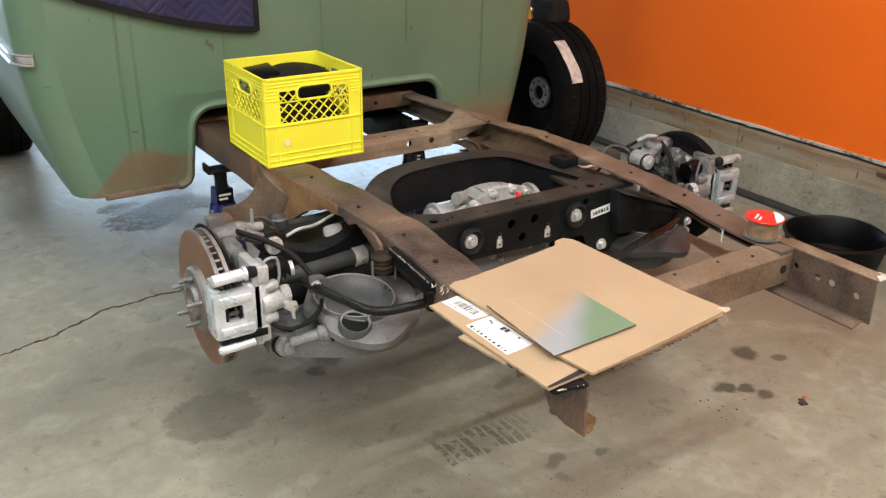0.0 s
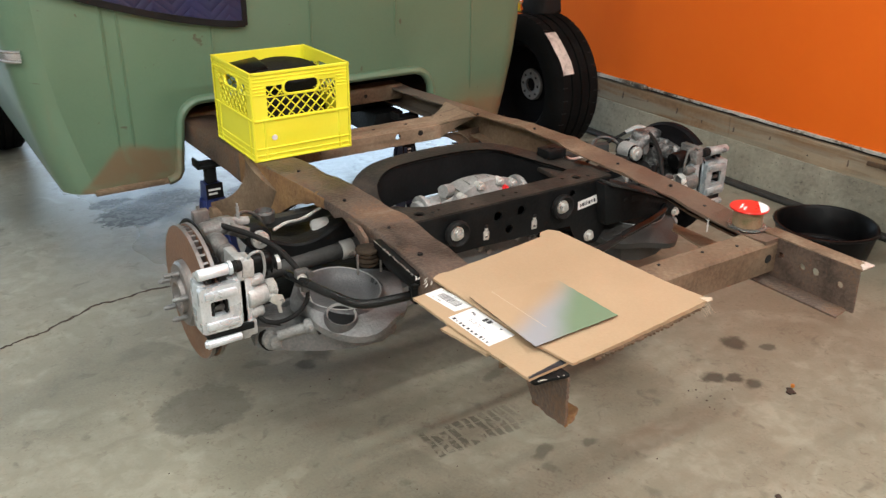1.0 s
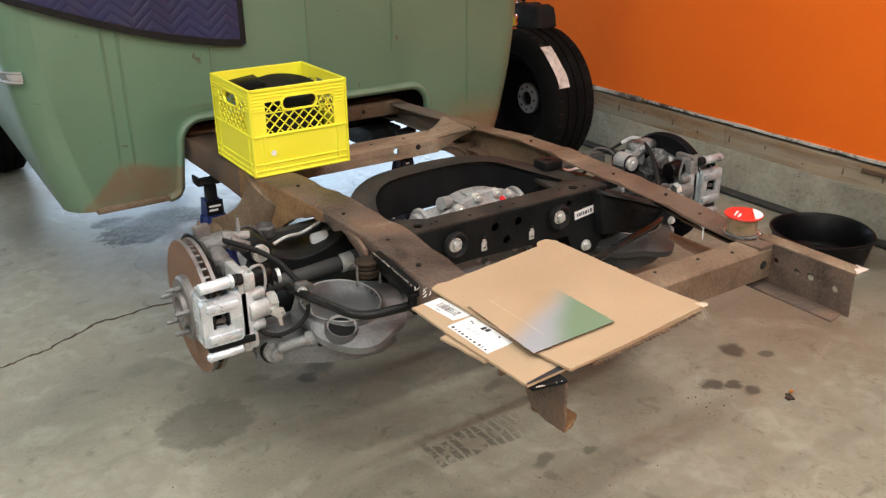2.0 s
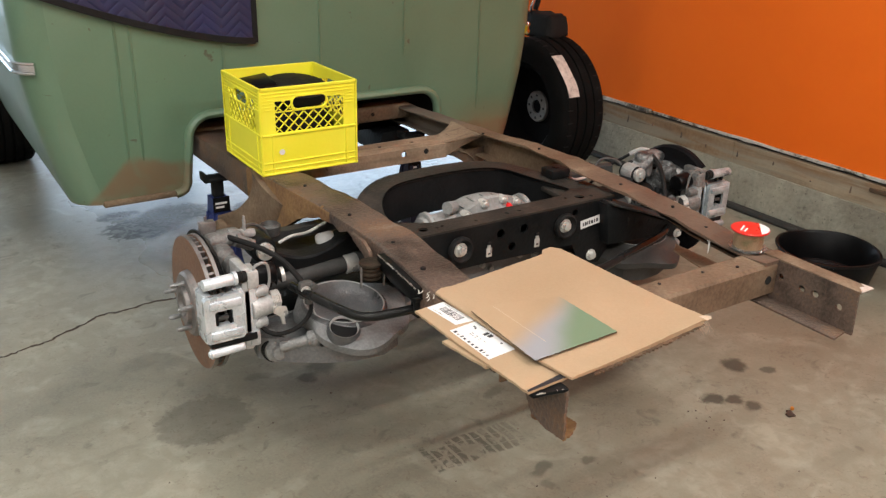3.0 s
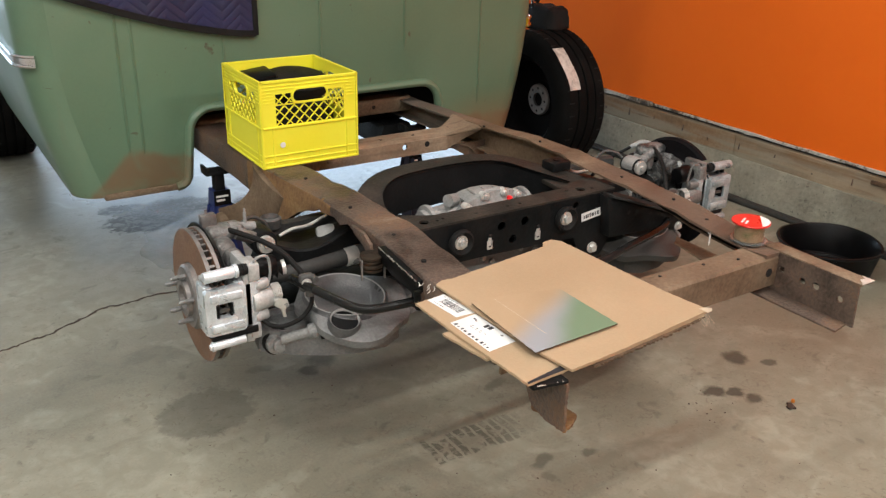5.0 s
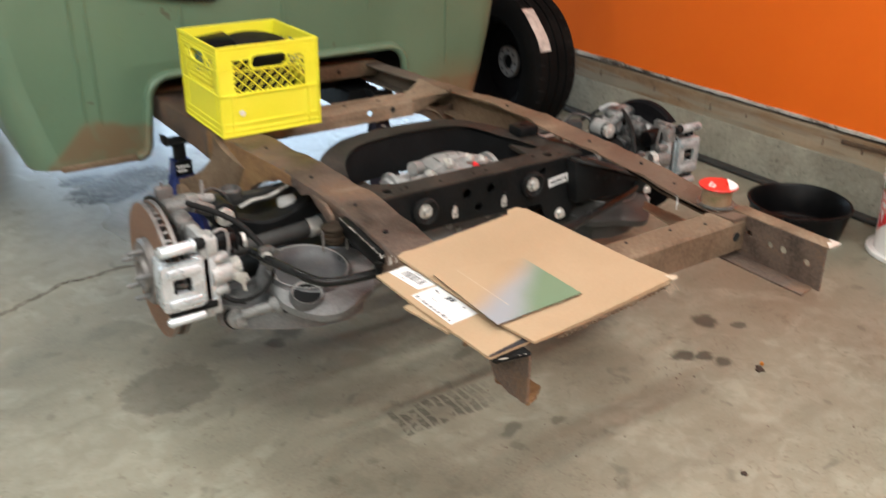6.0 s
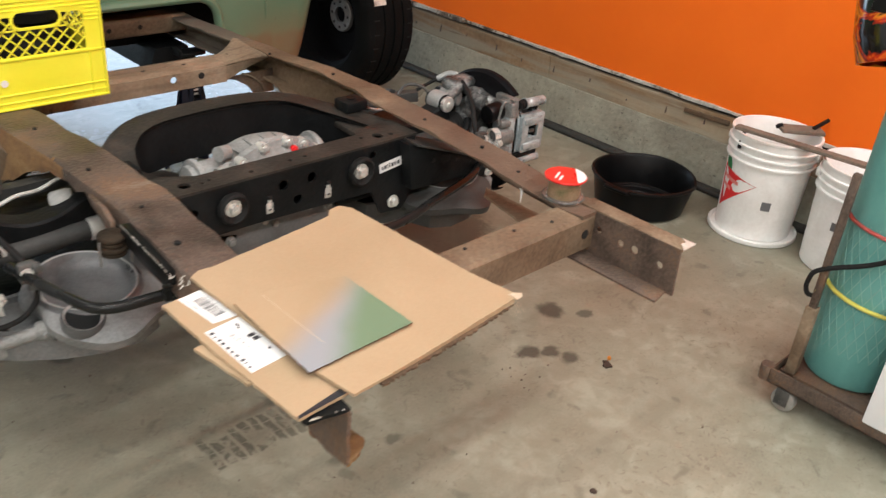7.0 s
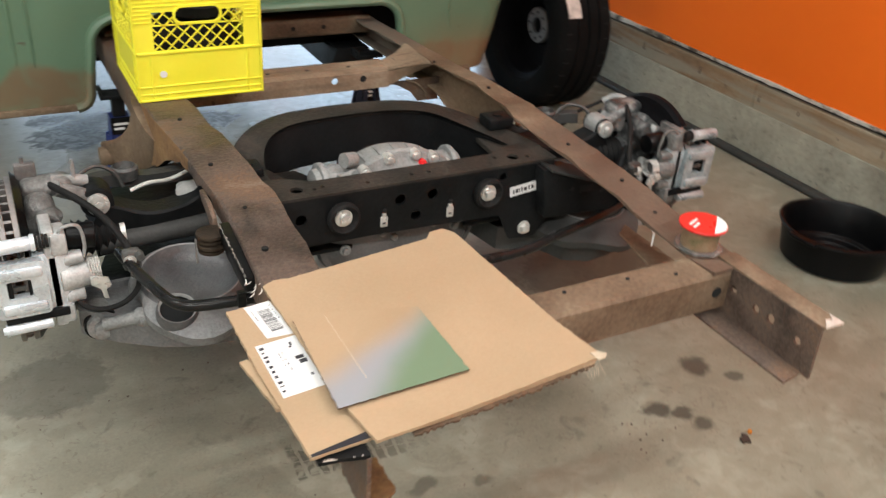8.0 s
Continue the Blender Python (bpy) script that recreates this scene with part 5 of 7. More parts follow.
# the far side's castings are copies darkened for shade and cooled against orange bounce
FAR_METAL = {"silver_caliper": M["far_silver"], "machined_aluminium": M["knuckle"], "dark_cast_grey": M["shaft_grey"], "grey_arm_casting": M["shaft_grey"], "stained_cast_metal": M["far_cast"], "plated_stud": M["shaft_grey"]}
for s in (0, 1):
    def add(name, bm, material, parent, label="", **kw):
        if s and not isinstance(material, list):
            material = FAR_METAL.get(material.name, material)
        return part(name, mirrored(bm, s), material, parent, label, **kw)

    X = (1, 0, 0)
    RX0 = 0.757
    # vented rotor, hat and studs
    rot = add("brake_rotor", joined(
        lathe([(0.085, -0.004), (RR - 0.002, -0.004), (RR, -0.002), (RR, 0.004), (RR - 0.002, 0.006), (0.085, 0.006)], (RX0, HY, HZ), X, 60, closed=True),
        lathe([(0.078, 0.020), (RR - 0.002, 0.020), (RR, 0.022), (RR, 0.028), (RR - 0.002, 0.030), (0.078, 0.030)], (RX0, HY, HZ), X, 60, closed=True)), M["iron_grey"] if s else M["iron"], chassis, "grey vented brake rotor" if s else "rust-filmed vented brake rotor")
    for e0 in (-0.0035, 0.0205):
        add("rotor_edge", lathe([(RR - 0.006, e0), (RR + 0.0008, e0), (RR + 0.0008, e0 + 0.009), (RR - 0.006, e0 + 0.009)], (RX0, HY, HZ), X, 60, closed=True), M["iron_grey"], rot, "bare grey rotor edge")
    vanes = bmesh.new()
    for k in range(46):
        a = 2 * math.pi * k / 46
        merge(vanes, moved(box((0.0, 0.10, -0.003), (0.016, RR - 0.005, 0.003)), Matrix.Translation((RX0 + 0.005, HY, HZ)) @ Matrix.Rotation(a, 4, "X")))
    tagged(add("cooling_vane", vanes, M["iron_grey"], rot), kind="stuff")
    add("hat", lathe([(0.0, -0.020), (0.030, -0.020), (0.033, -0.032), (0.046, -0.032), (0.048, -0.022), (0.076, -0.022), (0.082, -0.016), (0.084, 0.0), (0.088, 0.006), (0.080, 0.01), (0.0, 0.01)], (RX0, HY, HZ), X, 44), M["iron_grey"], rot, "grey iron rotor hat and hub")
    for k in range(5):
        a = radians(72 * k + 20)
        p = Vector((0.0, HY + 0.057 * math.cos(a), HZ + 0.057 * math.sin(a)))
        add("wheel_stud", joined(rod((RX0 - 0.02, p.y, p.z), (RX0 - 0.050, p.y, p.z), 0.0065, n=10), rod((RX0 - 0.050, p.y, p.z), (RX0 - 0.058, p.y, p.z), 0.0065, 0.004, n=10)), M["stud"], rot)
    # caliper
    FY = 1.742
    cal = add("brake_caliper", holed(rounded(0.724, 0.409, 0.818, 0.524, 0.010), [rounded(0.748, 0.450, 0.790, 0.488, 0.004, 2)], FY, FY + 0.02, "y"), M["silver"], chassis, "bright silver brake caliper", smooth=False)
    add("outer_finger", box((0.726, FY + 0.015, 0.40), (0.749, FY + 0.075, 0.528), 0.008), M["silver"], cal)
    add("body", box((0.795, FY + 0.015, 0.395), (0.862, FY + 0.085, 0.53), 0.014), M["silver"], cal)
    add("brake_pad", box((0.749, FY + 0.006, 0.444), (0.757, FY + 0.06, 0.492), 0.001), M["black_steel"], cal, "black brake pad")
    add("brake_pad", box((0.784, FY + 0.006, 0.444), (0.792, FY + 0.06, 0.492), 0.001), M["black_steel"], cal, "black brake pad")
    add("pad_clip", box((0.758, FY + 0.004, 0.464), (0.781, FY + 0.012, 0.473), 0.001), M["grey_steel"], cal)
    for z0 in (0.494, 0.418):
        add("raised_rib", box((0.735, FY - 0.007, z0), (0.812, FY + 0.004, z0 + 0.02), 0.005), M["silver"], cal)
    add("slide_pin", joined(rod((0.727, 1.752, 0.556), (0.800, 1.757, 0.556), 0.0135, n=18, bevel=0.003), rod((0.80, 1.757, 0.556), (0.808, 1.757, 0.556), 0.0165, n=18)), M["silver"], cal)
    add("pin_boot", joined(*[rod((0.808 + 0.006 * k, 1.757, 0.556), (0.813 + 0.006 * k, 1.757, 0.556), 0.0145 - 0.0012 * (k % 2), n=14) for k in range(4)]), M["rubber"], cal, "black rubber boot")
    add("slide_pin", joined(rod((0.735, 1.748, 0.381), (0.815, 1.752, 0.381), 0.011, n=18, bevel=0.003), bolt((0.735, 1.748, 0.381), (-1, 0, 0), 0.008, 0.008)), M["silver"], cal)
    add("pad_bracket", joined(box((0.82, 1.757, 0.362), (0.843, 1.84, 0.572), 0.006), box((0.73, 1.764, 0.535), (0.832, 1.80, 0.546), 0.003), box((0.74, 1.757, 0.388), (0.832, 1.80, 0.397), 0.003), box((0.832, 1.752, 0.52), (0.862, 1.81, 0.565), 0.006), box((0.832, 1.752, 0.37), (0.858, 1.80, 0.41), 0.006)), M["alu_bright"], cal)
    # Black block stands in for the shaded gap above the lower pin.
    add("lower_pad_edge", box((0.735, 1.748, 0.391), (0.848, 1.80, 0.408), 0.002), M["black_steel"], cal, "black block in place of the shaded gap")
    for xx in (0.752, 0.775):
        add("pad_spring", box((xx, 1.75, 0.53), (xx + 0.006, 1.78, 0.552), 0.001), M["black_steel"], cal)
    add("piston_housing", joined(rod((0.84, 1.775, 0.462), (0.90, 1.78, 0.462), 0.03, 0.026, n=24, bevel=0.005), rod((0.85, 1.77, 0.502), (0.885, 1.775, 0.502), 0.014, n=16, bevel=0.003), rod((0.845, 1.77, 0.422), (0.88, 1.775, 0.422), 0.016, n=16, bevel=0.003)), M["alu_bright"], cal)
    coil = [Vector((0.893 + 0.0045 * k / 8, 1.775 + 0.021 * math.cos(k * math.pi / 4), 0.472 + 0.021 * math.sin(k * math.pi / 4))) for k in range(41)]
    add("return_spring", sweep(coil, circle(0.0022, 6)), M["zinc"], cal, "bright coil return spring")
    add("parking_lever", joined(prism([(0.892, 0.465), (0.925, 0.455), (0.930, 0.437), (0.919, 0.43), (0.922, 0.408), (0.913, 0.41), (0.909, 0.432), (0.892, 0.445)], 1.752, 1.758, "y", 0.001), rod((0.90, 1.762, 0.456), (0.90, 1.745, 0.456), 0.008, n=12)), M["zinc"], cal, "bright parking brake lever")
    loop = curve_points([(0.848, 1.765, 0.535), (0.854, 1.76, 0.572), (0.885, 1.765, 0.572), (0.893, 1.77, 0.53), (0.888, 1.775, 0.50)], 6)
    add("bail", sweep(loop, circle(0.0036, 8)), M["alu_bright"], cal)
    add("dark_motor", rod((0.862, 1.80, 0.535), (0.915, 1.80, 0.53), 0.026, n=20, bevel=0.004), M["black_plastic"], cal, "black parking brake actuator")
    if s:
        cal.location += Vector((0.018, -0.008, 0.006))
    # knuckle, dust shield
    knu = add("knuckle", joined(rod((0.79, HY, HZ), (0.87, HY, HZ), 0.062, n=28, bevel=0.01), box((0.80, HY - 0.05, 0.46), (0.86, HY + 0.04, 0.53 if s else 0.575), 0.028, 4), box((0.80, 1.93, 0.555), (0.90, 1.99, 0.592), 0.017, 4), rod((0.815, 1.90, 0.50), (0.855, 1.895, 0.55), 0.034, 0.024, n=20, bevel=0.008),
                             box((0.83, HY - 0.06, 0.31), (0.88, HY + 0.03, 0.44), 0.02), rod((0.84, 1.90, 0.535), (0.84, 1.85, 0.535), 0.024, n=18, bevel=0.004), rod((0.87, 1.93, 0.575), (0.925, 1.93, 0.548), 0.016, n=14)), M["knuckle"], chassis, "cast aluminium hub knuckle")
    add("knuckle_bolt", bolt((0.842, 1.85, 0.535), (0, -1, 0), 0.011, 0.012), M["grey_steel"], knu)
    add("knuckle_bolt", bolt((0.86, 1.885, 0.495), (0, -1, 0), 0.009, 0.012), M["grey_steel"], knu)
    if not s:
        add("pinch_lug", joined(box((0.798, 1.965, 0.585), (0.838, 1.99, 0.62), 0.005), rod((0.815, 1.978, 0.61), (0.815, 1.978, 0.632), 0.004, n=8)), M["iron_grey"], knu)
    shield = [(0.05, 0.0), (RR - 0.012, 0.0), (RR + 0.005, -0.012), (RR + 0.007, -0.011), (RR - 0.01, 0.003), (0.05, 0.003)]
    if s:
        shield = [(0.05, 0.002), (0.10, 0.002), (0.108, 0.010), (0.135, 0.014), (0.150, 0.006), (RR + 0.012, 0.006), (RR + 0.020, -0.004), (RR + 0.018, -0.020), (RR + 0.015, -0.020), (RR + 0.016, -0.006), (RR + 0.010, 0.0), (0.05, -0.002)]
    disc_bm = lathe(shield, (0.80, HY + (-0.035 if s else 0.012), HZ), X, 56, closed=True)
    if s:
        # open where the caliper straddles the disc
        gone = [f for f in disc_bm.faces if f.calc_center_median().y < 1.80 and f.calc_center_median().z < 0.575]
        bmesh.ops.delete(disc_bm, geom=gone, context="FACES")
    add("dust_shield", disc_bm, M["rim_black"] if s else M["black_gloss"], knu, "glossy black dust shield")
    if not s:
        add("sensor_stem", joined(rod((0.905, 1.955, 0.575), (0.905, 1.955, 0.615), 0.0045, n=8), rod((0.905, 1.955, 0.605), (0.905, 1.955, 0.625), 0.003, n=8), rod((0.86, 1.955, 0.585), (0.93, 1.96, 0.572), 0.012, n=12)), M["alu"], knu)
    # upper arm: black, cranked, with a bright bush
    ua = curve_points([(0.94, 1.94, 0.53), (0.985, 1.945, 0.508), (1.045, 1.945, 0.488), (1.11, 1.95, 0.492), (1.17, 1.955, 0.515), (1.24, 1.965, 0.535)], 6)
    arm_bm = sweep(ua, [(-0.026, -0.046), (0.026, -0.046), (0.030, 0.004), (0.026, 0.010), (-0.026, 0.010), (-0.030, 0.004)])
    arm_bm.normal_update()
    # Upward faces take a paler steel, painting the arm's lit top.
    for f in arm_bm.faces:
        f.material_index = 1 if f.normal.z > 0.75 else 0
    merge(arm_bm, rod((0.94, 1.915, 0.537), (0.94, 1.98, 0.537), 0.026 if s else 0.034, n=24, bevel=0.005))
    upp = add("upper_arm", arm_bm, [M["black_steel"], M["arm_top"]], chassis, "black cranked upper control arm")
    add("bush", joined(rod((0.94, 1.903, 0.537), (0.94, 1.918, 0.537), 0.023, n=24, bevel=0.003), bolt((0.94, 1.903, 0.537), (0, -1, 0), 0.010, 0.006, False)), M["zinc"], upp, "bright bush and bolt")
    ua2 = curve_points([(0.93, 2.05, 0.52), (0.98, 2.075, 0.515), (1.07, 2.085, 0.50), (1.18, 2.07, 0.51), (1.25, 2.05, 0.52)], 5)
    add("rear_link", sweep(ua2, [(-0.016, -0.014), (0.016, -0.014), (0.016, 0.014), (-0.016, 0.014)]), M["shaft_grey"], upp)
    add("link_cup", lathe([(0.0, 0.0), (0.028, 0.0), (0.03, 0.025), (0.024, 0.03), (0.02, 0.016), (0.0, 0.014)], (1.02, 2.08, 0.51), (0, 0, 1), 24), M["grey_steel"], chassis, "grey steel cup")
    if not s:
        add("pale_knob", rod((1.115, 1.99, 0.490), (1.165, 1.972, 0.500), 0.030, n=20, bevel=0.012), M["dull_alu"], chassis, "pale rounded bush end")
    add("cable_hoop", sweep(curve_points([(0.90, 2.02, 0.52), (0.92, 2.04, 0.548), (0.96, 2.06, 0.556), (0.995, 2.06, 0.535), (1.01, 2.055, 0.50)], 6), circle(0.005, 8)), M["grey_steel"], upp, "bent grey steel pipe")
    add("cable", sweep(curve_points([(1.02, 2.02, 0.505), (1.06, 2.025, 0.515), (1.11, 2.03, 0.515), (1.16, 2.02, 0.54)], 6), circle(0.0045, 8)), M["zinc"], upp)
    add("arm_web", prism([(0.97, 1.965), (1.24, 1.98), (1.25, 2.20), (1.12, 2.24), (0.98, 2.13)], 0.450, 0.462, "z", 0.003), M["black_steel"], upp, "black pressed arm web")
    if s:
        add("bush_collar", rod((0.94, 1.920, 0.537), (0.94, 1.972, 0.537), 0.029, n=24, bevel=0.006), M["dull_alu"], upp, "dull cast bush collar")
        for k, (p0, p1, r0) in enumerate((((0.83, 1.86, 0.55), (0.80, 1.82, 0.52), 0.012), ((0.88, 1.88, 0.49), (0.93, 1.84, 0.45), 0.011), ((0.86, 1.83, 0.47), (0.90, 1.80, 0.44), 0.014), ((0.90, 1.99, 0.55), (0.86, 2.03, 0.53), 0.010))):
            add("far_link", joined(rod(p0, p1, r0, n=14, bevel=0.002), rod(Vector(p1), Vector(p1) + (Vector(p1) - Vector(p0)) * 0.3, r0 * 1.35, n=14, bevel=0.002)), M["black_steel"] if k % 2 else M["dull_alu"], knu)
    # half shaft
    sh = add("half_shaft", rod((0.93, 1.92, 0.440), (1.42, 1.93, 0.456), 0.0232, n=24), M["shaft_grey"], chassis, "dusty dark grey half shaft")
    boot = []
    for k in range(13):
        boot += [((0.036 - 0.0011 * k) + (0.006 if k % 2 == 0 else -0.002), 0.0075 * k)]
    add("boot", lathe([(0.0, 0.0)] + boot + [(0.0, 0.0075 * 12)], (0.885, 1.925, 0.458), (1, 0.0, 0), 28), M["rubber"], sh, "ribbed black rubber boot")
    add("clamp", rod((1.163, 1.921, 0.4480), (1.199, 1.921, 0.4490), 0.0262, n=24, bevel=0.002), M["zinc"], sh, "bright clamp band")
    add("clamp", rod((0.976, 1.925, 0.458), (0.986, 1.925, 0.458), 0.027, n=24), M["zinc"], sh)
    # lower arm: broad casting with a spring dish
    low = [(0.87, 1.80), (0.93, 1.745), (1.0, 1.70), (1.07, 1.672), (1.14, 1.665), (1.19, 1.69), (1.22, 1.76), (1.32, 1.80), (1.34, 1.90), (1.24, 1.92), (1.12, 1.90), (0.98, 1.88), (0.88, 1.88)]
    lw = add("lower_arm", joined(prism(low, 0.338, 0.354, "z", 0.004),
                                 sweep([Vector((x, y, 0.338)) for x, y in low + low[:1]], [(-0.007, -0.03), (0.007, -0.03), (0.006, 0.03), (-0.006, 0.03)])), M["dish_grey"] if s else M["arm_cast"], chassis, "dull grey cast lower control arm")
    dish_at, dish_up = Vector((1.086, 1.768, 0.424)), Vector((0.04, -0.12, 1)).normalized()
    turn_d = Vector((0, 0, 1)).rotation_difference(dish_up).to_matrix()
    dish = bmesh.new()
    steps = [(0.0, 0.05, -0.030), (0.0, 0.08, -0.023), (0.0, 0.092, -0.010), (0.0, 0.098, 0.0), (0.0, 0.103, 0.001), (0.0, 0.105, -0.004), (0.1, 0.106, -0.010), (0.45, 0.106, -0.016), (0.85, 0.106, -0.024), (1.0, 0.106, -0.029), (1.0, 0.104, -0.048), (0.7, 0.10, -0.055)]
    loops = []
    for grow, r, h in steps:
        loop = []
        for k in range(56):
            a = 2 * math.pi * k / 56
            out = 0.040 + 0.030 * math.cos(a - radians(-35)) + 0.012 * math.sin(3 * a + 0.6) + 0.005 * math.sin(7 * a)
            rr = r + grow * out
            loop.append(dish.verts.new(dish_at + turn_d @ Vector((rr * math.cos(a), rr * math.sin(a), h + 0.006 * grow * math.sin(4 * a)))))
        loops.append(loop)
    for p, q in zip(loops, loops[1:]):
        for k in range(56):
            dish.faces.new((p[k], q[k], q[(k + 1) % 56], p[(k + 1) % 56]))
    dish.faces.new(loops[0])
    bmesh.ops.recalc_face_normals(dish, faces=dish.faces[:])
    dish.verts.ensure_lookup_table()
    for f in dish.faces:
        f.material_index = 1 if all((turn_d.transposed() @ (v.co - dish_at)).xy.length > 0.1055 for v in f.verts) else 0
    # The far dish takes the darker shaft grey to hold its shade.
    add("spring_dish", dish, [M["shaft_grey"], M["shaft_grey"]] if s else [M["dish_grey"], M["arm_cast"]], lw, "dull grey spring dish")
    # Added dark filler behind the dish, covering the lit floor.
    add("rear_arm", prism([(0.90, 1.89), (1.0, 1.875), (1.22, 1.93), (1.34, 1.93), (1.34, 2.09), (1.15, 2.10), (0.95, 2.04)], 0.33, 0.348, "z", 0.005), M["black_steel"], lw)
    add("toe_link", rod((0.93, 1.995, 0.385), (1.30, 2.02, 0.42), 0.016, n=14), M["black_steel"], lw)
    add("dish_rim", lathe([(0.098, 0.0), (0.1005, 0.0022), (0.103, 0.0)], dish_at, dish_up, 56), M["dull_alu"], lw, "worn pale rim edge")
    if not s:
        pocket, lean = (1.034, 1.668, 0.402), (0.0, -0.35, 1)
        add("pocket_collar", lathe([(0.034, -0.03), (0.0405, -0.03), (0.041, 0.004), (0.038, 0.011), (0.034, 0.009)], pocket, lean, 32, closed=True), M["dish_grey"], lw, "grey worn pocket collar")
        add("pocket_ring", lathe([(0.0325, 0.006), (0.0345, 0.0105), (0.0365, 0.0118), (0.0355, 0.006)], pocket, lean, 32, closed=True), M["dull_alu"], lw, "pale worn pocket rim")
        add("pocket_shade", rod((1.034, 1.678, 0.372), (1.034, 1.667, 0.4055), 0.0335, n=24), M["black_steel"], lw)
    add("arm_bush", joined(rod((0.903, 1.765, 0.332), (0.903, 1.84, 0.332), 0.03, n=22, bevel=0.005), rod((0.903, 1.752, 0.332), (0.903, 1.768, 0.332), 0.018, n=18, bevel=0.002)), M["alu"], lw)
    add("bush_rubber", lathe([(0.031, 0.0), (0.035, 0.0), (0.035, 0.012), (0.031, 0.012)], (0.903, 1.778, 0.332), (0, 1, 0), 28, closed=True), M["rubber"], lw)
    add("link_rod", joined(rod((0.905, 1.752, 0.35), (0.975, 1.722, 0.368), 0.013, n=14), rod((0.965, 1.726, 0.368), (0.988, 1.716, 0.372), 0.02, n=14, bevel=0.004), bolt((0.975, 1.708, 0.37), (0, -1, 0), 0.008, 0.01)), M["alu"], lw)
    add("rubber_boot", rod((0.99, 1.715, 0.372), (1.02, 1.705, 0.372), 0.026, 0.02, n=18, bevel=0.006), M["rubber"], lw, "black rubber boot")
    for px, py in ((0.985, 1.76), (1.15, 1.70), (1.19, 1.75), (1.11, 1.69)):
        add("arm_bolt", bolt((px, py, 0.354), (0, 0, 1), 0.008, 0.009), M["alu"], lw)
    # brake hose and its clamp
    hs = add("brake_hose", sweep(curve_points([(0.835, 1.985, 0.582), (0.862, 1.93, 0.582), (0.905, 1.86, 0.574), (0.938, 1.81, 0.556), (0.958, 1.78, 0.53), (0.972, 1.755, 0.505), (0.978, 1.73, 0.49)], 6), circle(0.0072, 10)), M["rubber"], chassis, "black brake hose")
    add("hose_loop", sweep(curve_points([(0.977, 1.728, 0.488), (0.977, 1.73, 0.44), (0.95, 1.735, 0.405), (0.91, 1.745, 0.39), (0.88, 1.755, 0.396), (0.865, 1.765, 0.41)], 6), circle(0.0055, 10)), M["rubber"], hs)
    add("bar_link", joined(box((0.953, 1.728, 0.474), (0.988, 1.75, 0.518), 0.007), rod((0.985, 1.735, 0.508), (0.985, 1.715, 0.508), 0.008, n=12), rod((0.974, 1.732, 0.462), (0.974, 1.732, 0.485), 0.010, n=12)), M["grey_steel"], sway)
    add("link_bolt", bolt((0.966, 1.728, 0.498), (0, -1, 0), 0.008, 0.009), M["zinc"], sway)
    wire = curve_points([(0.98, 1.735, 0.47), (0.99, 1.735, 0.43), (1.01, 1.73, 0.39), (1.03, 1.72, 0.355)], 6)
    add("zip_wire", sweep(wire, circle(0.0016, 6)), M["zinc"], sway, "thin pale wire")

rs = part("sensor_cable", tube([(2.21, 2.15, 0.42), (2.241, 2.12, 0.465), (2.273, 2.10, 0.509), (2.32, 2.08, 0.538), (2.357, 2.04, 0.572), (2.375, 1.99, 0.571), (2.385, 1.95, 0.555)], 0.0052, 10, 6), M["rubber"], chassis, "black sensor cable")
part("cable_sleeve", tube([(2.335, 2.065, 0.552), (2.357, 2.04, 0.572), (2.368, 2.01, 0.573)], 0.0085, 10, 5), M["alu_bright"], rs, "pale cable sleeve")

cast = curve_points([(2.285, 2.005, 0.515), (2.31, 1.99, 0.545), (2.335, 1.96, 0.553), (2.36, 1.90, 0.548), (2.375, 1.84, 0.535), (2.385, 1.79, 0.53)], 6)
ka = part("knuckle_arm", sweep(cast, [(0.030 * math.cos(radians(a)), 0.018 * math.sin(radians(a))) for a in range(0, 360, 30)], scales=[1.0 + 0.25 * math.sin(k * 0.35) for k in range(len(cast))]), M["far_cast"], chassis, "cast knuckle arm with shade mottled into its colour")
part("pinch_boss", rod((2.275, 1.985, 0.535), (2.30, 1.93, 0.54), 0.026, n=22, bevel=0.007), M["dull_alu"], ka)
part("pinch_boss", rod((2.355, 1.93, 0.545), (2.345, 1.885, 0.560), 0.020, 0.013, n=18, bevel=0.005), M["far_cast"], ka)
part("bridge_bolt", rod((2.352, 1.815, 0.545), (2.395, 1.80, 0.552), 0.013, n=16, bevel=0.004), M["silver"], ka)

# ---- jack stands ----


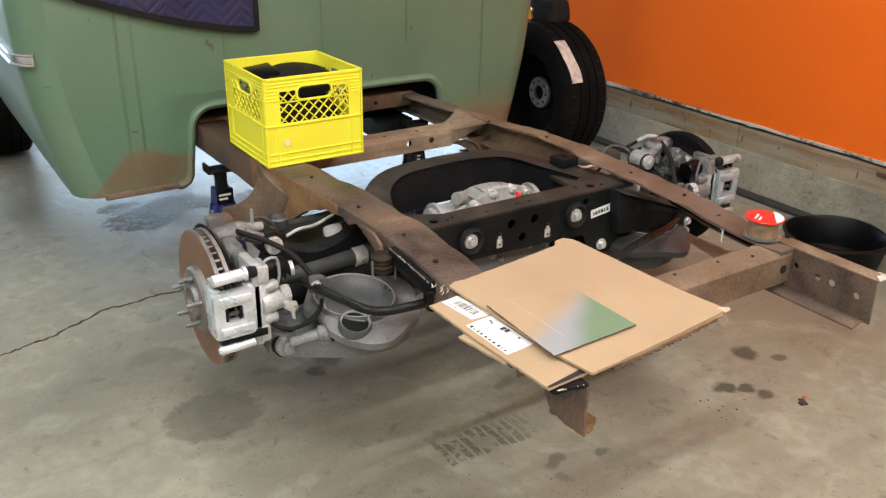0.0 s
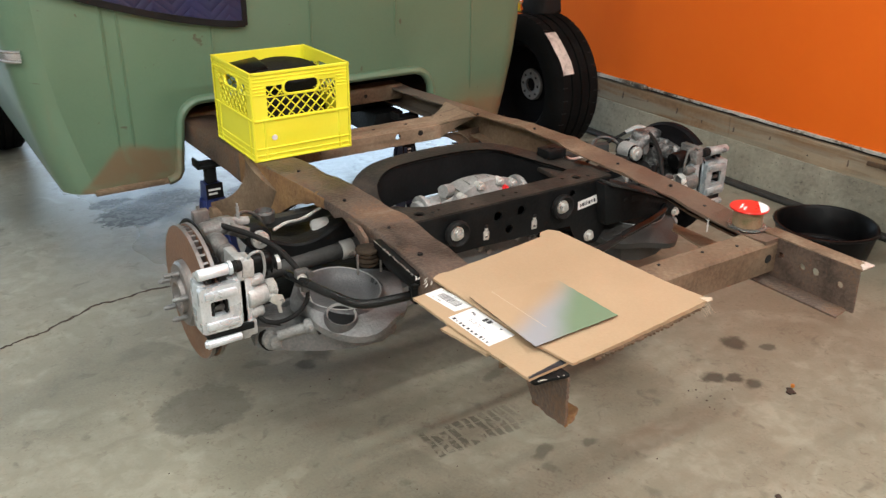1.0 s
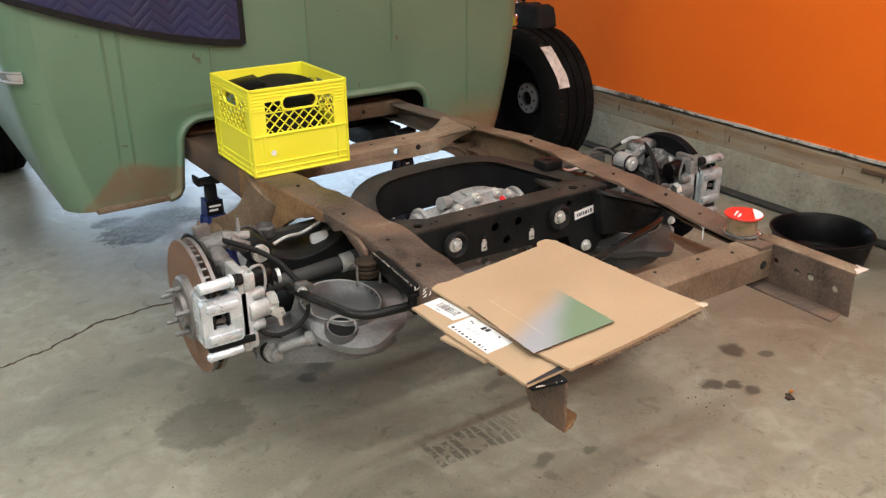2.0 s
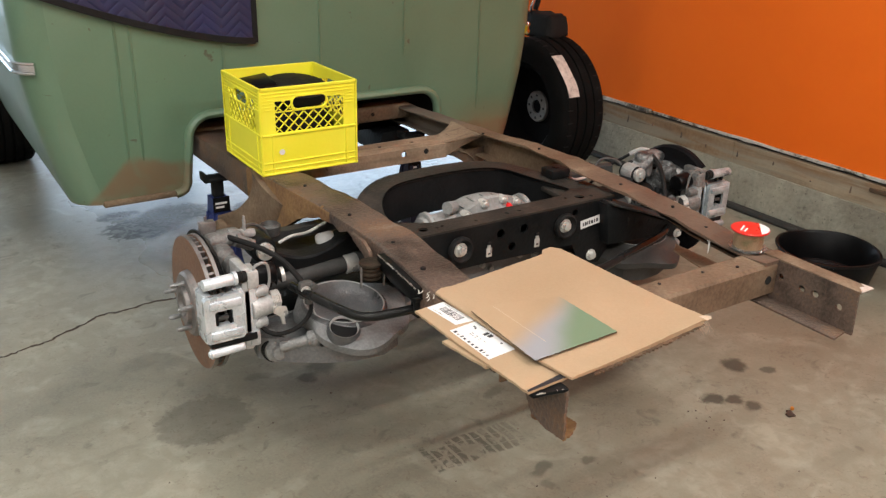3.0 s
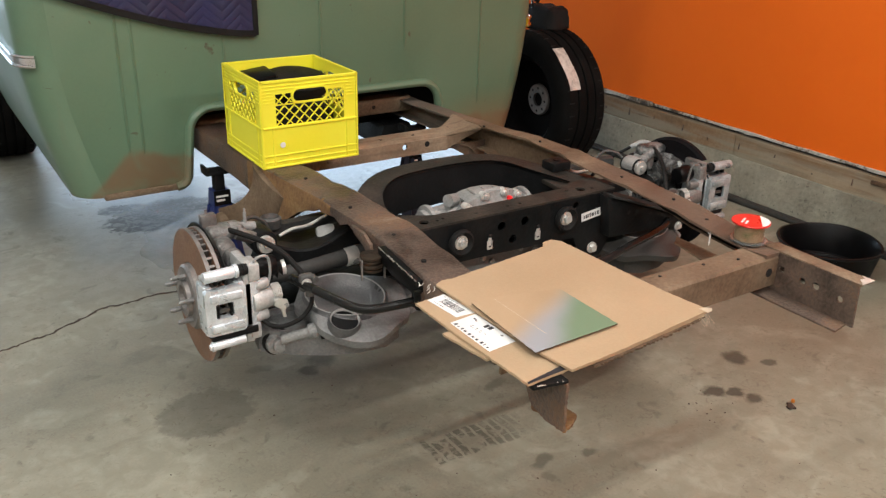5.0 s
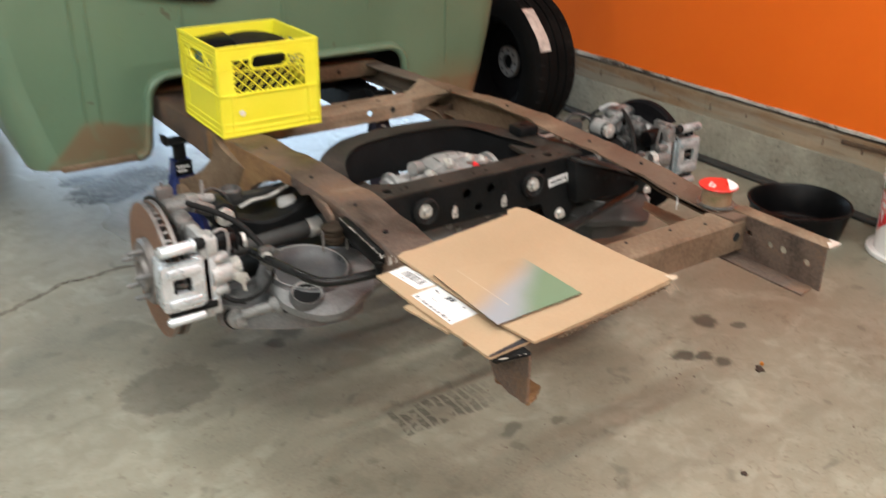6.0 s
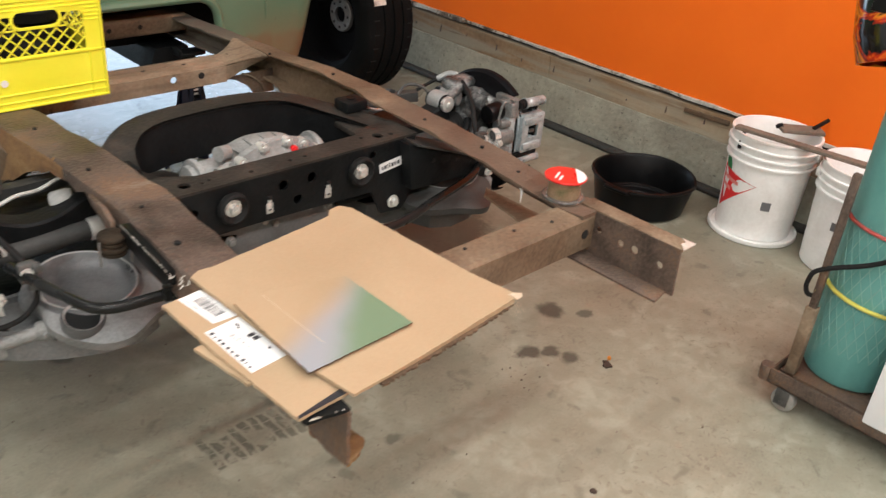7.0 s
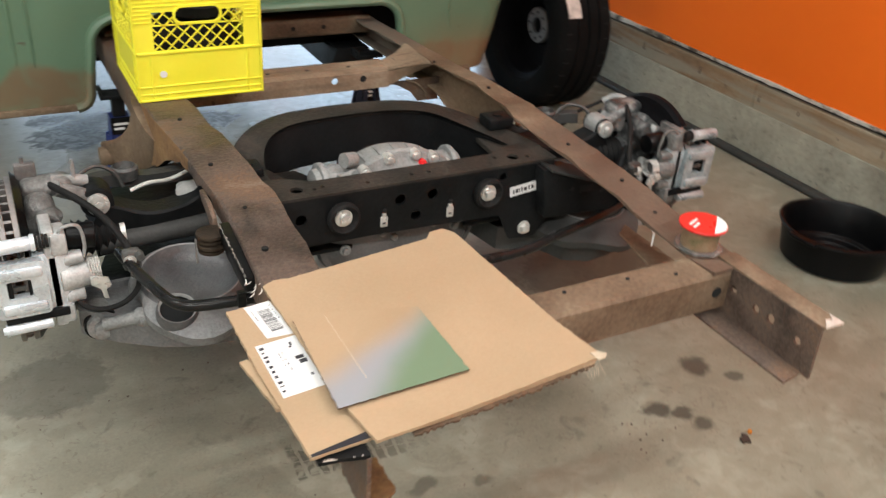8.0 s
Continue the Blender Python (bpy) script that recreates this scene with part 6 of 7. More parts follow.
def jack_stand(at, top, neck, paint, label):
    x, y, _ = at
    st = thing("jack_stand", at, label, "jack stand", "jack stands")
    for sx in (-1, 1):
        for sy in (-1, 1):
            path = [Vector((x + sx * 0.024, y + sy * 0.024, 0.33)), Vector((x + sx * 0.046, y + sy * 0.046, 0.14)), Vector((x + sx * 0.075, y + sy * 0.075, 0.0))]
            part("leg", sweep(path, [(-0.02, -0.004), (0.02, -0.004), (0.02, 0.004), (-0.02, 0.004)], up=(sx, sy, 0)), paint, st)
    part("body", sweep([Vector((x, y, 0.09)), Vector((x, y, 0.20)), Vector((x, y, neck - 0.065)), Vector((x, y, neck))], [(-0.5, -0.5), (0.5, -0.5), (0.5, 0.5), (-0.5, 0.5)], up=(0, 1, 0), scales=[0.105, 0.085, 0.064, 0.056]), paint, st, smooth=False)
    part("post", box((x - 0.018, y - 0.018, 0.25), (x + 0.018, y + 0.018, top - 0.03), 0.004), M["black_steel"], st, "dark ratchet post")
    part("saddle", joined(box((x - 0.05, y - 0.03, top - 0.03), (x + 0.05, y + 0.03, top - 0.016), 0.004), box((x - 0.05, y - 0.03, top - 0.02), (x - 0.04, y + 0.03, top), 0.003), box((x + 0.04, y - 0.03, top - 0.02), (x + 0.05, y + 0.03, top), 0.003)), M["black_steel"], st)
    lb = part("sticker", moved(box((-0.029, -0.002, -0.026), (0.029, 0, 0.026)), Matrix.Translation((x, y - 0.031, neck - 0.023)) @ Matrix.Rotation(radians(-4), 4, "X")), M["black_plastic"], st, "black sticker")
    for k in range(2):
        part("print_bar", moved(box((-0.022, -0.003, 0.002 - 0.014 * k), (0.020 - 0.012 * k, -0.001, 0.009 - 0.014 * k)), Matrix.Translation((x, y - 0.031, neck - 0.023)) @ Matrix.Rotation(radians(-4), 4, "X")), M["paper"], lb)
    return st


jack_stand((1.112, 2.79, 0), 0.473, 0.385, M["blue"], "blue steel jack stand with a dark ratchet post under the frame")
jack_stand((1.982, 2.95, 0), 0.470, 0.338, M["navy"], "navy jack stand with a black sticker by the crossmember")

# ---- the crate on the chassis ----
CS, CH = 0.325, 0.27
crate = thing("milk_crate", (1.26, 2.50, 0.587), "yellow plastic milk crate with lattice windows holding black parts", "crate")


def clip_line(u0, v0, u1, v1, rect):
    """The piece of a line inside a rectangle, or None."""
    a, b = 0.0, 1.0
    du, dv = u1 - u0, v1 - v0
    for p, q in ((-du, u0 - rect[0]), (du, rect[2] - u0), (-dv, v0 - rect[1]), (dv, rect[3] - v0)):
        if abs(p) < 1e-9:
            if q < 0:
                return None
            continue
        r = q / p
        if p < 0:
            a = max(a, r)
        else:
            b = min(b, r)
    return (u0 + a * du, v0 + a * dv, u0 + b * du, v0 + b * dv) if b - a > 1e-3 else None


def crate_wall(turn):
    """One wall: (along, out, up) from the wall's lower start corner, turned into place."""
    place = Matrix.Translation((1.2655, 2.4918, 0.5835)) @ Matrix.Diagonal((0.976, 0.965, 0.968, 1)) @ Matrix.Rotation(radians(turn), 4, "Z") @ Matrix.Translation((-CS / 2, -CS / 2, 0))
    t = 0.0035
    win = (0.051, 0.131, 0.277, 0.228)
    hand = (0.108, 0.199, 0.218, 0.238)
    hole = [(win[0], win[1]), (win[2], win[1]), (win[2], win[3]), (hand[2] + 0.006, win[3])]
    hole += [(hand[2] + 0.006, hand[1] + 0.01), (hand[2], hand[1] - 0.004), (hand[0], hand[1] - 0.004), (hand[0] - 0.006, hand[1] + 0.01), (hand[0] - 0.006, win[3]), (win[0], win[3])]
    handle = rounded(hand[0], hand[1] + 0.001, hand[2], hand[3], 0.018, 4)
    wall = part("wall", moved(holed([(0, 0), (CS, 0), (CS, CH), (0, CH)], [hole, handle], 0.004, 0.004 + t, "y"), place), M["yellow"], crate, smooth=False)
    bars = bmesh.new()
    low = (win[0], win[1], win[2], hand[1] - 0.004)
    sides = [(win[0], low[3], hand[0] - 0.006, win[3]), (hand[2] + 0.006, low[3], win[2], win[3])]
    n = 0
    for k in range(-12, 24):
        for d in (1, -1):
            u0 = win[0] + 0.0325 * k
            for rect in [low] + sides:
                c = clip_line(u0, win[1] if d > 0 else win[1] + 0.12, u0 + 0.12, win[1] + 0.12 if d > 0 else win[1], rect)
                if c:
                    q = [Vector((c[0], 0.0055, c[1])), Vector((c[2], 0.0055, c[3]))]
                    merge(bars, sweep(q, [(-0.0016, -0.002), (0.0016, -0.002), (0.0016, 0.002), (-0.0016, 0.002)], up=(0, 1, 0)))
    merge(bars, box((win[0], 0.0035, low[3] - 0.002), (win[2], 0.0075, low[3] + 0.0015)))
    part("lattice", moved(bars, place), M["yellow"], wall)
    rims = [(0.262, 0.271, 0.0), (0.1225, 0.129, 0.0), (0.036, 0.041, 0.001), (0.016, 0.021, 0.001), (0.0, 0.006, 0.0)]
    for z0, z1, y0 in rims:
        part("rim", moved(box((0.0015, y0, z0), (CS - 0.0015, 0.008, z1), 0.0012, 1), place), M["yellow"], wall)
    for z0 in (0.232, 0.222, 0.212, 0.202, 0.242, 0.252):
        for u0, u1 in ((0.0015, 0.046), (0.282, CS - 0.0015)) if z0 < 0.238 else ((0.0015, CS - 0.0015),):
            part("fine_rib", moved(box((u0, 0.0015, z0), (u1, 0.006, z0 + 0.0022)), place), M["yellow"], wall)
    for u0 in (0.0015, 0.036, 0.282, CS - 0.008):
        part("post", moved(box((u0, 0.0012, 0.006), (u0 + 0.0065, 0.008, 0.124 if 0.01 < u0 < 0.3 else 0.262), 0.001, 1), place), M["yellow"], wall)
    part("handle_rim", moved(sweep([Vector((u, 0.004, v)) for u, v in rounded(hand[0] - 0.003, hand[1] - 0.002, hand[2] + 0.003, hand[3] + 0.002, 0.02, 4) + [(hand[2] + 0.003, hand[3] - 0.018)]], [(-0.0025, -0.004), (0.0025, -0.004), (0.0025, 0.004), (-0.0025, 0.004)], up=(0, 1, 0)), place), M["yellow"], wall)
    return wall


walls = [crate_wall(a) for a in (0, 90, 180, 270)]
part("bottom", box((1.113, 2.341, 0.5865), (1.418, 2.643, 0.593)), M["yellow"], crate)
part("sticker", rod((1.172, 2.3352, 0.652), (1.172, 2.3372, 0.652), 0.009, n=8), M["paper"], walls[0], "torn white sticker")
disc = solo("rubber_disc", moved(lathe([(0.0, 0.0), (0.096, 0.0), (0.107, 0.01), (0.107, 0.035), (0.096, 0.042), (0.0, 0.042)], (0, 0, 0), (0, 0, 1), 36), Matrix.Translation((1.303, 2.532, 0.766)) @ Matrix.Rotation(radians(9), 4, "X")), M["rubber"], "flat black rubber disc in the crate", "rubber disc")
solo("rubber_disc", moved(lathe([(0.0, 0.0), (0.10, 0.0), (0.12, 0.012), (0.12, 0.1), (0.10, 0.14), (0.0, 0.16)], (0, 0, 0), (0, 0, 1), 36), Matrix.Translation((1.285, 2.50, 0.599))), M["rubber"], "black rubber bellows standing on the crate's bottom", "rubber disc")
solo("black_pad", moved(box((-0.055, -0.05, 0), (0.055, 0.05, 0.02), 0.008), Matrix.Translation((1.19, 2.575, 0.800)) @ Matrix.Rotation(radians(-6), 4, "Y") @ Matrix.Rotation(radians(8), 4, "X")), M["black_plastic"], "thin black pad leaning in the crate", "pad")

# ---- cardboard on the rear crossmember ----


def bent_sheet(pts, z, t, seed, sag=0.004):
    """A sheet of board, gently warped, with its fluted edge."""
    bm = prism(ragged(pts, seed=seed), z, z + t, "z")
    bmesh.ops.triangulate(bm, faces=[f for f in bm.faces if len(f.verts) > 4])
    for v in bm.verts:
        v.co.z += sag * math.sin(v.co.x * 9 + seed) * math.sin(v.co.y * 8 + seed * 2) * 0.5
    return bm


cards = thing("cardboard_sheet", (1.3, 1.2, 0.56), "flattened brown cardboard box with white shipping labels on the frame", "cardboard")
lower = part("lower_sheet", bent_sheet([(1.063, 1.385), (1.064, 1.225), (1.074, 1.011), (1.20, 1.018), (1.45, 1.03), (1.45, 1.40)], 0.566, 0.005, 1, 0.0), M["cardboard"], cards, smooth=False)
part("black_print", prism([(1.0745, 1.0115), (1.20, 1.0185), (1.20, 1.042), (1.16, 1.030), (1.076, 1.017)], 0.5711, 0.5716, "z"), M["ink"], lower, "dark printed strip")
part("folded_flap", bent_sheet([(1.048, 1.255), (1.066, 1.128), (1.10, 1.13), (1.09, 1.256)], 0.560, 0.005, 4, 0.0), M["cardboard"], cards, smooth=False)
upper = part("upper_sheet", bent_sheet([(1.137, 1.422), (1.16, 1.436), (1.185, 1.432), (1.40, 1.462), (1.475, 1.474), (1.49, 1.494), (1.52, 1.499), (1.536, 1.476), (1.552, 1.15), (1.567, 1.036), (1.30, 1.008), (1.163, 0.998), (1.152, 1.07)], 0.5755, 0.005, 2, 0.003), M["cardboard"], cards, smooth=False)
part("middle_sheet", bent_sheet([(1.15, 1.40), (1.52, 1.45), (1.552, 1.034), (1.30, 1.010), (1.175, 1.004)], 0.5705, 0.0045, 5, 0.0), M["cardboard"], cards, smooth=False)
part("torn_corner", bent_sheet([(1.552, 1.050), (1.565, 1.048), (1.576, 1.038), (1.567, 1.029), (1.553, 1.028)], 0.5805, 0.0012, 7, 0.0), M["torn_board"], upper, "torn pale paper corner", smooth=False)


strand = random.Random(61)
for k in range(6):
    q = Vector((1.555 - 0.035 * strand.random(), 1.030, 0.578))
    line = [q + Vector((0.004 * f * f * strand.uniform(-1, 1), -0.022 * f * strand.uniform(0.6, 1.2), -0.014 * f * f)) for f in (0.0, 0.3, 0.6, 1.0)]
    part("paper_fibre", sweep(line, circle(0.00035, 4)), M["torn_board"], upper, "fine torn paper fibre")


def label_on(parent, corners, z, rows, seed):
    lb = part("shipping_label", prism(corners, z, z + 0.0006, "z"), M["paper"], parent, "white paper shipping label")
    rnd = random.Random(seed)
    o, a, b = Vector(corners[0]), Vector(corners[1]) - Vector(corners[0]), Vector(corners[3]) - Vector(corners[0])
    for u0, v0, u1, v1, bars in rows:
        u = u0
        while u < u1 - 1e-6:
            w = (u1 - u0) if bars == 0 else min(rnd.uniform(0.2, 1.0) * bars, u1 - u)
            hh = v1 if bars == 0 or bars < 0.05 else v0 + (v1 - v0) * rnd.uniform(0.55, 1.0)
            q = [o + a * u + b * v0, o + a * (u + w) + b * v0, o + a * (u + w) + b * hh, o + a * u + b * hh]
            part("print_bar", prism([(p.x, p.y) for p in q], z + 0.0006, z + 0.0010, "z"), M["ink_grey"] if 0 < bars < 0.05 else M["ink"], lb)
            u += w + (1 if bars == 0 else rnd.uniform(0.4, 1.4) * bars)
    return lb


label_on(lower, [(1.092, 1.384), (1.102, 1.288), (1.148, 1.286), (1.137, 1.390)], 0.5712, [(0.22, 0.32, 0.88, 0.78, 0.018), (0.15, 0.12, 0.5, 0.17, 0.05), (0.1, 0.86, 0.6, 0.9, 0.04)], 5)
label_on(lower, [(1.078, 1.274), (1.080, 1.140), (1.147, 1.147), (1.146, 1.281)], 0.5712, [(0.06, 0.05, 0.92, 0.17, 0.055), (0.10, 0.74, 0.16, 0.80, 0.0), (0.17, 0.70, 0.20, 0.76, 0.0), (0.38, 0.70, 0.44, 0.90, 0.0), (0.46, 0.74, 0.53, 0.92, 0.0), (0.74, 0.82, 0.78, 0.88, 0.0), (0.25, 0.48, 0.6, 0.505, 0.055), (0.25, 0.40, 0.5, 0.42, 0.05)], 6)
ptc = thing("paint_test_card", (1.2445, 1.1865, 0.584), "test card sprayed green fading to silver on the cardboard", "test card")
CARD = [(1.137, 1.073), (1.35, 1.08), (1.352, 1.262), (1.21, 1.30), (1.148, 1.30)]
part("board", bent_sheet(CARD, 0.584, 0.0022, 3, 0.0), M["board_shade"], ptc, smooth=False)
part("sprayed_face", bent_sheet(CARD, 0.5862, 0.0006, 3, 0.0), M["spray_card"], ptc, "sprayed green and silver face", smooth=False)
# Torn edge kept dark to stand in for the shaded gap between layers.
part("torn_edge", prism(ragged([(1.22, 0.9985), (1.40, 1.0135), (1.552, 1.032), (1.54, 1.06), (1.22, 1.03)], 0.004, 0.0035, 9), 0.5662, 0.5702, "z"), M["board_shade"], cards, "dark torn board edge with the gap's shade in its colour", smooth=False)
part("crease", box((1.1993, 1.12, 0.5866), (1.2003, 1.295, 0.5869)), M["torn_board"], ptc)

# ---- small things on the chassis ----
SPX, SPY, SPZ, SPR, SPH = 1.987, 1.280, 0.5640, 0.047, 0.052
sp = thing("spool", (SPX, SPY, SPZ), "clear plastic spool of wire with a red and white label", "spool")
part("lower_flange", lathe([(0.0, 0.0), (SPR, 0.0), (SPR + 0.001, 0.002), (SPR, 0.004), (0.0, 0.004)], (SPX, SPY, SPZ), (0, 0, 1), 40), M["clear_plastic"], sp, "clear plastic flange")
part("wound_wire", lathe([(0.015, 0.004), (0.036, 0.004), (0.037, 0.012), (0.036, SPH - 0.008), (0.015, SPH - 0.008)], (SPX, SPY, SPZ), (0, 0, 1), 32, closed=True), M["wire_wound"], sp, "olive and brown wound wire")
top_l = part("upper_flange", lathe([(0.0, SPH - 0.005), (SPR, SPH - 0.005), (SPR + 0.001, SPH - 0.002), (SPR, SPH), (0.0, SPH)], (SPX, SPY, SPZ), (0, 0, 1), 40), M["red_label"], sp, "red paper label")
sec_pts = [(SPX + (SPR - 0.001) * math.cos(radians(a)), SPY + (SPR - 0.001) * math.sin(radians(a))) for a in range(-105, 21, 9)]
part("white_patch", prism(sec_pts, SPZ + SPH + 0.0002, SPZ + SPH + 0.0008, "z"), M["paper"], top_l, "white part of the label")
for k in range(2):
    part("print_bar", moved(box((-0.020, -0.003, 0), (0.016 - 0.01 * k, 0.002, 0.0006)), Matrix.Translation((SPX - 0.015, SPY + 0.012 - 0.012 * k, SPZ + SPH + 0.0002)) @ Matrix.Rotation(radians(25), 4, "Z")), M["paper"], top_l)
solo("plastic_tie", joined(rod((1.953, 1.372, 0.556), (1.951, 1.370, 0.522), 0.0028, 0.0014, n=6), box((1.948, 1.367, 0.554), (1.958, 1.377, 0.5625), 0.001)), M["paper"], "short white plastic tie hanging from the rail edge", "plastic tie")

# ---- on the floor by the wall ----
pan = thing("drain_pan", (3.18, 1.787, 0), "round black plastic oil drain pan on the concrete floor", "drain pan")
PX, PY = 3.18, 1.787
bm = lathe([(0.0, 0.004), (0.158, 0.004), (0.166, 0.010), (0.186, 0.115), (0.193, 0.118), (0.196, 0.124), (0.194, 0.130), (0.186, 0.130), (0.180, 0.122), (0.161, 0.016), (0.154, 0.011), (0.0, 0.010)], (PX, PY, 0), (0, 0, 1), 56)
for v in bm.verts:
    a = math.atan2(v.co.y - PY, v.co.x - PX)
    if v.co.z > 0.1:
        v.co.z += 0.003 * math.sin(3 * a + 1) - 0.010 * math.exp(-((a + 1.1) / 0.16) ** 2)
part("basin", bm, M["black_plastic"], pan)
part("handle_lip", moved(box((-0.05, 0.18, 0.112), (0.05, 0.206, 0.126), 0.006, 3), Matrix.Translation((PX, PY, 0)) @ Matrix.Rotation(radians(95), 4, "Z")), M["black_plastic"], pan)
part("ring_rib", lathe([(0.085, 0.0095), (0.09, 0.015), (0.095, 0.0095)], (PX, PY, 0), (0, 0, 1), 40), M["black_plastic"], pan)
part("ring_rib", lathe([(0.135, 0.0095), (0.139, 0.014), (0.143, 0.0095)], (PX, PY, 0), (0, 0, 1), 40), M["black_plastic"], pan)


def bucket(at, label, mark, turn, base):
    x, y, _ = at
    b = thing("bucket", at, label, "bucket", "white pails by the wall")
    z0 = 0.012 if base else 0.0
    body = [(0.0, 0.0), (0.128, 0.0), (0.132, 0.004), (0.143, 0.27), (0.152, 0.272), (0.152, 0.278), (0.1435, 0.281), (0.1445, 0.298), (0.153, 0.30), (0.153, 0.306), (0.1455, 0.309), (0.147, 0.327), (0.155, 0.329), (0.155, 0.335), (0.148, 0.338), (0.150, 0.360), (0.154, 0.364), (0.154, 0.370), (0.146, 0.370), (0.142, 0.362), (0.126, 0.010), (0.0, 0.010)]
    shell = part("pail", lathe([(r, h + z0) for r, h in body], (x, y, 0), (0, 0, 1), 56), M["white_plastic"], b)
    if base:
        part("lid_under", lathe([(0.0, 0.0), (0.155, 0.0), (0.158, 0.004), (0.158, 0.016), (0.154, 0.020), (0.148, 0.018), (0.146, 0.0115), (0.0, 0.0115)], (x, y, 0), (0, 0, 1), 56), M["white_plastic"], b, "white lid under the pail")

    def patch(name, pts, material, lbl="", out=0.0012):
        """A printed patch lying on the round wall: (degrees, height) points."""
        bm2 = bmesh.new()
        vs = []
        for a, h in pts:
            r = 0.132 + (0.143 - 0.132) * (h - 0.004) / 0.266 + out
            vs.append(bm2.verts.new((x + r * math.cos(radians(turn + a)), y + r * math.sin(radians(turn + a)), h + z0)))
        c = sum((v.co for v in vs), Vector()) / len(vs)
        d = Vector((c.x - x, c.y - y, 0)).normalized()
        rr = 0.132 + 0.011 * (c.z - z0) / 0.27 + out + 0.0008
        mid_v = bm2.verts.new((x + d.x * rr, y + d.y * rr, c.z))
        for k in range(len(vs)):
            bm2.faces.new((vs[k], vs[(k + 1) % len(vs)], mid_v))
        return part(name, bm2, material, shell, lbl)

    def dense(pts, n=6):
        out = []
        for k, p in enumerate(pts):
            q = pts[(k + 1) % len(pts)]
            out += [(p[0] + (q[0] - p[0]) * i / n, p[1] + (q[1] - p[1]) * i / n) for i in range(n)]
        return out

    if mark:
        patch("red_triangle", dense([(-42, 0.236), (25, 0.203), (-36, 0.074)], 8), M["red"], "red triangle print")
        patch("green_leaf", dense([(-38, 0.262), (-28, 0.272), (-22, 0.250), (-20, 0.228), (-33, 0.228), (-38, 0.242)], 3), M["green_print"], "green leaf print", 0.0016)
        for k, (a0, a1, h0) in enumerate(((-35, -2, 0.196), (-35, -14, 0.166))):
            patch("print_bar", dense([(a0, h0 + 0.010), (a1, h0), (a1, h0 - 0.013), (a0, h0 - 0.003)], 4), M["pink_print"], "", 0.0022)
    patch("black_square", dense([(38, 0.122), (51, 0.122), (51, 0.155), (38, 0.155)] if mark else [(-16, 0.165), (-5, 0.165), (-5, 0.195), (-16, 0.195)], 3), M["ink_grey"], "small printed square", 0.0016)
    for a in (110, 290):
        p = Vector((x + 0.152 * math.cos(radians(turn + a)), y + 0.152 * math.sin(radians(turn + a)), 0.318 + z0))
        d = Vector((math.cos(radians(turn + a)), math.sin(radians(turn + a)), 0))
        part("handle_ear", rod(p - d * 0.01, p + d * 0.008, 0.016, n=16, bevel=0.003), M["white_plastic"], b)
    return b


bucket((3.372, 1.418, 0), "white plastic pail with a red triangle and green leaf print", True, 170, True)
bucket((3.386, 1.088, 0), "white plastic pail with a small printed square", False, 188, False)
pb = thing("wood_strip", (3.33, 1.28, 0.385), "weathered grey-brown strip laid across the two pails", "wood strip")
part("board", moved(box((-0.018, -0.29, 0.0), (0.018, 0.24, 0.012), 0.002), Matrix.Translation((3.29, 1.28, 0.3825)) @ Matrix.Rotation(radians(7), 4, "Z")), M["grey_wood"], pb)
cl = thing("bar_clamp", (3.43, 1.37, 0.385), "dark steel clamp lying on the pail rims", "clamp")
part("jaw_plate", moved(box((-0.075, -0.034, 0), (0.075, 0.034, 0.014), 0.004), Matrix.Translation((3.43, 1.365, 0.384)) @ Matrix.Rotation(radians(-45), 4, "Z")), M["grey_wood"], cl)
part("bar", rod((3.385, 1.415, 0.404), (3.372, 1.43, 0.392), 0.007, n=10), M["black_steel"], cl)
part("screw", rod((3.455, 1.335, 0.40), (3.515, 1.315, 0.425), 0.007, n=10), M["black_steel"], cl)
part("hook", tube([(3.275, 1.485, 0.387), (3.262, 1.487, 0.372), (3.228, 1.475, 0.33)], 0.007, 8, 4), M["black_steel"], cl)

# ---- gas cylinder on its cart ----
CYX, CYY = 2.635, 0.755
cart = thing("welding_cart", (2.62, 0.5, 0), "rusty angle iron welding cart on small castors", "cart")
part("deck", box((2.49, 0.02, 0.083), (2.80, 0.87, 0.094), 0.002), M["rust"], cart)
part("front_angle", joined(box((2.455, 0.02, 0.062), (2.495, 0.905, 0.068), 0.002), box((2.455, 0.02, 0.062), (2.461, 0.905, 0.106), 0.002)), M["rust"], cart)
part("end_angle", joined(box((2.455, 0.875, 0.062), (2.84, 0.881, 0.106), 0.002), box((2.455, 0.84, 0.062), (2.84, 0.88, 0.068), 0.002)), M["rust"], cart)
part("corner_round", rod((2.468, 0.893, 0.062), (2.468, 0.893, 0.106), 0.018, n=18, bevel=0.003), M["rust"], cart)
part("post", joined(box((2.478, 0.828, 0.10), (2.506, 0.856, 0.30), 0.003)), M["rust_tan"], cart, "brown square socket")
part("post", joined(box((2.483, 0.833, 0.28), (2.501, 0.851, 0.66), 0.003)), M["rust"], cart, "dark rusty upright")
part("back_plate", box((2.80, 0.02, 0.10), (2.806, 0.87, 0.7), 0.002), M["rust"], cart)
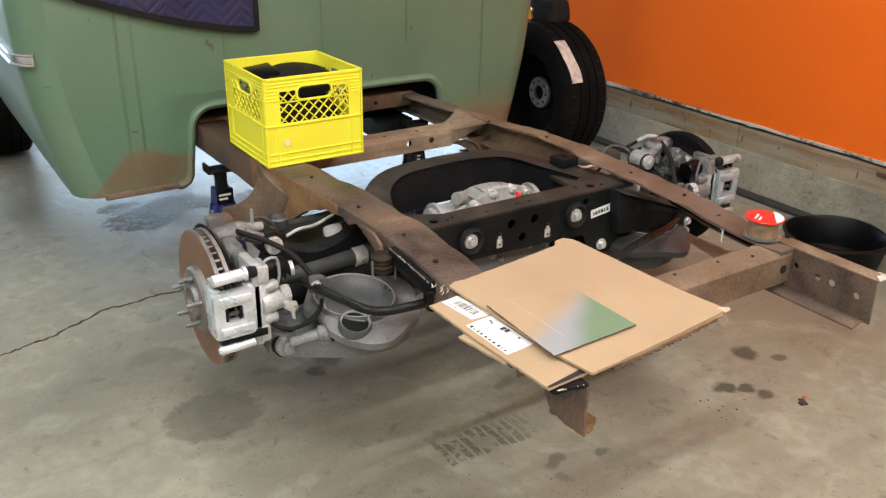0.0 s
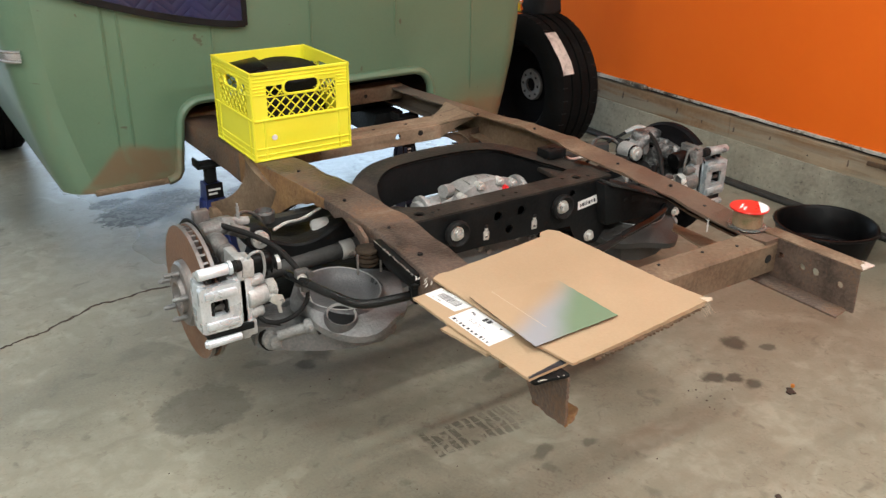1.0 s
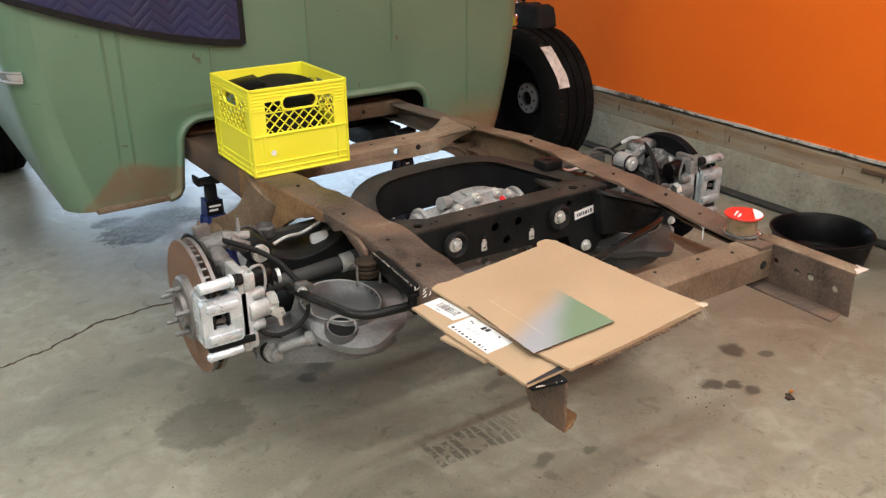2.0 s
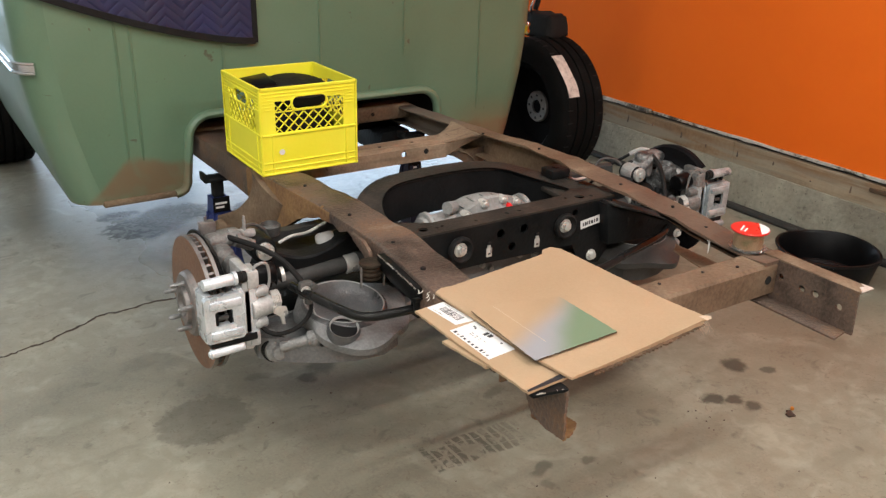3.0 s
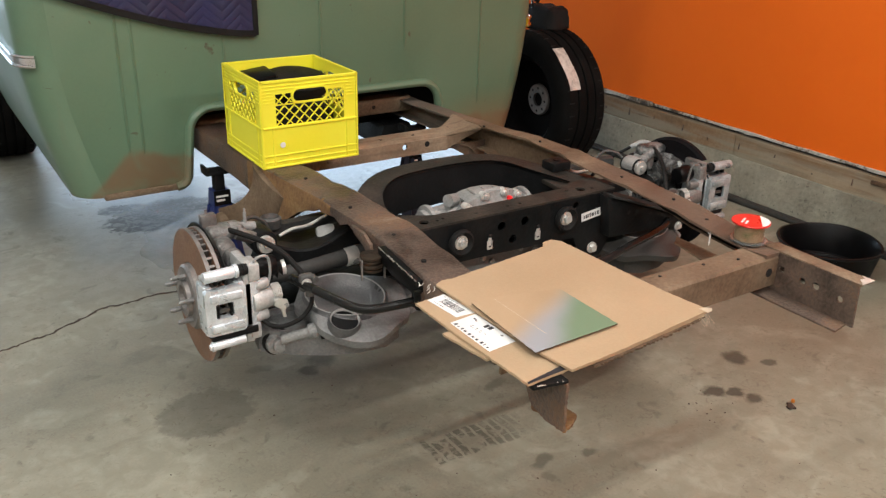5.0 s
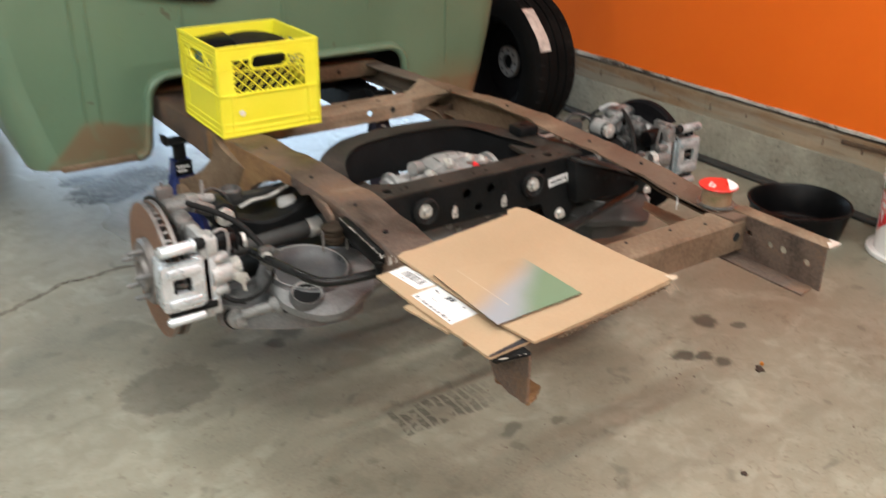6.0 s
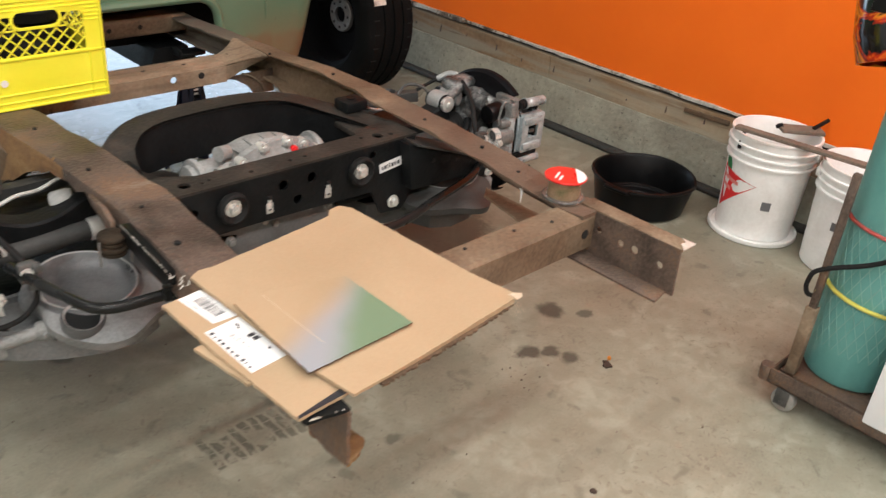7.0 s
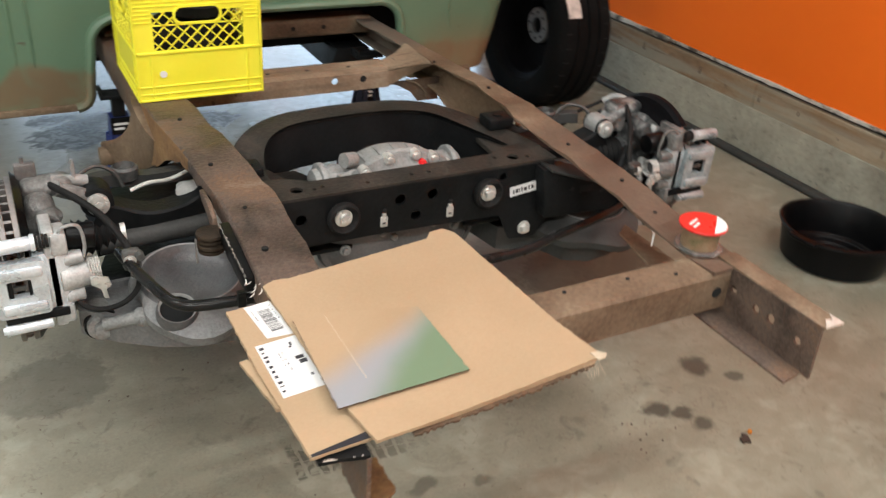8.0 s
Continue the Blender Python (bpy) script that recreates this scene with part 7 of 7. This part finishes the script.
for px, py in ((2.466, 0.828), (2.466, 0.10), (2.76, 0.82), (2.76, 0.10)):
    cw = part("castor", joined(rod((px - 0.012, py, 0.032), (px + 0.012, py, 0.032), 0.032, n=24, bevel=0.005)), M["castor_grey"], cart, "grey castor wheel")
    part("fork", joined(box((px - 0.019, py - 0.015, 0.02), (px - 0.014, py + 0.02, 0.066), 0.001), box((px + 0.014, py - 0.015, 0.02), (px + 0.019, py + 0.02, 0.066), 0.001), rod((px - 0.021, py, 0.03), (px + 0.021, py, 0.03), 0.005, n=10)), M["grey_steel"], cw)
cyl = thing("gas_cylinder", (CYX, CYY, 0.094), "teal green gas cylinder with a plastic net sleeve on the cart", "gas cylinder")
part("shell", lathe([(0.0, 0.0), (0.09, 0.0), (0.108, 0.006), (0.115, 0.02), (0.115, 1.08), (0.108, 1.13), (0.085, 1.18), (0.045, 1.215), (0.035, 1.24), (0.0, 1.24)], (CYX, CYY, 0.094), (0, 0, 1), 56), M["teal"], cyl)
part("valve", joined(rod((CYX, CYY, 1.33), (CYX, CYY, 1.42), 0.018), rod((CYX - 0.04, CYY, 1.40), (CYX + 0.04, CYY, 1.40), 0.012)), M["zinc"], cyl)
net = bmesh.new()
turns, r0 = 30, 0.1158
for d in (1, -1):
    for k in range(turns):
        pts = []
        for i in range(25):
            a = 2 * math.pi * k / turns + d * i * 0.05
            pts.append(Vector((CYX + r0 * math.cos(a), CYY + r0 * math.sin(a), 0.19 + 0.0145 * i)))
        merge(net, sweep(pts, circle(0.0008, 4)))
part("net_sleeve", net, M["net"], cyl, "pale plastic net sleeve")


def cord(name, z, r, material, label, droop):
    pts = [Vector((CYX + (0.115 + r) * math.cos(a), CYY + (0.115 + r) * math.sin(a), z - droop * (0.5 - 0.5 * math.cos(a - 2.2)))) for a in [radians(115 + 8 * k) for k in range(24)]]
    start = Vector((2.484, 0.842, z + 0.005))
    return solo(name, sweep([start] + pts, circle(r, 8)), material, label, "cord")


cord("bungee_cord", 0.345, 0.0055, M["yellow_cord"], "yellow cord tied round the cylinder and cart post", 0.03)
cord("red_rope", 0.53, 0.005, M["red_cord"], "red twisted rope round the gas cylinder", 0.02)
solo("black_cable", tube([(2.500, 0.85, 0.325), (2.480, 0.86, 0.333), (2.471, 0.866, 0.352), (2.470, 0.866, 0.374), (2.474, 0.858, 0.40), (2.482, 0.82, 0.425), (2.50, 0.75, 0.46), (2.503, 0.69, 0.51), (2.53, 0.62, 0.58), (2.60, 0.55, 0.68)], 0.006, 10, 6), M["rubber"], "black cable looped over the cart post and cylinder", "cable")
wb = thing("white_box", (2.63, 0.40, 0.094), "white box standing on the welding cart", "box")
part("carton", box((2.448, 0.16, 0.094), (2.75, 0.636, 0.44), 0.004), M["white_box"], wb)
part("lid_seam", box((2.4455, 0.16, 0.385), (2.4482, 0.636, 0.388)), M["ink_grey"], wb)
hel = thing("welding_helmet", (2.585, 0.87, 0.90), "black welding helmet with an orange flame print hung on the cylinder", "welding helmet")
shell_h = lathe([(0.0, 0.13), (0.06, 0.12), (0.10, 0.08), (0.118, 0.02), (0.12, -0.06), (0.11, -0.12), (0.104, -0.12), (0.112, -0.06), (0.11, 0.02), (0.094, 0.074), (0.055, 0.112), (0.0, 0.122)], (0, 0, 0), (0, 0, 1), 32)
part("mask", moved(shell_h, Matrix.Translation((2.585, 0.87, 1.02)) @ Matrix.Rotation(radians(-18), 4, "X") @ Matrix.Rotation(radians(12), 4, "Y")), M["flame"], hel)
part("visor", moved(box((-0.118, -0.05, -0.03), (-0.108, 0.05, 0.04), 0.004), Matrix.Translation((2.585, 0.87, 1.02)) @ Matrix.Rotation(radians(12), 4, "Y")), M["black_gloss"], hel)


# ---- wheels ----


def wheel(at, r, half, label, group, tagside, inset=0.30):
    """A tyre on a dark rim, its axle along x; tagside: -1 shows the hub towards -x."""
    x, y, z = at
    w = thing("wheel", (x, y, 0), label, "wheel", group)
    prof = [(0.225, -half * 0.86), (0.24, -half * 0.98), (0.29, -half * 1.04), (r - 0.03, -half * 0.98), (r - 0.012, -half * 0.90)]
    edges = [-0.78, -0.44, -0.36, -0.06, 0.06, 0.36, 0.44, 0.78]
    prof.append((r - 0.004, -half * 0.80))
    for k, e in enumerate(edges):
        if k == 0 or k == len(edges) - 1:
            prof.append((r, e * half))
        else:
            deep = (r, e * half), (r - 0.009, e * half)
            prof += [deep[0], deep[1]] if k % 2 == 1 else [deep[1], deep[0]]
    prof += [(r - 0.004, half * 0.80), (r - 0.012, half * 0.90), (r - 0.03, half * 0.98), (0.29, half * 1.04), (0.24, half * 0.98), (0.225, half * 0.86)]
    ty = part("tyre", lathe(prof, (x, y, z), (1, 0, 0), 72, closed=True), M["tyre"], w)
    blocks = bmesh.new()
    for k in range(36):
        a = 2 * math.pi * k / 36
        for e0, e1, off in ((-0.80, -0.60, 0.0), (0.60, 0.80, 0.5)):
            m = Matrix.Translation((x, y, z)) @ Matrix.Rotation(a + off * 0.17, 4, "X")
            merge(blocks, moved(box((e0 * half, -0.003, r - 0.02), (e1 * half, 0.003, r + 0.0004)), m))
    tagged(part("sipes", blocks, M["hole"], ty), kind="stuff")
    rim = part("rim", lathe([(0.0, tagside * half * inset), (0.06, tagside * half * inset), (0.09, tagside * half * (inset - 0.12)), (0.19, tagside * half * (inset - 0.02)), (0.205, tagside * half * 0.70), (0.228, tagside * half * 0.86), (0.232, tagside * half * 0.80), (0.212, tagside * half * 0.2), (0.212, -tagside * half * 0.86), (0.0, -tagside * half * 0.5)], (x, y, z), (1, 0, 0), 48), M["rim_black"], w, "dark painted rim")
    part("hub_ring", lathe([(0.036, tagside * half * inset), (0.036, tagside * (half * inset + 0.014)), (0.074, tagside * (half * inset + 0.014)), (0.079, tagside * (half * inset + 0.008)), (0.079, tagside * half * (inset - 0.02))], (x, y, z), (1, 0, 0), 32), M["iron_grey"], rim, "grey steel hub ring")
    for k in range(8):
        a = 2 * math.pi * k / 8
        c = Vector((x + tagside * (half * inset + 0.0145), y + 0.058 * math.cos(a), z + 0.058 * math.sin(a)))
        part("bolt_hole", hole_disc(c, (tagside, 0, 0), 0.0065), M["hole"], rim)
    return w, ty


WX, WY, WR, WH = 3.032, 3.415, 0.352, 0.133
tyre_w, ty = wheel((WX, WY, WR), WR, WH, "wide black tyre on a dark rim standing by the wall", "truck wheels", -1, 0.10)
lab_b = bmesh.new()
rows2 = []
for k in range(9):
    a = radians(160 - 4.6 * k)
    row = []
    for e in (-0.76, -0.28):
        row.append(lab_b.verts.new((WX + e * WH + 0.003 * math.sin(k) - 0.002 * k, WY + (WR + 0.0025) * math.cos(a), WR + (WR + 0.0025) * math.sin(a))))
    rows2.append(row)
for p, q in zip(rows2, rows2[1:]):
    lab_b.faces.new((p[0], p[1], q[1], q[0]))
E_ = bmesh.ops.extrude_face_region(lab_b, geom=lab_b.faces[:])
bmesh.ops.translate(lab_b, vec=(0, -0.001, 0.0005), verts=[v for v in E_["geom"] if isinstance(v, bmesh.types.BMVert)])
part("tread_label", lab_b, M["worn_paper"], ty, "worn white paper tread label")
wheel((0.70, 4.93, 0.35), 0.35, 0.11, "dark front wheel under the green cab", "truck wheels", -1)
bag = thing("tool_bag", (3.22, 3.55, 0.69), "black soft bag lying on top of the tyre", "bag")
bb = box((-1, -1, -1), (1, 1, 1), 0.35, 4)
bmesh.ops.subdivide_edges(bb, edges=bb.edges[:], cuts=2, use_grid_fill=True)
for v in bb.verts:
    n3 = noise.noise(v.co * 1.9) * 0.16 + noise.noise(v.co * 5.1) * 0.05
    slump = 1.15 - 0.22 * v.co.z
    v.co = Vector((3.095 + v.co.x * 0.056 * (slump + n3) + 0.01 * v.co.z, 3.50 + v.co.y * 0.10 * (slump + n3), 0.748 + v.co.z * 0.058 * (1 + n3)))
part("pouch", bb, M["rubber"], bag)
part("chrome_strap", tube([(3.02, 3.52, 0.80), (3.0, 3.50, 0.84), (3.02, 3.50, 0.875), (3.05, 3.52, 0.90)], 0.006, 8, 5), M["chrome"], bag, "bright metal chain")
part("top_loop", tube([(3.05, 3.53, 0.82), (3.06, 3.52, 0.88), (3.04, 3.52, 0.93)], 0.014, 8, 5), M["rubber"], bag)

# Black sheet added to give the floor beside the tyre its shade.
sheet_b = bmesh.new()
bmesh.ops.create_grid(sheet_b, x_segments=24, y_segments=28, size=1)
for v in sheet_b.verts:
    fx_, fy_ = v.co.x, v.co.y
    edge_f = (1 - fx_ ** 4) * (1 - fy_ ** 4)
    v.co = Vector((2.845 + 0.085 * fx_ + 0.02 * math.sin(fy_ * 4), 3.42 + 0.30 * fy_ + 0.015 * math.sin(fx_ * 5), 0.004 + edge_f * (0.05 + 0.018 * noise.noise(Vector((fx_ * 2.5, fy_ * 2.5, 1.3))))))
ext = bmesh.ops.extrude_face_region(sheet_b, geom=sheet_b.faces[:])
bmesh.ops.translate(sheet_b, vec=(0, 0, -0.004), verts=[v for v in ext["geom"] if isinstance(v, bmesh.types.BMVert)])
solo("rubber_sheet", sheet_b, M["black_plastic"], "added black sheet standing in for the shaded floor beside the tyre", "plastic sheet")

# ---- litter on the floor ----
solo("dry_leaf", moved(prism([(-0.018, 0), (-0.008, 0.012), (0.004, 0.008), (0.014, 0.014), (0.018, 0.0), (0.006, -0.008), (-0.004, -0.016), (-0.010, -0.006)], 0.001, 0.006, "z", 0.001), Matrix.Translation((2.245, 1.228, 0)) @ Matrix.Rotation(radians(30), 4, "Z")), M["leaf_dark"], "curled dark scrap on the concrete", "scrap")
solo("orange_scrap", moved(prism([(-0.006, 0), (0.0, 0.006), (0.007, 0.002), (0.002, -0.006)], 0.001, 0.010, "z", 0.001), Matrix.Translation((2.272, 1.242, 0))), M["orange_bit"], "tiny orange scrap on the concrete", "scrap")
solo("dark_crumb", rod((1.835, 0.957, 0), (1.835, 0.957, 0.004), 0.009, 0.006, n=9), M["leaf_dark"], "small dark crumb on the concrete", "scrap")

# rust flakes shaken from the frame
flakes = bmesh.new()
rnd = random.Random(21)
for k in range(64):
    if k < 14:
        fx_, fy_ = 1.98 + 0.012 * k + rnd.gauss(0, 0.02), 1.33 + 0.005 * k + rnd.gauss(0, 0.02)
    elif k < 40:
        fx_, fy_ = rnd.uniform(1.0, 1.7), rnd.gauss(1.25, 0.18)
    else:
        fx_, fy_ = rnd.uniform(0.4, 2.3), rnd.uniform(0.9, 2.3)
    r = rnd.uniform(0.0008, 0.003)
    n = rnd.randint(4, 6)
    pts = [(fx_ + r * rnd.uniform(0.6, 1.3) * math.cos(2 * math.pi * i / n), fy_ + r * rnd.uniform(0.6, 1.3) * math.sin(2 * math.pi * i / n)) for i in range(n)]
    merge(flakes, prism(pts, 0.0, rnd.uniform(0.0008, 0.0022), "z"))
solo("rust_flakes", flakes, M["rust"], "tiny rust flakes scattered on the concrete floor", "rust flakes", kind="stuff", smooth=False)

# nail heads and the crack in the slab
nails = bmesh.new()
rnd = random.Random(4)
for k in range(26):
    yy = -0.5 + 0.19 * k + rnd.uniform(-0.03, 0.03)
    merge(nails, rod((WALL_X + 0.007, yy, rnd.choice((0.235, 0.275))), (WALL_X + 0.001, yy, 0.255 + rnd.uniform(-0.02, 0.02)), 0.0035, n=8))
tagged(part("nail_heads", nails, M["rust"], sill), kind="stuff")

pts = [(0.15, 2.66), (0.349, 2.712), (0.40, 2.722), (0.453, 2.742), (0.50, 2.748), (0.564, 2.787), (0.62, 2.81), (0.688, 2.857), (0.75, 2.852), (0.813, 2.859), (0.87, 2.872), (0.944, 2.862), (1.02, 2.90), (1.12, 2.93)]
rnd = random.Random(8)
line = []
for (x0, y0), (x1, y1) in zip(pts, pts[1:]):
    for k in range(5):
        line.append(Vector((x0 + (x1 - x0) * k / 5 + rnd.uniform(-0.004, 0.004), y0 + (y1 - y0) * k / 5 + rnd.uniform(-0.005, 0.005), 0.0004)))
tagged(part("floor_crack", sweep(line, [(-1, -0.2), (1, -0.2), (1, 0.2), (-1, 0.2)], scales=[0.0032 + rnd.uniform(-0.0014, 0.0022) for _ in line]), M["leaf_dark"], floor), "thin dark crack in the slab")
